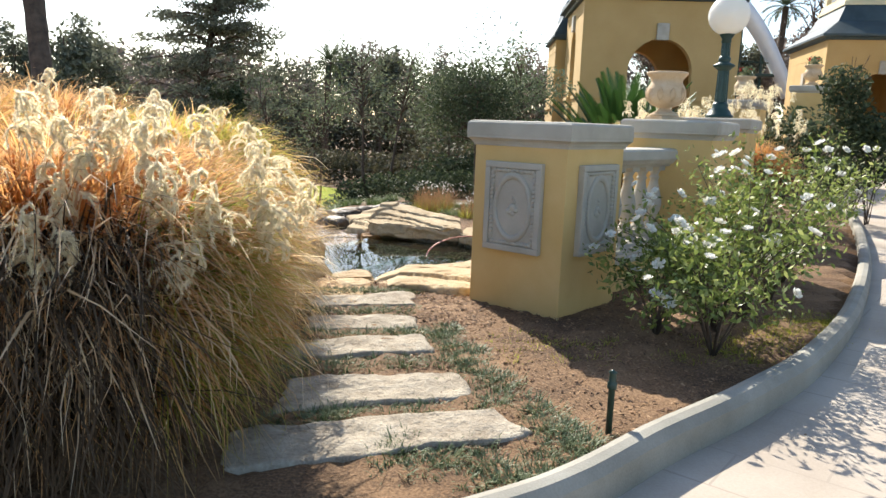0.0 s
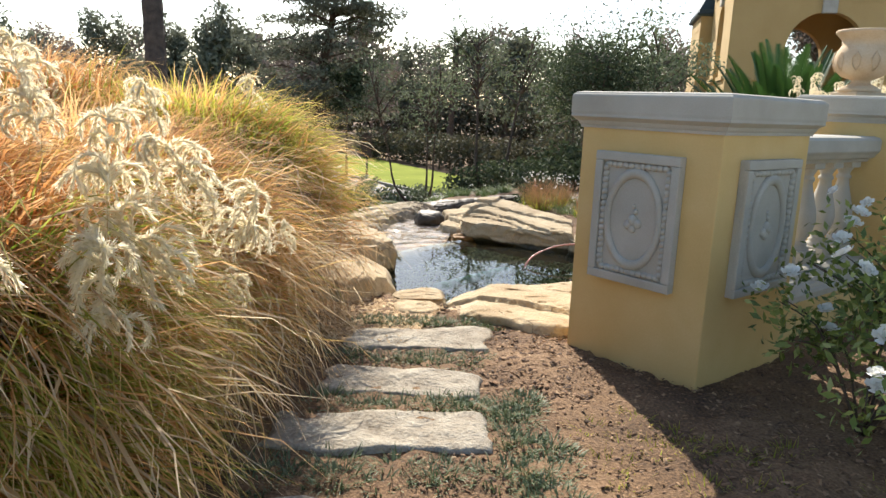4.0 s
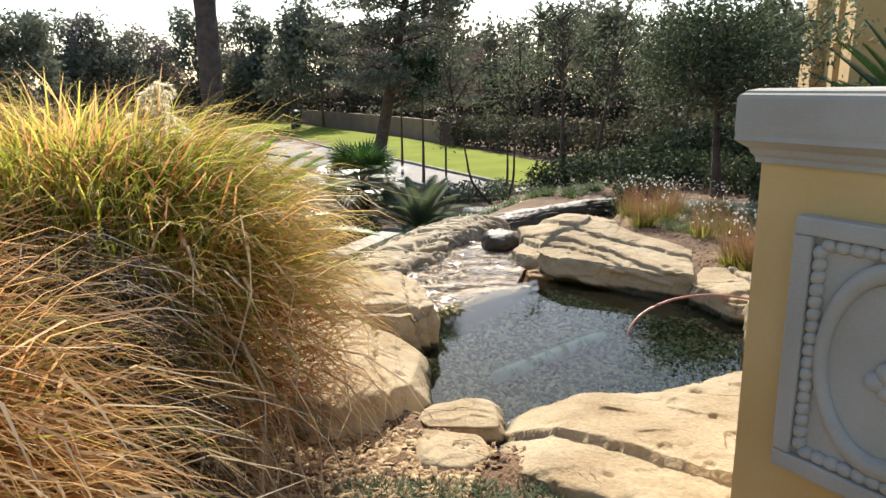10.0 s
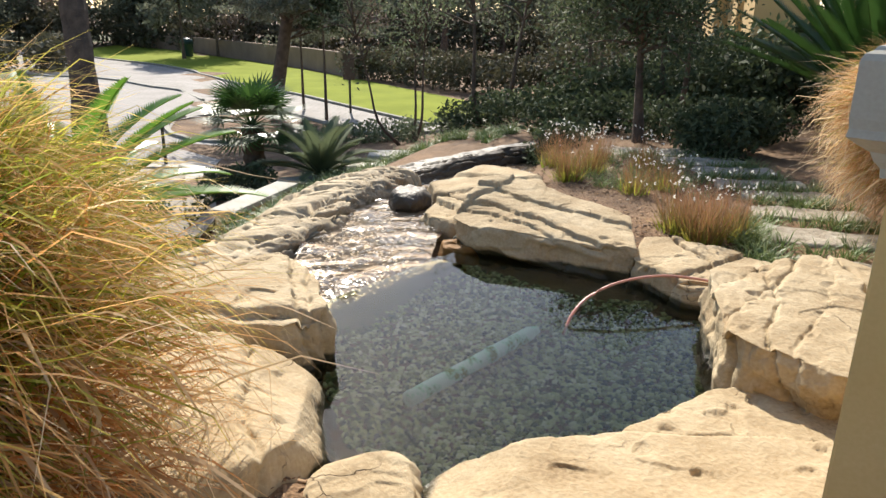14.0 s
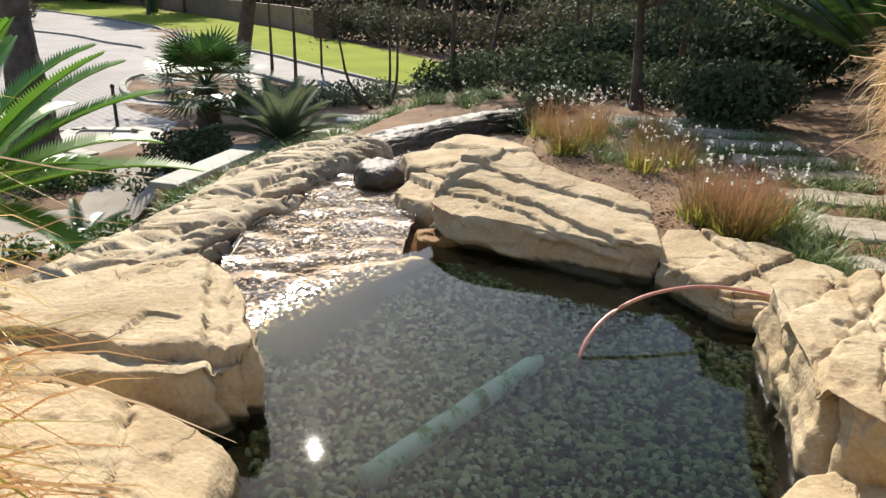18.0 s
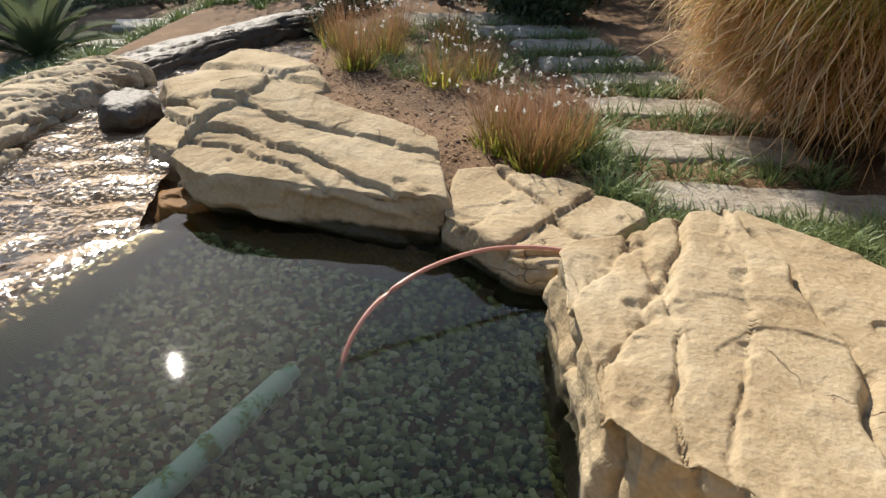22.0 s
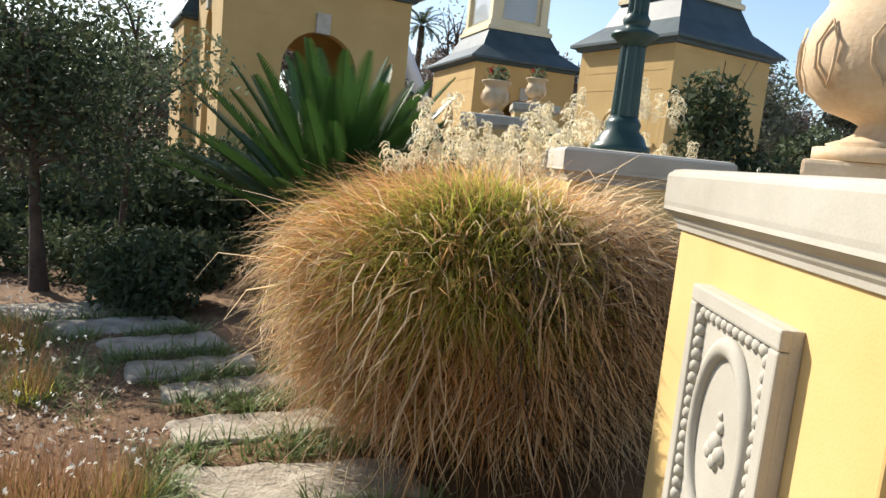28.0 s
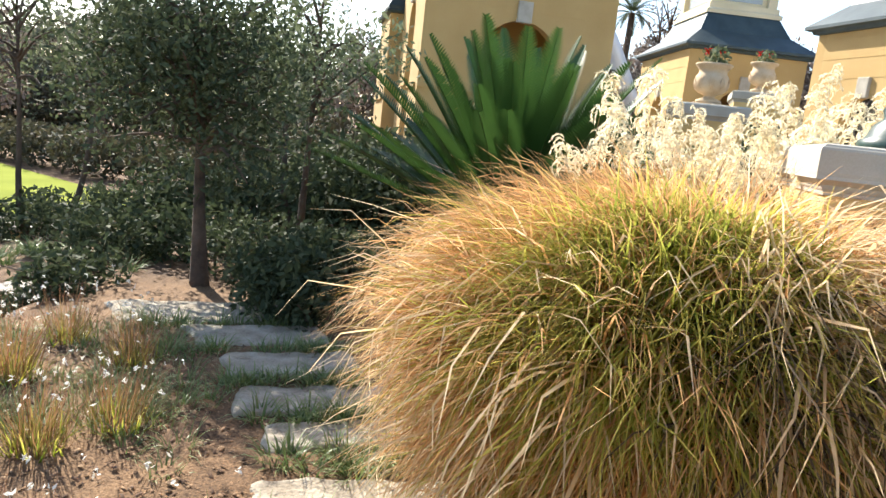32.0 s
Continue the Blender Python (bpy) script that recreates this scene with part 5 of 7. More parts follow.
def clump(label, centre, R, H, layers, rr, plumes=0, spread=1.0, pz=(1.2, 1.6), pcen=None, phead=None, size=(0.75, 1.25), skirt=1.0, parc=None, spots=()):
    """One mound of arching ornamental grass. layers: (material, count, azimuths, elevations) of leaves of one colour."""
    ob = thing("ornamental_grass", label, "ornamental grass", "ornamental grasses")
    # Solid core added for thatch, so that no light passes through the mound.
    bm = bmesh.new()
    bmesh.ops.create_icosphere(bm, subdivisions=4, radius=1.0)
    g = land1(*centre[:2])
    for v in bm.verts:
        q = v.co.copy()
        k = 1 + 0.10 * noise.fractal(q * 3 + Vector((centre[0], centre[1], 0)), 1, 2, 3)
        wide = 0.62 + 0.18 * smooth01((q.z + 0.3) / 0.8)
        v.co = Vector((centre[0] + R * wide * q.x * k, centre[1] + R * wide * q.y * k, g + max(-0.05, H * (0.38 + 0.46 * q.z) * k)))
    part("thatch", bm, THATCH, ob, "solid dark core added as thatch to block light", smooth=True)
    names = {GREENC: "green_leaves", STRAW: "russet_leaves", RUSSET: "russet_leaves", GREENB: "green_leaves", DRYB: "dry_leaves", SHADEB: "dead_leaves"}
    for m, count, az, el in layers:
        dry = m in (DRYB, SHADEB)
        dome_blades(names[m], m, ob, centre, R, H, count, az, el, (0.32, 0.68) if not dry else (0.42, 0.85), (1.0, 2.3) if not dry else (1.4, 2.8), 0.0038 if not dry else 0.0062 if m is DRYB else 0.0046, rr, 0.15 if not dry else 0.22, skirt=skirt)
    if plumes:
        add_plumes(ob, plumes, pcen or centre, spread, pz, rr, size, phead, parc, spots)
    return ob


ALL = (0, 360)
# The near-black layers put shade into the flanks and gaps of the mounds.
clump("tall russet ornamental grass with cream plumes", (-1.45, 2.3), 0.98, 1.30, ((STRAW, 6000, ALL, (35, 90)), (SHADEB, 6200, (170, 328), (-5, 42)), (RUSSET, 1500, (240, 340), (0, 40)), (DRYB, 900, (290, 420), (5, 45)), (STRAW, 2600, (328, 440), (-5, 42)), (GREENB, 3800, (330, 440), (-5, 45))), rr, 13, 1.08, (0.84, 1.42), (-1.40, 2.40), size=(1.1, 1.45), skirt=0.92, parc=(-92, -32),
      spots=((20, 1.0, 1.14, 1.25), (28, 1.05, 0.98, 1.2), (5, 1.0, 0.94, 1.4), (-8, 1.02, 0.86, 1.3), (-25, 1.0, 0.98, 1.45), (30, 0.8, 1.32, 0.9), (-5, 0.95, 1.17, 1.2), (0, 0.7, 1.3, 1.1), (-35, 0.85, 1.2, 1.3), (10, 0.4, 1.42, 0.9), (60, 0.5, 1.45, 0.9), (-20, 0.6, 1.32, 1.1)))
# Pale blades at 270 to 400 degrees put sunlit highlights into the colour.
clump("russet and gold ornamental grass with cream plumes", (-1.72, 3.62), 0.92, 1.20, ((STRAW, 6500, ALL, (18, 90)), (RUSSET, 4500, ALL, (10, 90)), (STRAW, 3000, (230, 400), (-5, 42)), (GREENB, 1900, (220, 400), (5, 65)), (SHADEB, 2600, (42, 130), (-5, 46)), (RUSSET, 2200, (150, 380), (0, 30)), (DRYB, 450, ALL, (0, 60)), (DRYB, 900, (270, 400), (0, 40)), (GREENB, 900, (250, 330), (0, 40))), rr, 2, 1.0, (0.55, 1.15), (-1.66, 3.58), size=(0.8, 1.0), parc=(-62, -50),
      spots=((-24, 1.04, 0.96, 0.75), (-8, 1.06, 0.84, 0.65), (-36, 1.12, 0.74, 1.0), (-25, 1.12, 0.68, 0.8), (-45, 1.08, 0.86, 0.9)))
clump("yellow-green ornamental grass arching over rock", (-2.22, 5.14), 1.10, 1.42, ((GREENC, 5200, ALL, (15, 90)), (GREENB, 5200, ALL, (5, 75)), (STRAW, 3600, ALL, (30, 90)), (STRAW, 2000, (-40, 110), (-5, 35)), (SHADEB, 3600, (190, 330), (-5, 34)), (DRYB, 1300, ALL, (-5, 40))), rr, 3, 0.5, (1.15, 1.35))
clump("tall russet ornamental grass with cream plumes", (-2.75, 2.9), 1.0, 1.62, ((STRAW, 5500, ALL, (10, 90)), (DRYB, 900, ALL, (0, 40))), rr, 14, 1.0, (1.3, 1.75))
clump("tall straw-coloured ornamental grass", (-3.0, 4.6), 1.0, 1.62, ((STRAW, 5000, ALL, (10, 90)), (GREENB, 1500, ALL, (0, 70))), rr, 7, 0.8, (1.3, 1.5))
clump("broad gold, green and brown ornamental grass mound", (2.63, 9.95), 1.12, 1.42, ((RUSSET, 6000, (90, 238), (0, 90)), (STRAW, 2600, (90, 238), (10, 90)), (RUSSET, 5200, ALL, (55, 90)), (GREENB, 9500, (206, 268), (24, 80)), (GREENB, 2200, (130, 230), (0, 60)), (DRYB, 1500, (130, 240), (0, 50)), (DRYB, 5600, (254, 400), (0, 66)), (DRYB, 2600, (250, 400), (36, 76)), (SHADEB, 3800, (250, 400), (-5, 52)), (RUSSET, 4200, (150, 264), (-5, 48)), (RUSSET, 2000, (240, 400), (0, 60))), rr, skirt=0.74)
clump("straw ornamental grass with nodding cream plumes", (3.2, 11.1), 0.85, 1.30, ((STRAW, 5200, ALL, (10, 90)), (GREENB, 700, ALL, (0, 70))), rr, 80, 0.65, (1.36, 1.80), (3.4, 11.1, 1.5))
clump("straw ornamental grass with nodding cream plumes", (4.75, 11.7), 0.75, 1.25, ((STRAW, 3600, ALL, (10, 90)), (SHADEB, 800, ALL, (0, 30))), rr, 46, 0.6, (1.45, 2.12), (4.7, 11.5, 1.4))

# low dark strappy groundcover between the stones
def tufts(name, label, places, rr, count=60, length=(0.10, 0.22), width=0.0035, material=None, foot=0.07):
    V0, F0, U0, n0 = [], [], [], 0
    for x, y in places:
        ob = blades("tmp", material or MONDO, None, (x, y), count, foot, length, (0.2, 1.0), (0.6, 1.8), width, rr, segs=3)
        me = ob.data
        v = np.empty(len(me.vertices) * 3, np.float32)
        me.vertices.foreach_get("co", v)
        f = np.empty(len(me.loops), np.int32)
        me.loops.foreach_get("vertex_index", f)
        u = np.empty(len(me.loops) * 2, np.float32)
        me.uv_layers[0].data.foreach_get("uv", u)
        uu = np.zeros((len(me.vertices), 2), np.float32)
        uu[f] = u.reshape(-1, 2)
        V0.append(v.reshape(-1, 3)), F0.append(f.reshape(-1, 4) + n0), U0.append(uu)
        n0 += len(me.vertices)
        bpy.data.objects.remove(ob)
        bpy.data.meshes.remove(me)
    ob = link_mesh(name, raw_mesh(name, np.concatenate(V0), np.concatenate(F0), np.concatenate(U0)), material or MONDO)
    return tagged(ob, label, "groundcover", kind="stuff")


def between(stones, rr, per=9):
    out = []
    for a, b in zip(stones, stones[1:]):
        a, b = np.array(a), np.array(b)
        lo, hi = a[[1, 2]], b[[0, 3]]
        for _ in range(per):
            s, t = rr.random(), rr.uniform(0.2, 0.8)
            out.append(tuple((lo[0] * (1 - s) + lo[1] * s) * (1 - t) + (hi[0] * (1 - s) + hi[1] * s) * t))
    return out


rr = np.random.default_rng(31)
pl = between(PATH1, rr, 22) + [(-0.1 - 0.85 * q, 5.46 - 0.28 * q + rr.normal(0, 0.035)) for q in rr.random(46)]
edge = [(0.98, 2.25), (0.9, 2.6), (0.68, 3.0), (0.56, 3.3), (0.36, 3.65), (0.25, 3.95), (0.2, 4.15)]
for _ in range(90):
    i = rr.integers(0, len(edge) - 1)
    t = rr.random()
    p = np.array(edge[i]) * (1 - t) + np.array(edge[i + 1]) * t + rr.normal(0, 0.07, 2)
    pl.append(tuple(p))
for _ in range(40):
    pl.append((rr.uniform(0.1, 1.1), rr.uniform(1.95, 2.4)))
tufts("groundcover", "dark green strappy groundcover between stepping stones", [p for p in pl if p[1] > 1.9 and p[0] < 1.2], rr, 80, (0.025, 0.085), 0.0042, CREEP, 0.085)
pl = []
for a, b in zip(PATH2, PATH2[1:]):
    for _ in range(16):
        s = rr.random()
        A0, A1 = np.array(a[3]), np.array(a[2])
        B0, B1 = np.array(b[0]), np.array(b[1])
        t = rr.uniform(0.15, 0.85)
        pl.append(tuple((A0 * (1 - s) + A1 * s) * (1 - t) + (B0 * (1 - s) + B1 * s) * t))
for _ in range(150):
    pl.append((rr.uniform(1.0, 2.6), 8.46 + rr.normal(0, 0.08) - 0.2 * max(0, rr.random() - 0.5)))
for _ in range(130):
    x = rr.uniform(1.75, 2.5)
    pl.append((x, rr.uniform(7.5 + (x - 1.75) * 1.2, 8.5)))
for _ in range(40):
    pl.append((rr.normal(0.95, 0.06), rr.uniform(8.6, 10.0)))
tufts("groundcover", "dark green strappy groundcover by the sunlit pier", pl, rr, 34, (0.08, 0.21), 0.0052)


pl = [(2.0 + 1.5 * t + rr.normal(0, 0.16), 3.75 + 1.6 * t + rr.normal(0, 0.16)) for t in rr.random(120)] + [(rr.normal(1.0, 0.3), rr.normal(3.9, 0.35)) for _ in range(18)]
tufts("low_grass", "short patchy green grass under the roses", pl, rr, 40, (0.03, 0.08), 0.003, GREENB, 0.09)


# gaura: thin reddish stems with white flowers
def gaura(x, y, h, n, rr):
    ob = thing("flowering_shrub", "airy reddish gaura with small white flowers", "flowering plant", "gaura plants")
    blades("foliage", GAURA, ob, (x, y), n, 0.12, (h * 0.7, h * 1.25), (0.0, 0.55), (0.0, 0.7), 0.0028, rr, segs=4, kink=0.12)
    blades("lower_leaves", GREENB, ob, (x, y), int(n * 0.3), 0.14, (h * 0.3, h * 0.6), (0.1, 0.9), (0.0, 0.9), 0.006, rr, segs=3)
    g = land1(x, y)
    fl = [(x + rr.normal(0, 0.17), y + rr.normal(0, 0.17), g + h * rr.uniform(0.8, 1.25)) for _ in range(26)]
    leaf_cluster("bloom_spray", ob, PETAL, fl, 0.014, 90, 0.011, rr)


rr = np.random.default_rng(41)
for x, y, h, n in ((0.58, 9.25, 0.42, 340), (0.42, 9.5, 0.40, 260), (0.78, 9.45, 0.40, 200), (0.1, 10.7, 0.34, 160), (-0.55, 11.1, 0.45, 260), (-0.35, 11.5, 0.42, 180), (0.35, 10.95, 0.3, 150), (-0.8, 11.9, 0.4, 150), (0.2, 11.8, 0.35, 140), (-0.3, 12.2, 0.35, 120)):
    gaura(x, y, h, n, rr)
pl = [(0.1 + rr.normal(0, 0.5), 11.2 + rr.normal(0, 0.35)) for _ in range(60)] + [(rr.uniform(-1, 0.5), 12.4 + rr.normal(0, 0.3)) for _ in range(30)]
tufts("groundcover", "grey-green low groundcover in mulch", pl, rr, 30, (0.08, 0.2))
pl = [(-3.5 - 1.6 * t + rr.normal(0, 0.35), 9.4 + 1.5 * rr.random() + 6.5 * t) for t in rr.random(150)] + [(rr.uniform(-4.5, -0.5), 16.2 + rr.normal(0, 0.5)) for _ in range(70)]
tufts("groundcover", "dark green groundcover behind the rock ridge", pl, rr, 40, (0.12, 0.32), 0.008)


# ---- trees ----
def tree(name, label, x, y, height, crown, trunk_r, rr, material, leaves=2600, leaf=0.11, lean=(0, 0), stems=1, low=0.35, group="garden trees", flat=0.8, twigs=14):
    """Trunk, forked limbs and a loose crown of single leaves hung on the limb ends."""
    z0 = land1(x, y) - 0.05
    ob = thing(name, label, "tree", group)
    bm, limbs, ends = bmesh.new(), bmesh.new(), []
    for s in range(stems):
        ox, oy = (rr.normal(0, 0.12), rr.normal(0, 0.12)) if stems > 1 else (0, 0)
        tx, ty = x + lean[0] + ox * 6, y + lean[1] + oy * 6
        fork = Vector((x + ox + (tx - x) * 0.5, y + oy + (ty - y) * 0.5, z0 + height * (low + 0.1)))
        tube_bm(curve_pts([(x + ox, y + oy, z0), (x + ox * 2 + (tx - x) * 0.2, y + oy * 2 + (ty - y) * 0.2, z0 + height * low * 0.5), tuple(fork), (tx, ty, z0 + height * 0.85)], 10), trunk_r / math.sqrt(stems), 8, 0.25, bm)
        for k in range(twigs):
            t = rr.uniform(0.15, 1.0)
            a = rr.uniform(0, 2 * math.pi)
            st = fork.lerp(Vector((tx, ty, z0 + height * 0.85)), t * 0.9)
            rad = crown * rr.uniform(0.45, 1.0) * (1 - 0.45 * t)
            en = st + Vector((math.cos(a) * rad, math.sin(a) * rad, height * rr.uniform(-0.08, 0.22)))
            md = st.lerp(en, 0.5) + Vector((0, 0, rr.uniform(0, 0.12) * height * 0.5))
            tube_bm(curve_pts([tuple(st), tuple(md), tuple(en)], 5), trunk_r * 0.28, 5, 0.25, limbs)
            ends += [tuple(en), tuple(md.lerp(en, 0.5)), tuple(en + Vector((rr.normal(0, 0.15), rr.normal(0, 0.15), rr.normal(0, 0.15))) * crown)]
    part("trunk", bm, BARK, ob, smooth=True)
    part("branchwork", limbs, BARK, ob, smooth=True)
    leaf_cluster("crown", ob, material, ends, crown * 0.36, leaves, leaf, rr, flat)
    return ob


def conifer(label, x, y, height, rr, trunk_r=0.25, reach=2.6, lean=(0.0, 0.0), start=0.2):
    z0 = land1(x, y) - 0.1
    ob = thing("conifer", label, "tree", "garden trees")
    part("trunk", tube_bm([(x + lean[0] * t, y + lean[1] * t, z0 + height * t) for t in np.linspace(0, 1, 8)], trunk_r, 8, 0.12), BARK, ob, smooth=True)
    bm, ends = bmesh.new(), []
    for k in range(130):
        t = rr.uniform(start, 1.0)
        a = rr.uniform(0, 2 * math.pi)
        r = reach * (1 - t) ** 0.7 * rr.uniform(0.6, 1.05) + 0.25
        st = Vector((x + lean[0] * t, y + lean[1] * t, z0 + height * t))
        en = st + Vector((math.cos(a) * r, math.sin(a) * r, 0.05 * r))
        tube_bm([tuple(st), tuple(st.lerp(en, 0.5) + Vector((0, 0, 0.12 * r))), tuple(en)], trunk_r * 0.18, 4, 0.3, bm)
        ends += [tuple(st.lerp(en, u) + Vector((rr.normal(0, 0.12 * r), rr.normal(0, 0.12 * r), 0.05))) for u in (0.35, 0.5, 0.65, 0.8, 0.92, 1.0)]
    part("branchwork", bm, BARK, ob)
    leaf_cluster("crown", ob, LEAFW, ends, reach * 0.13, 26000, 0.085, rr, 0.35)
    return ob


rr = np.random.default_rng(51)
tree("olive_tree", "small grey-green olive tree in mulch", 0.15, 14.3, 3.1, 1.5, 0.10, rr, LEAFD, 11500, 0.036, (-0.15, 0.3), 1, 0.22, twigs=64)
tree("olive_tree", "slender grey-green tree by the stream", -2.9, 18.5, 4.6, 1.2, 0.09, rr, LEAF, 2000, 0.042, (0.2, 0), 2, 0.28, twigs=24)
tree("olive_tree", "slender grey-green tree by the stream", -5.3, 20.9, 4.6, 1.3, 0.08, rr, LEAF, 2000, 0.045, (-0.2, 0), 3, 0.28, twigs=16)
tree("olive_tree", "dense grey-green tree behind the pier", 0.9, 18.4, 4.0, 1.5, 0.10, rr, LEAF, 4000, 0.05, (0.1, 0), 2, 0.3)
tree("olive_tree", "grey-green tree in the shrubbery", -0.7, 21.5, 4.0, 1.5, 0.1, rr, LEAF, 2400, 0.06, (0, 0), 2, 0.3)
conifer("tall dark cedar by the road", -12.9, 28.2, 11.2, rr, 0.30, 4.3, (2.3, 0.4), 0.22)
for x, y in ((-12.5, 30.0), (-10.3, 27.2)):
    tree("young_tree", "thin young tree by the lawn edge", x, y, 5.2, 0.9, 0.07, rr, LEAFD, 1800, 0.09, (0, 0), 1, 0.45, "young trees")

# bare winter trees behind the gatehouses
for x, y, h in ((17.0, 62.0, 12.0), (26.5, 60.0, 13.0), (31.5, 68.0, 15.0), (12.5, 60.0, 11.0)):
    tree("bare_tree", "bare grey-brown winter tree behind the gatehouses", x, y, h, 3.2, 0.22, rr, LEAFB, 500, 0.16, (0, 0), 2, 0.2, "bare trees", 1.3, 34)

# woods round the place, ground to horizon
for i in range(100):
    a = radians(-78 + 156 * (i + rr.random()) / 100)
    d = rr.uniform(60, 100)
    x, y = d * math.sin(a), d * math.cos(a)
    if x > 8 and y < 62:
        y = max(y, 70)
    kind = rr.random()
    tree("woodland_tree", "bare brown winter tree in the far woods" if kind < 0.4 else "dark evergreen tree in the far woods", x, y, rr.uniform(8.5, 12.5) if x < 4 else rr.uniform(8, 14), rr.uniform(3.0, 4.6), 0.2, rr, LEAFB if kind < 0.5 else LEAFW, 2600, 0.26, (0, 0), 1, 0.06, "far woods", 1.0, 16)

for k in range(10):
    tree("woodland_tree", "grey-green evergreen tree beyond the gatehouses", 40 + 2.6 * k + rr.normal(0, 1), 50 - 1.6 * k + rr.normal(0, 2), rr.uniform(8.5, 10.5), rr.uniform(2.6, 3.8), 0.2, rr, LEAFW, 2600, 0.2, (0, 0), 2, 0.2, "far woods")

# ---- palms and cycads ----
def frond(bm, base, heading, length, rise, droop, leaflets, llen, lw, rr, up=0.5):
    """A feather leaf: a bent rib with paired stiff leaflets."""
    pts = []
    p, th = Vector(base), rise
    hd = Vector((math.cos(heading), math.sin(heading), 0))
    side = Vector((-math.sin(heading), math.cos(heading), 0))
    n = 12
    for k in range(n + 1):
        pts.append((p.copy(), hd * math.cos(th) + Vector((0, 0, math.sin(th)))))
        p = p + (hd * math.cos(th) + Vector((0, 0, math.sin(th)))) * (length / n)
        th -= droop / n * (0.5 + k / n)
    spine = []
    for i in range(leaflets + 1):
        s = 0.12 + 0.88 * i / leaflets
        k = min(int(s * n), n - 1)
        spine.append((bm.verts.new(pts[k][0].lerp(pts[k + 1][0], min(1, s * n - k))), pts[k][1], s))
    for (va, d, s), (vb, _, _) in zip(spine, spine[1:]):
        nrm = side.cross(d)
        ll = llen * math.sin(math.pi * min(1, 0.15 + s * 0.85)) ** 0.6 + 0.02
        for sg in (-1, 1):
            w = (side * sg * 0.85 + d * 0.5 + nrm * -up * 0.6).normalized()
            q = va.co.lerp(vb.co, 0.5)
            b = d * lw
            m1, e, m2 = bm.verts.new(q + w * ll * 0.5 - b), bm.verts.new(q + w * ll), bm.verts.new(q + w * ll * 0.5 + b)
            bm.faces.new((va, m1, e, m2, vb))
    return [q for q, _ in pts]


def cycad(label, x, y, n, length, trunk, rr, rise=(0.6, 1.4), z=None, group="cycads", leaflets=42, llen=0.18, stiff=1.0, material=None):
    z0 = (land1(x, y) if z is None else z) - 0.05
    ob = thing("cycad", label, "cycad", group)
    bm = lathe_bm([(0.16 * (1 + 0.12 * (i % 2)), trunk * i / 12) for i in range(13)], 14, (x, y, z0))
    part("trunk", bm, BARK, ob)
    for i in range(n):
        bm = bmesh.new()
        t = i / n
        rib = frond(bm, (x, y, z0 + trunk), i * 2.399 + rr.normal(0, 0.1), length * rr.uniform(0.85, 1.1), rise[1] + (rise[0] - rise[1]) * t, rr.uniform(0.5, 1.0) * stiff, leaflets, llen, 0.012, rr)
        leaf = part("frond", bm, material or CYCADM, ob)
        part("rib", tube_bm(rib, 0.013, 5, 0.3), material or CYCADM, leaf)
    return ob


def fan_palm(label, x, y, trunk, n, size, rr):
    z0 = land1(x, y) - 0.05
    ob = thing("fan_palm", label, "palm")
    part("trunk", lathe_bm([(0.17 + 0.03 * (i % 2), trunk * i / 14) for i in range(15)], 14, (x, y, z0)), BARK, ob)
    for i in range(n):
        a, el = i * 2.399, -0.4 + 1.6 * i / n
        bm = bmesh.new()
        hd = Vector((math.cos(a) * math.cos(el), math.sin(a) * math.cos(el), math.sin(el)))
        st = Vector((x, y, z0 + trunk))
        hub = st + hd * size * 0.5
        tube_bm([tuple(st), tuple(hub)], 0.012, 4, 0.7, bm)
        sd = hd.cross(Vector((0, 0, 1))).normalized()
        for k in range(19):
            b = radians(-95 + 190 * k / 18)
            w = (hd * math.cos(b) + sd * math.sin(b)).normalized()
            e = hub + w * size * 0.55 + Vector((0, 0, -0.06 * size))
            c = w.cross(hd.cross(sd)).normalized() * 0.022
            bm.faces.new([bm.verts.new(v) for v in (hub - c * 0.4, hub + w * size * 0.3 - c, e, hub + w * size * 0.3 + c, hub + c * 0.4)])
        part("leaf", bm, CYCADM, ob)
    return ob


rr = np.random.default_rng(61)
cycad("large cycad with stiff glossy green fronds", 3.2, 14.8, 84, 2.3, 0.5, rr, (0.40, 1.42), leaflets=70, llen=0.25, stiff=0.25)
cycad("cycad with arching green fronds beside the boulder", -4.45, 8.6, 36, 1.55, 0.75, rr, (0.20, 1.15), leaflets=60, material=CYCADL)
cycad("small cycad in the lower bed", -5.6, 11.1, 10, 0.7, 0.45, rr, (0.2, 0.9), leaflets=22, llen=0.09)
cycad("blue-green cycad by the low wall", -4.9, 14.7, 26, 1.15, 0.15, rr, (0.3, 1.3), material=LEAF)
fan_palm("small fan palm with shaggy trunk", -6.2, 14.85, 1.15, 34, 1.0, rr)


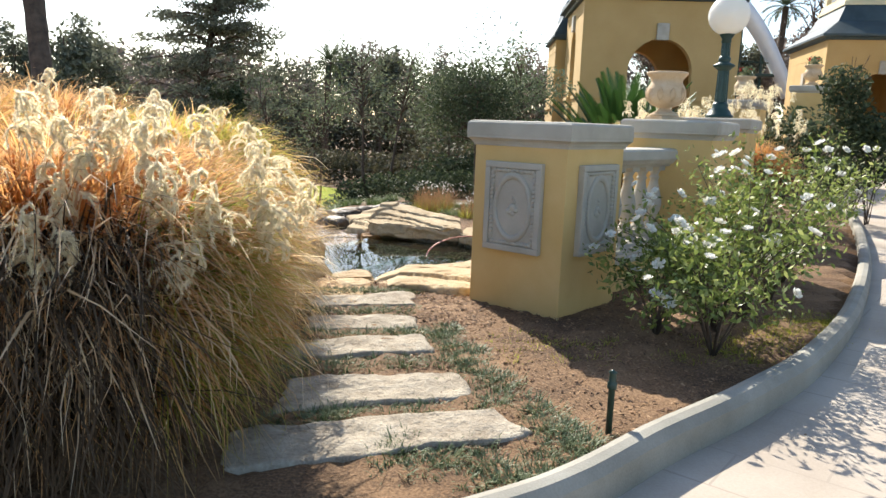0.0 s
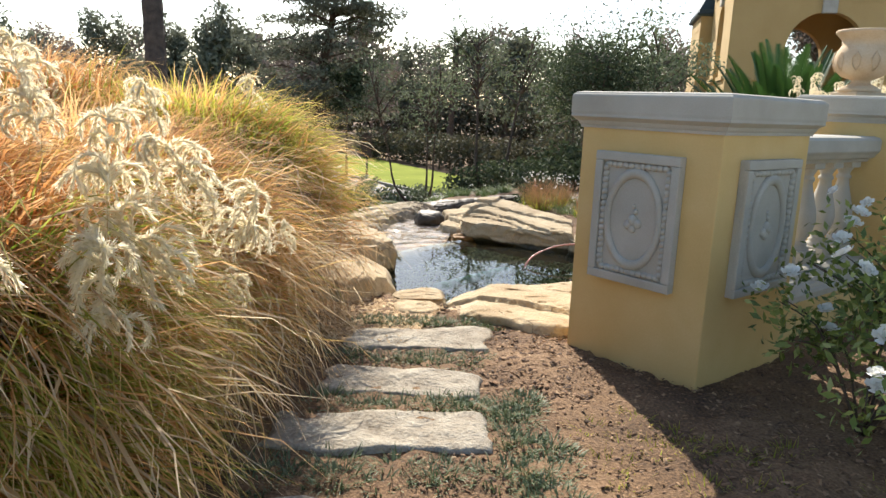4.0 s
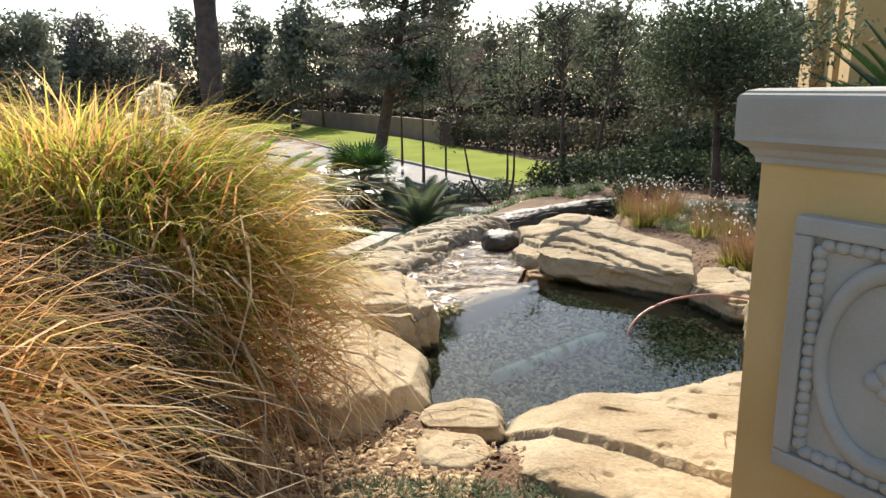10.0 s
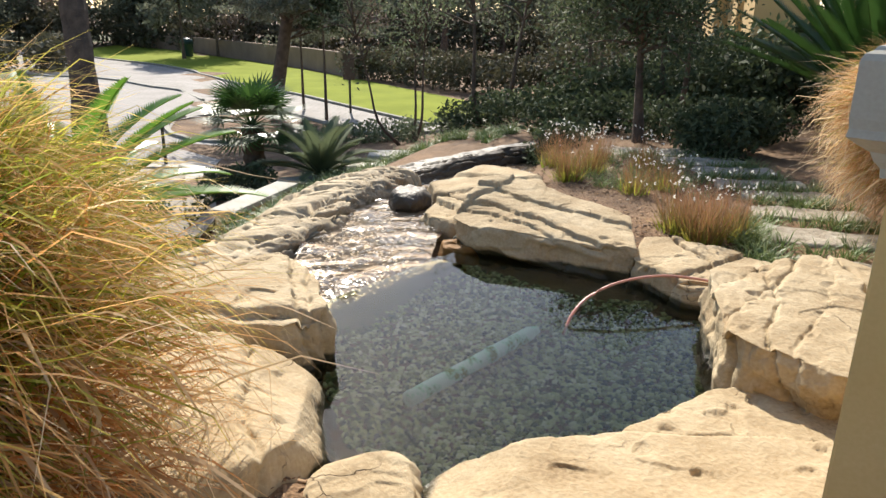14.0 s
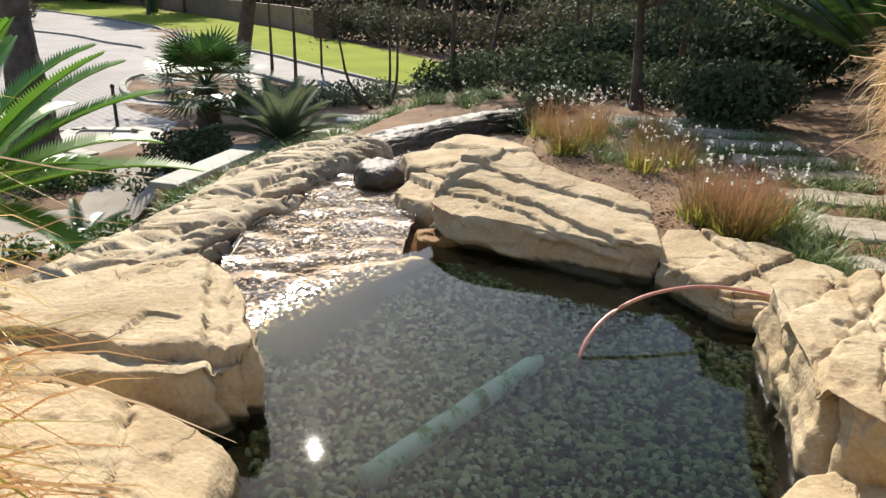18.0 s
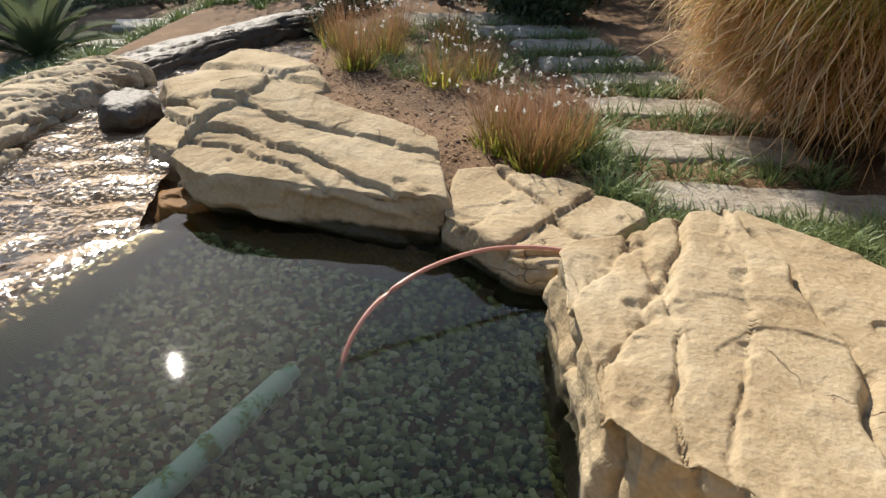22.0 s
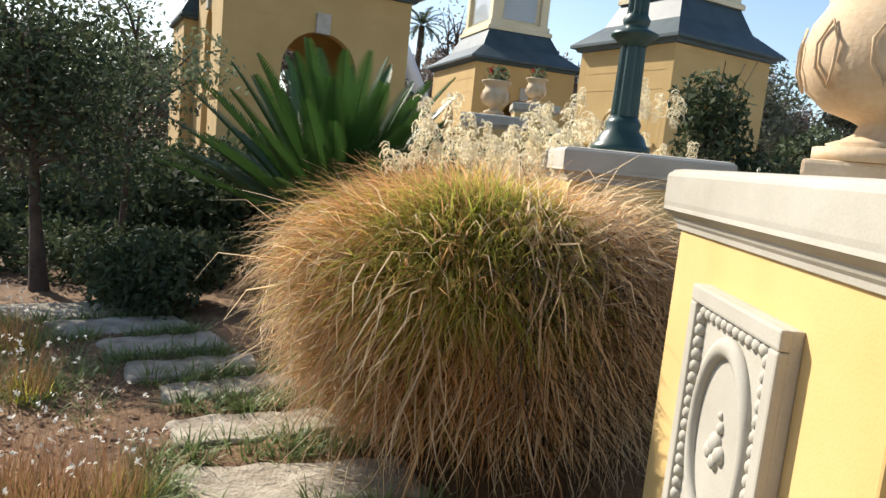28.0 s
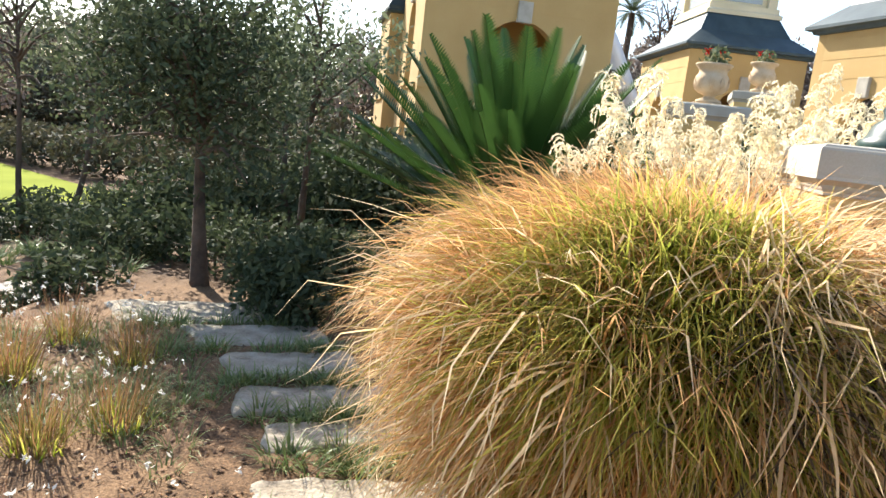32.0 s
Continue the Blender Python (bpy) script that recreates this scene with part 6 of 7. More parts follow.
def tall_palm(label, x, y, h, lean, r, rr, crown=True):
    z0 = land1(x, y) - 0.05
    ob = thing("tall_palm", label, "palm", "tall palms")
    pts = [(x + lean[0] * t, y + lean[1] * t, z0 + h * t) for t in np.linspace(0, 1, 30)]
    bm = bmesh.new()
    rings = []
    for i, p in enumerate(pts):
        rad = r * (1.55 - 0.75 * min(1, i / 7)) * (1 + 0.07 * (i % 2))
        rings.append([bm.verts.new((p[0] + rad * math.cos(k * math.pi / 6), p[1] + rad * math.sin(k * math.pi / 6), p[2])) for k in range(12)])
    for a, b in zip(rings, rings[1:]):
        for k in range(12):
            bm.faces.new((a[k], a[(k + 1) % 12], b[(k + 1) % 12], b[k]))
    bm.faces.new(rings[-1])
    part("trunk", bm, BARK, ob)
    if crown:
        for i in range(26):
            bm = bmesh.new()
            frond(bm, pts[-1], i * 2.399, 2.3, 1.2 - 1.7 * i / 26, 1.2, 30, 0.4, 0.02, rr)
            part("frond", bm, LEAFD, ob)
    return ob


tall_palm("tall palm with thick rough trunk on the lower terrace", -9.75, 15.15, 9.5, (-2.4, 2.8), 0.30, rr)
for x, y, h in ((23.5, 63.0, 11.0), (9.5, 66.0, 9.0), (5.0, 56.0, 7.0), (-14.6, 60.0, 8.5), (31.0, 60.0, 12.0), (-11.0, 66.0, 8.0)):
    tall_palm("distant palm against the sky", x, y, h, (0.3, 0), 0.3, rr)


for (x, y), top, s in (((6.1, 16.4), 2.25, 0.9), ((9.05, 20.0), 2.85, 0.95)):
    o = Vector((x, y, 0)) - QU * -0.5 - QV * 0.45
    pier("distant ochre stucco pier with an urn of red flowers", o - QU * 1.0, QU, QV, 1.0, 0.9, 0.0, top, ())
    urn(x, y, top + 0.01, "pale terracotta urn planted with red flowers", "garden urns", s, flowers=True)


# ---- shrubs ----
def shrub(label, places, r, count, size, material, rr, flat=0.8, category="shrub", group="shrubs"):
    ob = thing("shrub", label, category, group)
    bm = bmesh.new()
    for x, y, z in places:
        g = land1(x, y)
        for k in range(4):
            tube_bm([(x, y, g - 0.05), (x + rr.normal(0, r * 0.3), y + rr.normal(0, r * 0.3), g + z * 0.6), (x + rr.normal(0, r * 0.6), y + rr.normal(0, r * 0.6), g + z * 1.2)], 0.012, 4, 0.4, bm)
    part("branchwork", bm, BARK, ob)
    leaf_cluster("foliage", ob, material, [(x, y, land1(x, y) + z) for x, y, z in places], r, count, size, rr, flat)
    return ob


rr = np.random.default_rng(71)
shrub("glossy dark green shrub beside the path", [(1.1, 13.2, 0.3), (1.45, 13.5, 0.4), (1.2, 13.9, 0.4), (0.85, 13.6, 0.3)], 0.40, 4200, 0.05, LEAFD, rr)
shrub("dark evergreen hedge under the trees", [(x, 22 + rr.normal(0, 0.8), 0.8) for x in np.linspace(0.5, 8, 9)], 1.1, 5000, 0.12, LEAFD, rr)
shrub("dark evergreen hedge beyond the cycad", [(x, 18.5 + rr.normal(0, 0.5), 1.0) for x in np.linspace(2.0, 9, 10)], 1.2, 7000, 0.10, LEAFD, rr)
shrub("dark low shrubs under the olive tree", [(x, 15.6 + rr.normal(0, 0.45), 0.25) for x in np.linspace(-1.3, 2.0, 11)], 0.5, 6000, 0.05, LEAFD, rr)
# Added dark foliage stands in for the shaded soil round the trunk.
shrub("dark low shrubs added for shade beside the olive trunk", [(-0.9 + rr.normal(0, 0.35), 13.9 + rr.normal(0, 0.3), 0.14) for _ in range(7)] + [(0.9, 13.1, 0.2), (1.2, 12.9, 0.2)], 0.32, 3600, 0.04, LEAFD, rr)
shrub("low green shrubs along the road", [(x, 20.5 - x * 0.3 + rr.normal(0, 0.5), 0.25) for x in np.linspace(-9, -2, 14)], 0.5, 5000, 0.06, LEAF, rr)
shrub("low bushes along the lower path", [(-5.9 + rr.normal(0, 0.4), 13.9 + rr.normal(0, 0.4), 0.2) for _ in range(8)], 0.45, 2500, 0.05, LEAFD, rr)
shrub("low green plants round the palm foot", [(-8.9 + rr.normal(0, 0.45), 14.5 + rr.normal(0, 0.4), 0.12) for _ in range(9)], 0.3, 1500, 0.05, CYCADM, rr)
shrub("brown woodland undergrowth under the trees", [(x, 33.5 - 0.75 * x + rr.normal(0, 0.8), 1.0) for x in np.linspace(-16, 4, 30)], 1.3, 11000, 0.14, WOODS, rr)
shrub("dark evergreen undergrowth beyond the path", [(x, 19.4 + rr.normal(0, 0.5), 0.5) for x in np.linspace(-1.2, 3.2, 9)], 0.8, 6000, 0.08, LEAFD, rr)
# This dark foliage is added to take the place of deep tree shade.
shrub("low dark shrubs added for shade under the slender trees", [(x, 18.6 + rr.normal(0, 0.4), 0.35) for x in np.linspace(-3.4, -1.0, 6)], 0.5, 3000, 0.06, LEAFD, rr)
shrub("brown winter hedge across the drive", [(x, 44 + 0.1 * x + rr.normal(0, 1.5), 1.0) for x in np.linspace(-62, -34, 22)], 1.6, 9000, 0.22, WOODS, rr)
shrub("brown winter thicket behind the lawn", [(x, 68 + rr.normal(0, 2.0), 1.9) for x in np.linspace(-115, 6, 64)], 3.0, 30000, 0.30, WOODS, rr)
shrub("low green plants below the boulder", [(-4.9 + rr.normal(0, 0.6), 10.2 + rr.normal(0, 0.4), 0.08) for _ in range(16)], 0.22, 2600, 0.035, CYCADM, rr)
shrub("small-leaved camellia bush beyond the pier", [(6.3, 11.8, 0.8), (6.65, 12.0, 1.4), (6.5, 12.2, 1.9), (6.45, 12.3, 2.3), (7.0, 12.0, 1.0), (6.9, 11.9, 1.6)], 0.45, 5000, 0.05, LEAFD, rr)
shrub("rounded small-leaved camellia bush beside the drive", [(8.1, 12.6, 1.0), (8.45, 12.5, 1.5), (8.4, 12.5, 2.0), (8.9, 12.3, 1.2), (8.75, 12.2, 1.75)], 0.45, 4200, 0.05, LEAFD, rr)


def rose_bush(label, places, rr):
    ob = thing("rose_bush", label, "rose bush", "rose bushes")
    bm, tips = bmesh.new(), []
    for x, y, z, s in places:
        g = land1(x, y)
        for k in range(16):
            a = rr.uniform(0, 2 * math.pi)
            r = s * rr.uniform(0.4, 1.0)
            e = Vector((x + r * math.cos(a), y + r * math.sin(a), g + z * rr.uniform(0.5, 1.1)))
            m = Vector((x, y, g)).lerp(e, 0.5) + Vector((0, 0, 0.15))
            tube_bm(curve_pts([(x, y, g - 0.03), tuple(m), tuple(e)], 6), 0.008, 4, 0.35, bm)
            tips += [tuple(e), tuple(m.lerp(e, 0.6)), tuple(m.lerp(e, 0.3))]
    part("cane_cluster", bm, BARK, ob, smooth=True)
    leaf_cluster("foliage", ob, ROSEM, tips, 0.19, 8800, 0.026, rr, 0.9)
    for i in range(84):
        c = Vector(tips[3 * rr.integers(0, len(tips) // 3)]) + Vector((rr.normal(0, 0.08), -0.06 + rr.normal(0, 0.06), rr.uniform(0.04, 0.2)))
        b = bmesh.new()
        face = Vector((rr.normal(0, 0.5), rr.normal(-0.4, 0.4), 1)).to_track_quat("Z", "Y").to_matrix()
        big = rr.uniform(0.45, 0.85)
        for lay in range(4):
            for k in range(5):
                a = 2 * math.pi * (k + lay * 0.5 + rr.normal(0, 0.08)) / 5
                rad, ln, el = 0.004 + 0.004 * lay, 0.026 + 0.009 * lay, 1.25 - 0.36 * lay
                o, t = Vector((math.cos(a), math.sin(a), 0)), Vector((-math.sin(a), math.cos(a), 0)) * (0.016 + 0.003 * lay)
                p = o * rad
                q = p + (o * math.cos(el) + Vector((0, 0, math.sin(el)))) * ln * 0.6
                e = q + (o * math.cos(el + 0.6) + Vector((0, 0, math.sin(el + 0.6)))) * ln * 0.4
                lo = [b.verts.new(c + face @ (v * big)) for v in (p - t * 0.4, p + t * 0.4, q + t, e + t * 0.6, e - t * 0.6, q - t)]
                b.faces.new((lo[0], lo[1], lo[2], lo[5]))
                b.faces.new((lo[5], lo[2], lo[3], lo[4]))
        part("rose", b, PETAL, ob, "white rose bloom", smooth=True)
    return ob


rose_bush("white-flowering rose bush beside the kerb", [(1.78, 4.4, 0.66, 0.62), (2.05, 3.92, 0.72, 0.62), (2.25, 4.6, 0.95, 0.8), (2.6, 5.05, 1.15, 0.85), (3.1, 5.8, 1.3, 0.85), (3.55, 6.7, 1.35, 0.85)], rr)


# ---- lower terrace: road, lawn, path, walls ----
ROAD = [(-9.6, 18.6), (-11.1, 22.5), (-12.6, 22.2), (-13.9, 23.3), (-15.0, 25.2), (-14.9, 27.0), (-13.2, 28.8), (-9.0, 26.0), (-5.0, 23.2), (0.0, 21.5), (0.0, 23.5), (-4.5, 25.5), (-8.0, 28.5), (-12.0, 31.9), (-14.9, 34.4), (-20.6, 38.5), (-25.3, 42.6), (-32.0, 47.5), (-42.3, 53.0), (-50.0, 59.0), (-58.0, 57.0), (-45.0, 45.5), (-33.0, 38.2), (-27.0, 30.0), (-20.0, 22.0), (-14.0, 15.5), (-11.6, 18.1)]
sheet("road", ROAD, ROADM, "grey block-paved drive curving away", "road", 0.02, 1.5)
LAWNP = [(-0.5, 23.9), (-4.4, 25.8), (-7.9, 28.8), (-11.9, 32.2), (-14.8, 34.7), (-20.5, 38.8), (-25.2, 42.9), (-31.9, 47.8), (-42.2, 53.3), (-50.0, 59.4), (-52.0, 69.0), (-40.0, 63.5), (-30.0, 56.0), (-21.5, 49.0), (-14.0, 42.0), (-8.0, 36.0), (-3.0, 31.0), (2.0, 27.0)]
sheet("verge", [(-95.0, 18.0), (-22.0, 20.0), (-27.5, 29.6), (-33.5, 37.8), (-45.5, 45.1), (-58.5, 56.6), (-56.0, 85.0), (-95.0, 85.0)], VERGE, "rough winter grass beside the drive", "grass", 0.03, 3.0)
sheet("lawn", LAWNP, LAWN, "bright green mown lawn beyond the drive", "lawn", 0.05, 1.5)
KS = [(0.0, -0.2), (0.0, 0.11), (-0.15, 0.11), (-0.16, -0.2)]
sweep("road_kerb", [(0.0, 23.6), (-4.5, 25.6), (-8.0, 28.6), (-12.0, 32.0), (-14.9, 34.5), (-20.6, 38.6), (-25.3, 42.7), (-32.0, 47.6), (-42.3, 53.1), (-50.0, 59.1)], KS, KERB, "grey kerb between drive and lawn", "kerb")
sweep("road_kerb", [(0.0, 21.4), (-5.0, 23.1), (-9.0, 25.9), (-13.2, 28.7), (-14.9, 27.0), (-15.0, 25.2), (-13.9, 23.3), (-12.6, 22.2), (-11.1, 22.5)], KS, KERB, "grey kerb round the planted island", "kerb")
sweep("road_kerb", [(-45.0, 45.4), (-33.0, 38.2), (-29.7, 37.9), (-26.4, 36.8), (-22.9, 34.7), (-20.3, 33.5), (-17.7, 31.2)], KS, KERB, "grey kerb dividing the two drives", "kerb")
WALK = [(-5.3, 12.2), (-7.3, 15.2), (-9.6, 18.55), (-11.5, 18.2), (-10.4, 16.4), (-9.4, 15.9), (-8.2, 14.4), (-7.7, 13.5), (-8.6, 12.8), (-7.4, 11.6), (-6.0, 11.4)]
WALKM = mat("grey_flag_walk", [(0.3, (0.22, 0.19, 0.15)), (0.7, (0.34, 0.30, 0.24))], 1.5, rough=0.9, bump=0.3, fine=40)
sheet("pavement", WALK, WALKM, "pale stone walk on the lower terrace", "paving", 0.03, 0.8)


EDGE_R, EDGE_L = [(-5.3, 12.15), (-7.3, 15.15), (-9.6, 18.6)], [(-9.6, 16.1), (-10.45, 16.5), (-11.5, 18.1), (-9.7, 18.75)]
for line, inn in ((EDGE_R, 0.5), (EDGE_L, -0.3)):
    bord = thing("walk_border", "pale stone border slabs along the lower walk", "paving", kind="structure")
    pts = curve_pts(line, 12)
    for a, b in zip(pts, pts[1:]):
        L = math.hypot(*(b - a))
        m = (a + b) / 2
        yaw = math.degrees(math.atan2(*(b - a)[::-1]))
        nrm = np.array([-(b - a)[1], (b - a)[0]]) / L * inn * 0.7
        z = land1(*(m + nrm))
        dip = math.degrees(math.atan2(land1(*(b + nrm)) - land1(*(a + nrm)), L))
        s = part("slab", box_bm(L - 0.01, abs(inn), 0.06, 0.008, (0, inn / 2, 0)), CAST, bord)
        s.matrix_local = pose(m[0], m[1], z + 0.045, 0, -dip, yaw)


def low_wall(pts, h, label):
    ob = thing("low_wall", label, "wall", "low terrace walls", kind="structure")
    for (x0, y0), (x1, y1) in zip(pts, pts[1:]):
        L = math.hypot(x1 - x0, y1 - y0)
        a = math.degrees(math.atan2(y1 - y0, x1 - x0))
        z = min(land1(x0, y0), land1(x1, y1))
        t = max(land1(x0, y0), land1(x1, y1))
        w = part("wall", box_bm(L, 0.26, h + (t - z) + 0.3, 0.01, (L / 2, 0, (h + t - z - 0.3) / 2)), STUCCO, ob)
        w.matrix_local = pose(x0, y0, z, 0, 0, a)
        c = part("coping", box_bm(L + 0.06, 0.36, 0.07, 0.015, (L / 2, 0, h + (t - z) + 0.035)), CAST, ob, "pale cast-stone coping")
        c.matrix_local = pose(x0, y0, z, 0, 0, a)


low_wall([(-0.8, 25.0), (2.4, 25.0)], 0.5, "low ochre wall under the trees")
low_wall([(-4.78, 11.5), (-4.72, 13.1)], 0.12, "low ochre wall with pale stone coping")


def slab(x, y, sx, sy, rot, label="pale flat stone slab among shrubs", h=0.08, up=0.10):
    ob = part("stone_slab", box_bm(sx, sy, h, 0.03, (0, 0, 0), 2), CAST)
    ob.matrix_world = pose(x, y, land1(x, y) + up, 0, 0, rot)
    part("support", box_bm(sx * 0.8, sy * 0.8, up + 0.2, 0.01, (0, 0, -(up + 0.2) / 2 - h / 2 + 0.02)), STUCCO, ob)
    tagged(ob, label, "stone slab", "pale stone slabs")


for x, y, sx, sy, rot in ((-5.0, 14.15, 0.8, 0.6, 35), (-4.3, 15.0, 0.7, 0.5, 40), (-4.35, 16.7, 0.85, 0.6, 15), (-3.2, 19.4, 0.9, 0.6, 15)):
    slab(x, y, sx, sy, rot)


def bollard(x, y, h=0.85):
    ob = thing("bollard", "slim dark iron bollard on the walk", "bollard", at=(x, y, land1(x, y)))
    part("post", lathe_bm([(0.055, -0.05), (0.055, 0.03), (0.04, 0.04), (0.036, h - 0.1), (0.048, h - 0.09), (0.048, h - 0.05), (0.03, h - 0.02), (0.0, h)], 14), BLACK, ob, smooth=True)


bollard(-10.73, 18.6, 1.0)


def litter_bin(x, y, label="dark green litter bin on the lawn"):
    ob = thing("litter_bin", label, "litter bin", "litter bins", at=(x, y, land1(x, y)))
    part("body", lathe_bm([(0.42, 0), (0.45, 0.05), (0.5, 1.0), (0.55, 1.05), (0.5, 1.1)], 18), GREENMETAL, ob, smooth=True)
    part("lid", lathe_bm([(0.56, 1.1), (0.5, 1.3), (0.25, 1.45), (0.0, 1.5)], 18), GREENMETAL, ob, smooth=True)


litter_bin(-36.0, 57.5)


def sign_post(x, y):
    ob = thing("sign_post", "small dark notice board on a post by the drive", "sign", at=(x, y, land1(x, y)))
    part("post", lathe_bm([(0.045, -0.1), (0.045, 2.3), (0.0, 2.32)], 10), BLACK, ob, smooth=True)
    part("board", box_bm(0.46, 0.05, 0.95, 0.01, (0, -0.06, 1.75)), BARK, ob, "dark brown board")


sign_post(-10.4, 29.7)


FENCE = mat("brown_render", [(0.3, (0.20, 0.135, 0.09)), (0.7, (0.30, 0.21, 0.145))], 0.8, rough=0.9)


def fence_wall():
    ob = thing("boundary_wall", "brown rendered boundary wall beyond the lawn", "wall", kind="structure")
    for (x0, y0), (x1, y1) in (((-54.0, 71.0), (-40.0, 64.5)), ((-40.0, 64.5), (-21.5, 50.0)), ((-21.5, 50.0), (-15.5, 44.0))):
        L = math.hypot(x1 - x0, y1 - y0)
        w = part("wall", box_bm(L, 0.3, 2.4, 0.02, (L / 2, 0, 0.1)), FENCE, ob)
        w.matrix_local = pose(x0, y0, -2.0, 0, 0, math.degrees(math.atan2(y1 - y0, x1 - x0)))


fence_wall()


# ---- buildings ----
def arch_wall(w, h, t, arches, z0=0.0):
    """A wall in its own x-z plane with round-headed openings: (centre, half-width, spring height)."""
    bm = bmesh.new()
    pts = [(-w / 2, z0)]
    for c, r, s in sorted(arches):
        pts += [(c - r, z0), (c - r, z0 + s)] + [(c - r * math.cos(a), z0 + s + r * math.sin(a)) for a in np.linspace(0.16, math.pi - 0.16, 14)] + [(c + r, z0 + s), (c + r, z0)]
    pts += [(w / 2, z0), (w / 2, z0 + h), (-w / 2, z0 + h)]
    f = bm.faces.new([bm.verts.new((x, -t / 2, z)) for x, z in pts])
    r = bmesh.ops.extrude_face_region(bm, geom=[f])
    bmesh.ops.translate(bm, verts=[e for e in r["geom"] if isinstance(e, bmesh.types.BMVert)], vec=(0, t, 0))
    bmesh.ops.triangulate(bm, faces=[f for f in bm.faces if len(f.verts) > 4])
    bmesh.ops.recalc_face_normals(bm, faces=bm.faces)
    return bm


def gatehouse(label, corner, yaw, w, d, base, eave, arches_u, arches_v, roof=2.2, lantern=True, wallmat=None, o=0.4):
    """A square ochre tower with arched openings, a hipped slate roof and a glazed lantern. corner: its near corner; u runs along yaw, v to its left."""
    ob = thing("gatehouse", label, "building", "gatehouses")
    u = Vector((math.cos(radians(yaw)), math.sin(radians(yaw)), 0))
    v = Vector((-u.y, u.x, 0))
    c = Vector(corner) + u * w / 2 + v * d / 2
    ob.matrix_world = pose(c.x, c.y, base, 0, 0, yaw)
    h, t = eave - base, 0.45
    for k, (length, off, arches) in enumerate(((w, d / 2, arches_u), (d - 2 * t, w / 2, arches_v), (w, d / 2, arches_u), (d - 2 * t, w / 2, arches_v))):
        p = part("wall", arch_wall(length, h, t, arches), wallmat or WALLP, ob)
        place = pose(0, 0, 0, 0, 0, 90 * k) @ Matrix.Translation((0, -off + t / 2, 0))
        p.matrix_local = place
        bm = bmesh.new()
        spans, x0 = [], -length / 2 + 0.02
        for cc, r, s in sorted(arches):
            spans.append((x0, cc - r - 0.02)), spans.append((cc + r + 0.02, None))
            x0 = cc + r + 0.02
        spans = [(a, b) for a, b in spans if b is not None] + [(x0, length / 2 - 0.02)]
        for a, b in spans:
            if b - a > 0.1:
                box_bm(b - a, 0.12, 0.16, 0.0, ((a + b) / 2, -t / 2 - 0.03, h * 0.36), 1, bm)
        for z in np.arange(h * 0.36 + 0.75, h - 0.2, 0.75):
            box_bm(length - 0.02, 0.03, 0.04, 0.0, (0, -t / 2 + 0.003, z), 1, bm) if not any(z < s + r for _, r, s in arches) else None
        band = part("band", bm, wallmat or WALLP, ob)
        band.matrix_local = place
        for cc, r, s in arches:
            ks = part("keystone", box_bm(0.55, 0.2, 0.75, 0.04, (cc, -t / 2 - 0.02, s + r + 0.3)), CAST, ob, "pale carved keystone")
            ks.matrix_local = place
    part("floor", box_bm(w - 0.9, d - 0.9, 0.1, 0, (0, 0, 0.0)), PAVE, ob)
    part("ceiling", box_bm(w - 0.9, d - 0.9, 0.2, 0, (0, 0, h - 0.15)), WALLP, ob)
    part("eave", moulding_bm(w / 2, d / 2, [(0.02, h), (0.15, h + 0.02), (0.2, h + 0.12), (o, h + 0.18), (o, h + 0.3)]), ROOF, ob)
    bm = bmesh.new()
    k = 0.42 if lantern else 0.05
    rows = [(w / 2 + o, d / 2 + o, h + 0.3), (w / 2 * 0.78, d / 2 * 0.78, h + 0.3 + roof * 0.45), (w / 2 * 0.62, d / 2 * 0.62, h + 0.3 + roof)]
    rings = [square_ring(bm, a, b, z) for a, b, z in rows]
    for a, b in zip(rings, rings[1:]):
        for i in range(4):
            bm.faces.new((a[i], a[(i + 1) % 4], b[(i + 1) % 4], b[i]))
    bm.faces.new(rings[-1])
    part("roof", bm, ROOF, ob, "dark hipped slate roof")
    if lantern:
        lw, ld, z0, lh = w * 0.58, d * 0.58, h + 0.3 + roof, 3.6
        part("lantern_base", moulding_bm(lw / 2, ld / 2, [(0.25, z0 - 0.05), (0.25, z0 + 0.15), (0.1, z0 + 0.25), (0.1, z0 + 0.5), (0.0, z0 + 0.5)]), CREAM, ob)
        for kx in (-1, 1):
            for ky in (-1, 1):
                part("lantern_post", box_bm(0.5, 0.5, lh, 0.03, (kx * (lw / 2 - 0.25), ky * (ld / 2 - 0.25), z0 + 0.5 + lh / 2)), CREAM, ob)
        for k in range(4):
            length, off = (lw, ld / 2) if k % 2 == 0 else (ld, lw / 2)
            win = part("window_frame", box_bm(length - 1.0, 0.12, lh, 0.02, (0, 0, 0)), CREAM, ob)
            win.matrix_local = pose(0, 0, z0 + 0.5 + lh / 2, 0, 0, 90 * k) @ Matrix.Translation((0, -off + 0.3, 0))
            pane = part("pane", box_bm((length - 1.0) * 0.8, 0.03, lh * 0.88, 0, (0, -0.075, 0)), PANE, win)
        part("lantern_roof", moulding_bm(lw / 2, ld / 2, [(0.3, z0 + 0.5 + lh), (0.3, z0 + 0.7 + lh), (-lw / 2 + 0.1, z0 + 2.4 + lh)]), ROOF, ob)
    return ob


gatehouse("ochre gatehouse with arched recess and dark hipped roof", (4.05, 33.0, 0), 2.0, 7.1, 6.0, 0.6, 7.3, ((0.05, 1.45, 3.6),), ((0.0, 0.8, 4.9),), 2.6)
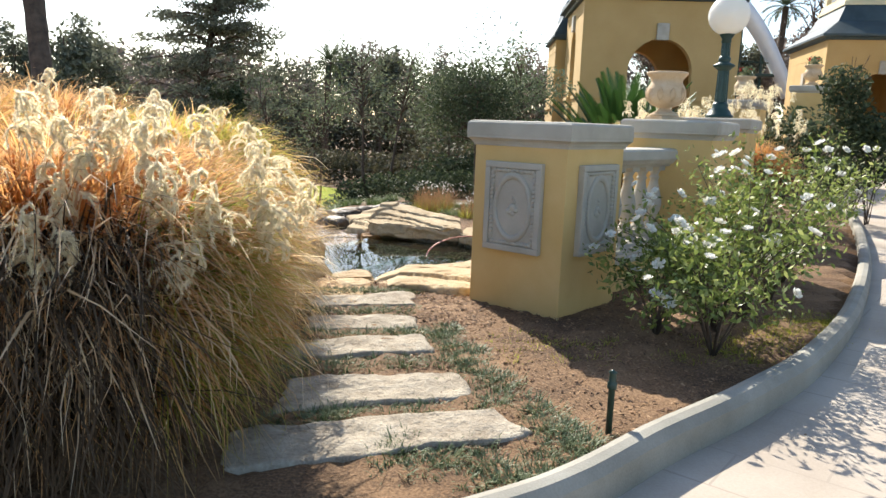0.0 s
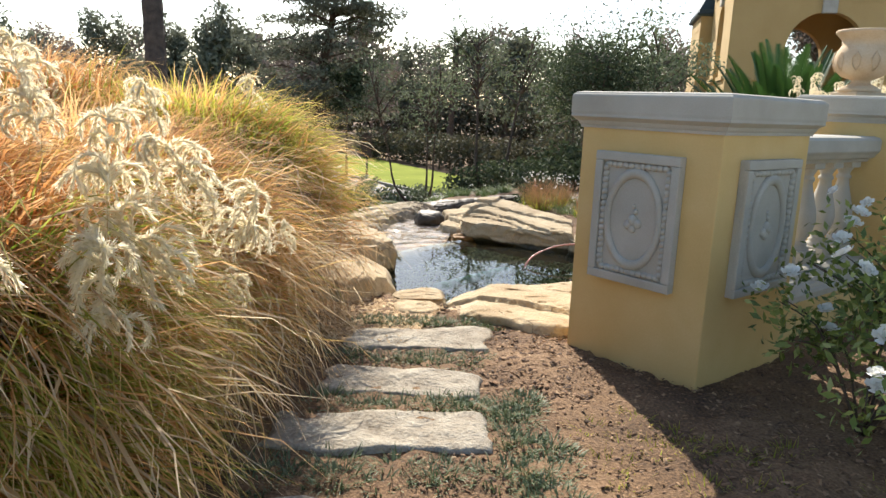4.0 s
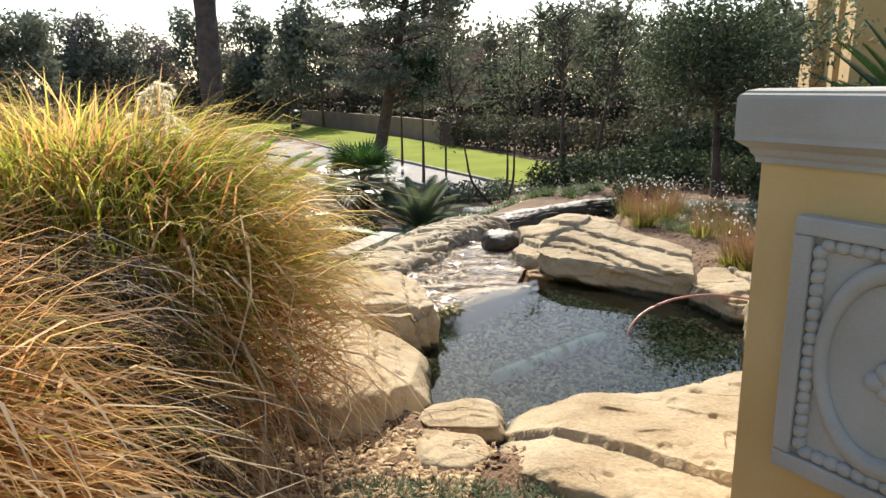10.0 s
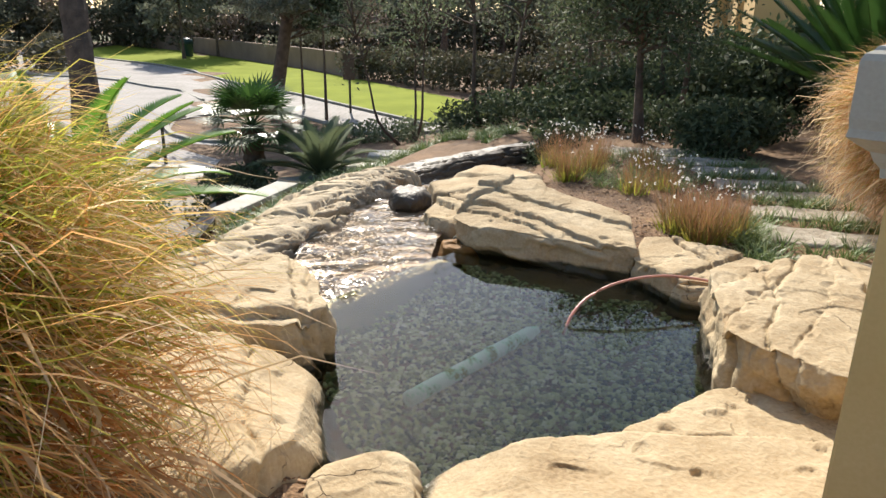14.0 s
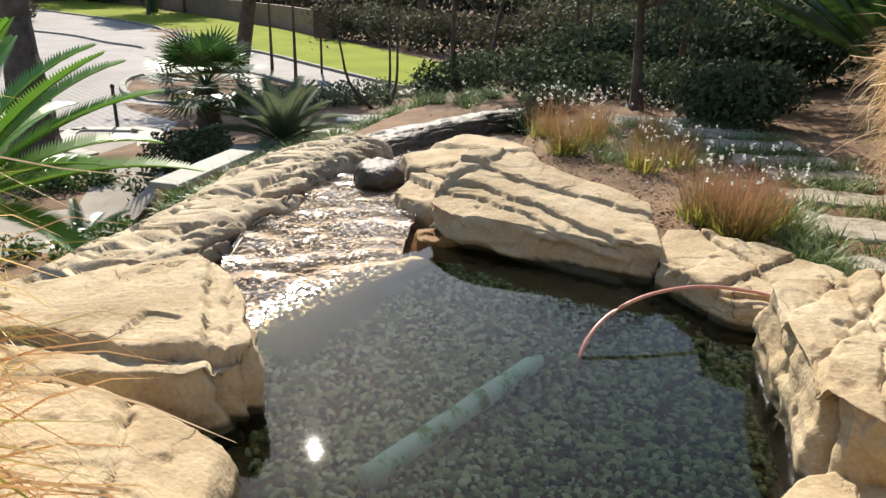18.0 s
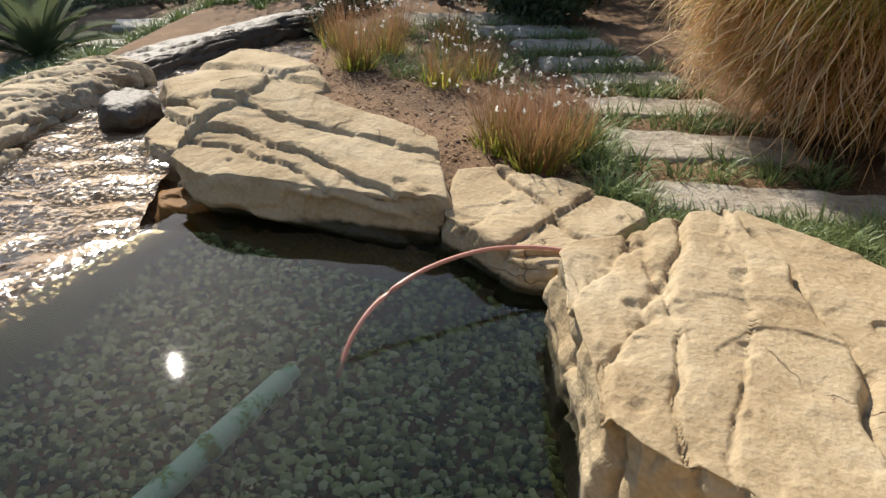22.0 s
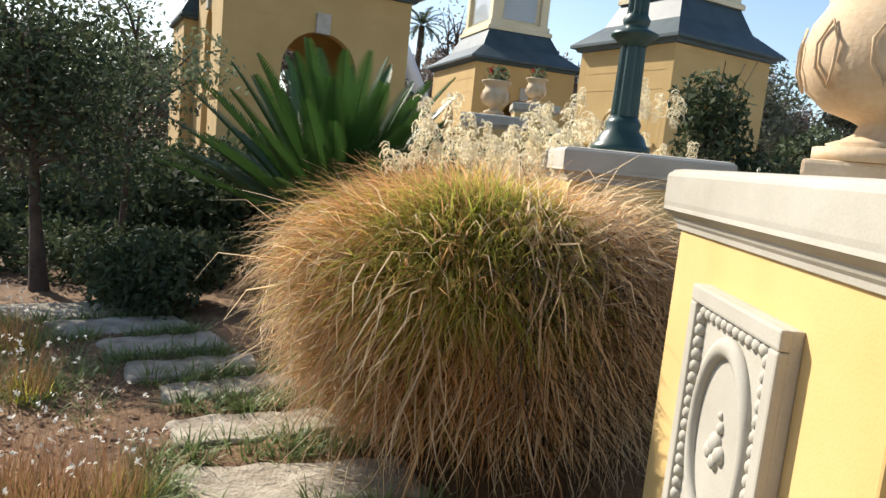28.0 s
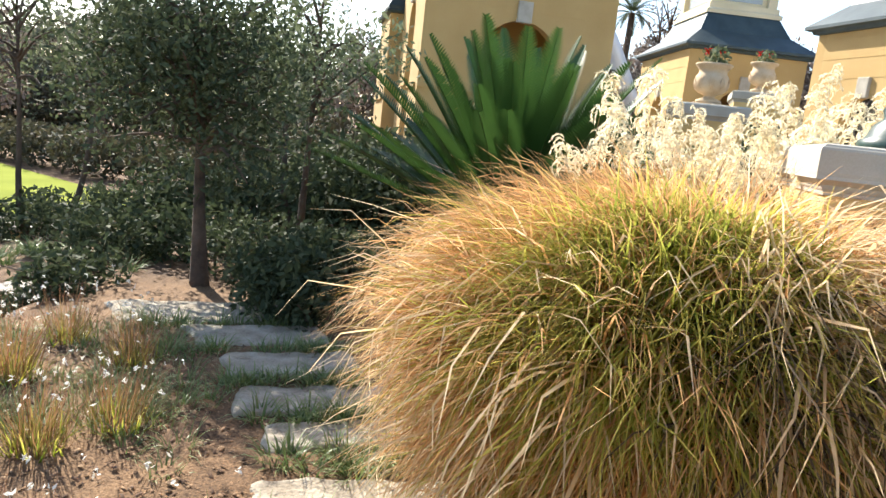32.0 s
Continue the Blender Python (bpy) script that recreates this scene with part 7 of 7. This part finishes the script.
gatehouse("ochre arched gatehouse with glazed lantern", (18.9, 42.6, 0), -7.0, 6.2, 8.0, 0.95, 7.0, ((0.0, 1.35, 2.9),), ((0.0, 0.9, 2.9),), 1.9)
gatehouse("ochre arched gatehouse with glazed lantern", (20.2, 28.3, 0), 4.0, 5.6, 5.6, 0.6, 6.8, ((0.0, 1.35, 2.9),), ((0.0, 0.9, 2.9),), 1.9)
gatehouse("low ochre side wing of the gatehouse", (3.3, 39.2, 0), 2.0, 3.0, 4.0, 0.6, 6.2, (), (), 1.9, False, o=0.12)


def wall_lamp(x, y, z):
    ob = thing("wall_lamp", "dark iron wall lamp with white globe", "wall lamp", "wall lamps", at=(x, y, z))
    part("bracket", tube_bm([(0, 0.5, -0.1), (0, 0.1, 0.12), (0, 0, -0.1)], 0.04, 6), GREENMETAL, ob)
    bm = bmesh.new()
    bmesh.ops.create_uvsphere(bm, u_segments=16, v_segments=10, radius=0.24, matrix=Matrix.Translation((0, 0, -0.3)))
    part("globe", bm, WHITEGLASS, ob, "white glass globe", smooth=True)


for x in (20.0, 24.0):
    wall_lamp(x, 42.05 - (x - 18.9) * 0.122, 3.9)


def water_slide():
    ob = thing("water_slide", "white curved slide chute on dark posts, far off", "slide")
    pts = curve_pts([(17.5, 60, 13.4), (18.7, 60, 12.1), (20.8, 60, 9.6), (22.4, 60, 6.9), (23.4, 60, 5.0)], 16)
    bm = bmesh.new()
    rows = []
    for i, p in enumerate(pts):
        rows.append([bm.verts.new((p[0] + x * 0.8, p[1] + y, p[2] + x * 0.6 + z)) for x, y, z in ((0.35, -0.8, 0.3), (0.0, -0.75, -0.2), (-0.2, -0.3, -0.4), (-0.2, 0.3, -0.4), (0.0, 0.75, -0.2), (0.35, 0.8, 0.3), (0.3, 0.7, 0.3), (0.0, 0.6, -0.1), (0.0, -0.6, -0.1), (0.3, -0.7, 0.3))])
    for a, b in zip(rows, rows[1:]):
        for k in range(10):
            bm.faces.new((a[k], a[(k + 1) % 10], b[(k + 1) % 10], b[k]))
    part("chute", bm, WHITEGRP, ob, "white chute", smooth=True)
    for x, z in ((18.2, 12.4), (19.6, 10.8), (21.4, 8.4)):
        part("post", tube_bm([(x, 60.4, 0.0), (x, 60.4, z)], 0.12, 8), GREENMETAL, ob)
    part("deck", box_bm(4.6, 1.6, 0.25, 0.02, (20.6, 60.6, 6.3)), GREENMETAL, ob)
    part("handrail", tube_bm([(18.3, 59.8, 7.4), (22.9, 59.8, 7.2)], 0.06, 6), GREENMETAL, ob)


water_slide()


def cream_house():
    ob = thing("cream_building", "cream rendered building with grey plinth", "building")
    a = math.degrees(math.atan2(-0.88, 0.48))
    ob.matrix_world = pose(12.4, 13.1, land1(12.4, 13.1) - 0.1, 0, 0, a)
    part("wall", box_bm(9.0, 6.0, 4.6, 0.02, (4.5, 3.0, 2.3)), CREAM, ob)
    part("plinth", box_bm(9.06, 6.06, 0.95, 0.01, (4.5, 3.0, 0.47)), KERB, ob, "grey painted plinth")
    bm = bmesh.new()
    v = [bm.verts.new(p) for p in ((-0.4, -0.5, 4.6), (9.4, -0.5, 4.6), (9.4, 6.5, 4.6), (-0.4, 6.5, 4.6), (2.4, 3.0, 6.6), (6.6, 3.0, 6.6))]
    for f in ((0, 1, 5, 4), (1, 2, 5), (2, 3, 4, 5), (3, 0, 4), (3, 2, 1, 0)):
        bm.faces.new([v[i] for i in f])
    part("roof", bm, ROOF, ob)
    part("downpipe", tube_bm([(-0.12, -0.1, 0.0), (-0.12, -0.1, 4.5)], 0.07, 8), GREENMETAL, ob, "dark green iron downpipe", smooth=True)
    part("bracket", tube_bm([(-0.12, -0.12, 3.2), (0.5, -0.3, 3.9), (0.9, -0.35, 4.0)], 0.04, 6), GREENMETAL, ob, smooth=True)


cream_house()


# ---- in and round the pond ----
rr = np.random.default_rng(81)
PX = rr.uniform(-1.75, 0.75, 24000)
PY = rr.uniform(6.0, 8.85, 24000)
keep = inside(POND, PX, PY) & (edge_dist(POND, PX, PY) > 0.03)
PX, PY = PX[keep][:11500], PY[keep][:11500]
PZ = land(PX, PY)
ico = bmesh.new()
bmesh.ops.create_icosphere(ico, subdivisions=1, radius=1.0)
IV = np.array([v.co[:] for v in ico.verts])
IF = np.array([[v.index for v in f.verts] for f in ico.faces])
ico.free()
k = len(PX)
sz = rr.uniform(0.008, 0.020, k)
ax = np.stack([sz * rr.uniform(0.8, 1.4, k), sz * rr.uniform(0.7, 1.1, k), sz * rr.uniform(0.6, 0.95, k)], 1)
rot = rr.uniform(0, 6.28, k)
Q = IV[None] * ax[:, None] * (1 + rr.normal(0, 0.12, (k, len(IV), 1)))
X = Q[..., 0] * np.cos(rot)[:, None] - Q[..., 1] * np.sin(rot)[:, None] + PX[:, None]
Y = Q[..., 0] * np.sin(rot)[:, None] + Q[..., 1] * np.cos(rot)[:, None] + PY[:, None]
Z = Q[..., 2] + (PZ + sz * 0.3)[:, None]
tagged(link_mesh("pebbles", raw_mesh("pebbles", np.stack([X, Y, Z], -1).reshape(-1, 3), (np.arange(k)[:, None, None] * len(IV) + IF[None]).reshape(-1, 3)), PEBBLE, smooth=True), "dark olive and grey pebbles on the pond floor", "pebbles", kind="stuff")

pipe = thing("sunken_pipe", "verdigris-stained pipe lying under water", "pipe")
p0, p1 = Vector((-0.90, 6.80, -0.150)), Vector((-0.45, 7.65, -0.135))
part("tube", tube_bm([p0.lerp(p1, t) for t in np.linspace(0, 1, 12)], 0.040, 14), COPPER, pipe, smooth=True)
part("collar", tube_bm([p0.lerp(p1, 0.62), p0.lerp(p1, 0.66)], 0.044, 14), COPPER, pipe, smooth=True)
part("end_fitting", tube_bm([p0.lerp(p1, 1.0), p0.lerp(p1, 1.06)], 0.03, 12), COPPER, pipe, smooth=True)
tube = curve_pts([(0.64, 8.24, 0.055), (0.46, 8.24, 0.075), (0.24, 8.17, 0.095), (0.02, 8.04, 0.08), (-0.14, 7.90, 0.03), (-0.225, 7.76, -0.03), (-0.265, 7.65, -0.12)], 40)
hose = tagged(part("copper_tube", tube_bm(tube, 0.009, 8), HOSE, smooth=True), "thin pinkish copper tube arching into the water", "tube")
conduit = thing("conduit", "two grey pipes running from pier to pond", "pipe")
for o in (0.0, 0.07):
    part("grey_pipe", tube_bm(curve_pts([(2.02 + o * 0.6, 7.62 - o, 0.10), (1.93 + o * 0.8, 7.42 - o * 0.6, 0.16), (1.76 + o, 7.15 - o * 0.3, 0.16), (1.58 + o, 6.90, 0.145), (1.43 + o, 6.66, 0.02)], 16), 0.017, 8), GREYPIPE, conduit, smooth=True)
part("clip", box_bm(0.11, 0.03, 0.03, 0.005, (1.77, 7.10, 0.165)), GREYPIPE, conduit)
spike = thing("spike_light", "slim dark garden spike by the kerb", "garden light", at=(1.17, 2.58, land1(1.17, 2.58)))
part("stake", lathe_bm([(0.016, -0.1), (0.016, 0.22), (0.024, 0.225), (0.024, 0.25), (0.018, 0.26), (0.018, 0.30), (0.022, 0.305), (0.0, 0.32)], 12), GREENMETAL, spike, smooth=True)


def chips(name, label, count, box, rr, size, material, avoid=None):
    """Loose flat bark chips and litter strewn over the earth."""
    X = rr.uniform(box[0], box[1], count)
    Y = rr.uniform(box[2], box[3], count)
    Z = land(X, Y) + 0.004
    L, Wd, T = rr.uniform(*size, count), rr.uniform(0.25, 0.6, count), 0.2
    a = rr.uniform(0, 6.28, count)
    pit = rr.normal(0, 0.3, count)
    u = np.stack([np.cos(a), np.sin(a), pit], 1) * L[:, None]
    v = np.stack([-np.sin(a), np.cos(a), rr.normal(0, 0.3, count)], 1) * (L * Wd)[:, None]
    C = np.stack([X, Y, Z], 1)
    top = np.array([0, 0, 1.0]) * (L * T)[:, None]
    V = np.stack([C - u - v, C + u - v * 0.7, C + u * 0.8 + v, C - u * 0.9 + v * 0.8, C - u * 0.8 - v * 0.6 + top, C + u * 0.8 - v * 0.5 + top, C + u * 0.6 + v * 0.7 + top, C - u * 0.7 + v * 0.6 + top], 1).reshape(-1, 3)
    q = np.array([(4, 5, 6, 7), (0, 1, 5, 4), (1, 2, 6, 5), (2, 3, 7, 6), (3, 0, 4, 7)])
    F = (np.arange(count)[:, None, None] * 8 + q[None]).reshape(-1, 4)
    return tagged(link_mesh(name, raw_mesh(name, V, F), material), label, "mulch", kind="stuff")


CHIP = mat("bark_chips", [(0.1, (0.05, 0.03, 0.018)), (0.4, (0.16, 0.09, 0.05)), (0.7, (0.27, 0.155, 0.08)), (0.95, (0.40, 0.27, 0.15))], 3, rough=0.9, bump=0, source="island")
chips("mulch", "brown bark chips and dry litter on the bed", 7000, (-0.2, 2.8, 2.2, 5.6), rr, (0.005, 0.016), CHIP)
chips("mulch", "brown bark chips and dry litter by the stones", 3500, (-1.6, 0.6, 4.2, 6.0), rr, (0.006, 0.02), CHIP)
chips("mulch", "brown bark chips and dry litter beyond the pond", 5000, (-1.4, 1.1, 8.9, 13.0), rr, (0.006, 0.02), CHIP)
STRAWCHIP = mat("straw_litter", [(0.1, (0.22, 0.13, 0.06)), (0.5, (0.42, 0.28, 0.14)), (0.95, (0.60, 0.45, 0.26))], 3, rough=0.9, bump=0, source="island")
chips("straw_litter", "dry straw litter at the foot of the grass", 4200, (-1.7, -0.55, 4.75, 5.75), rr, (0.008, 0.030), STRAWCHIP)
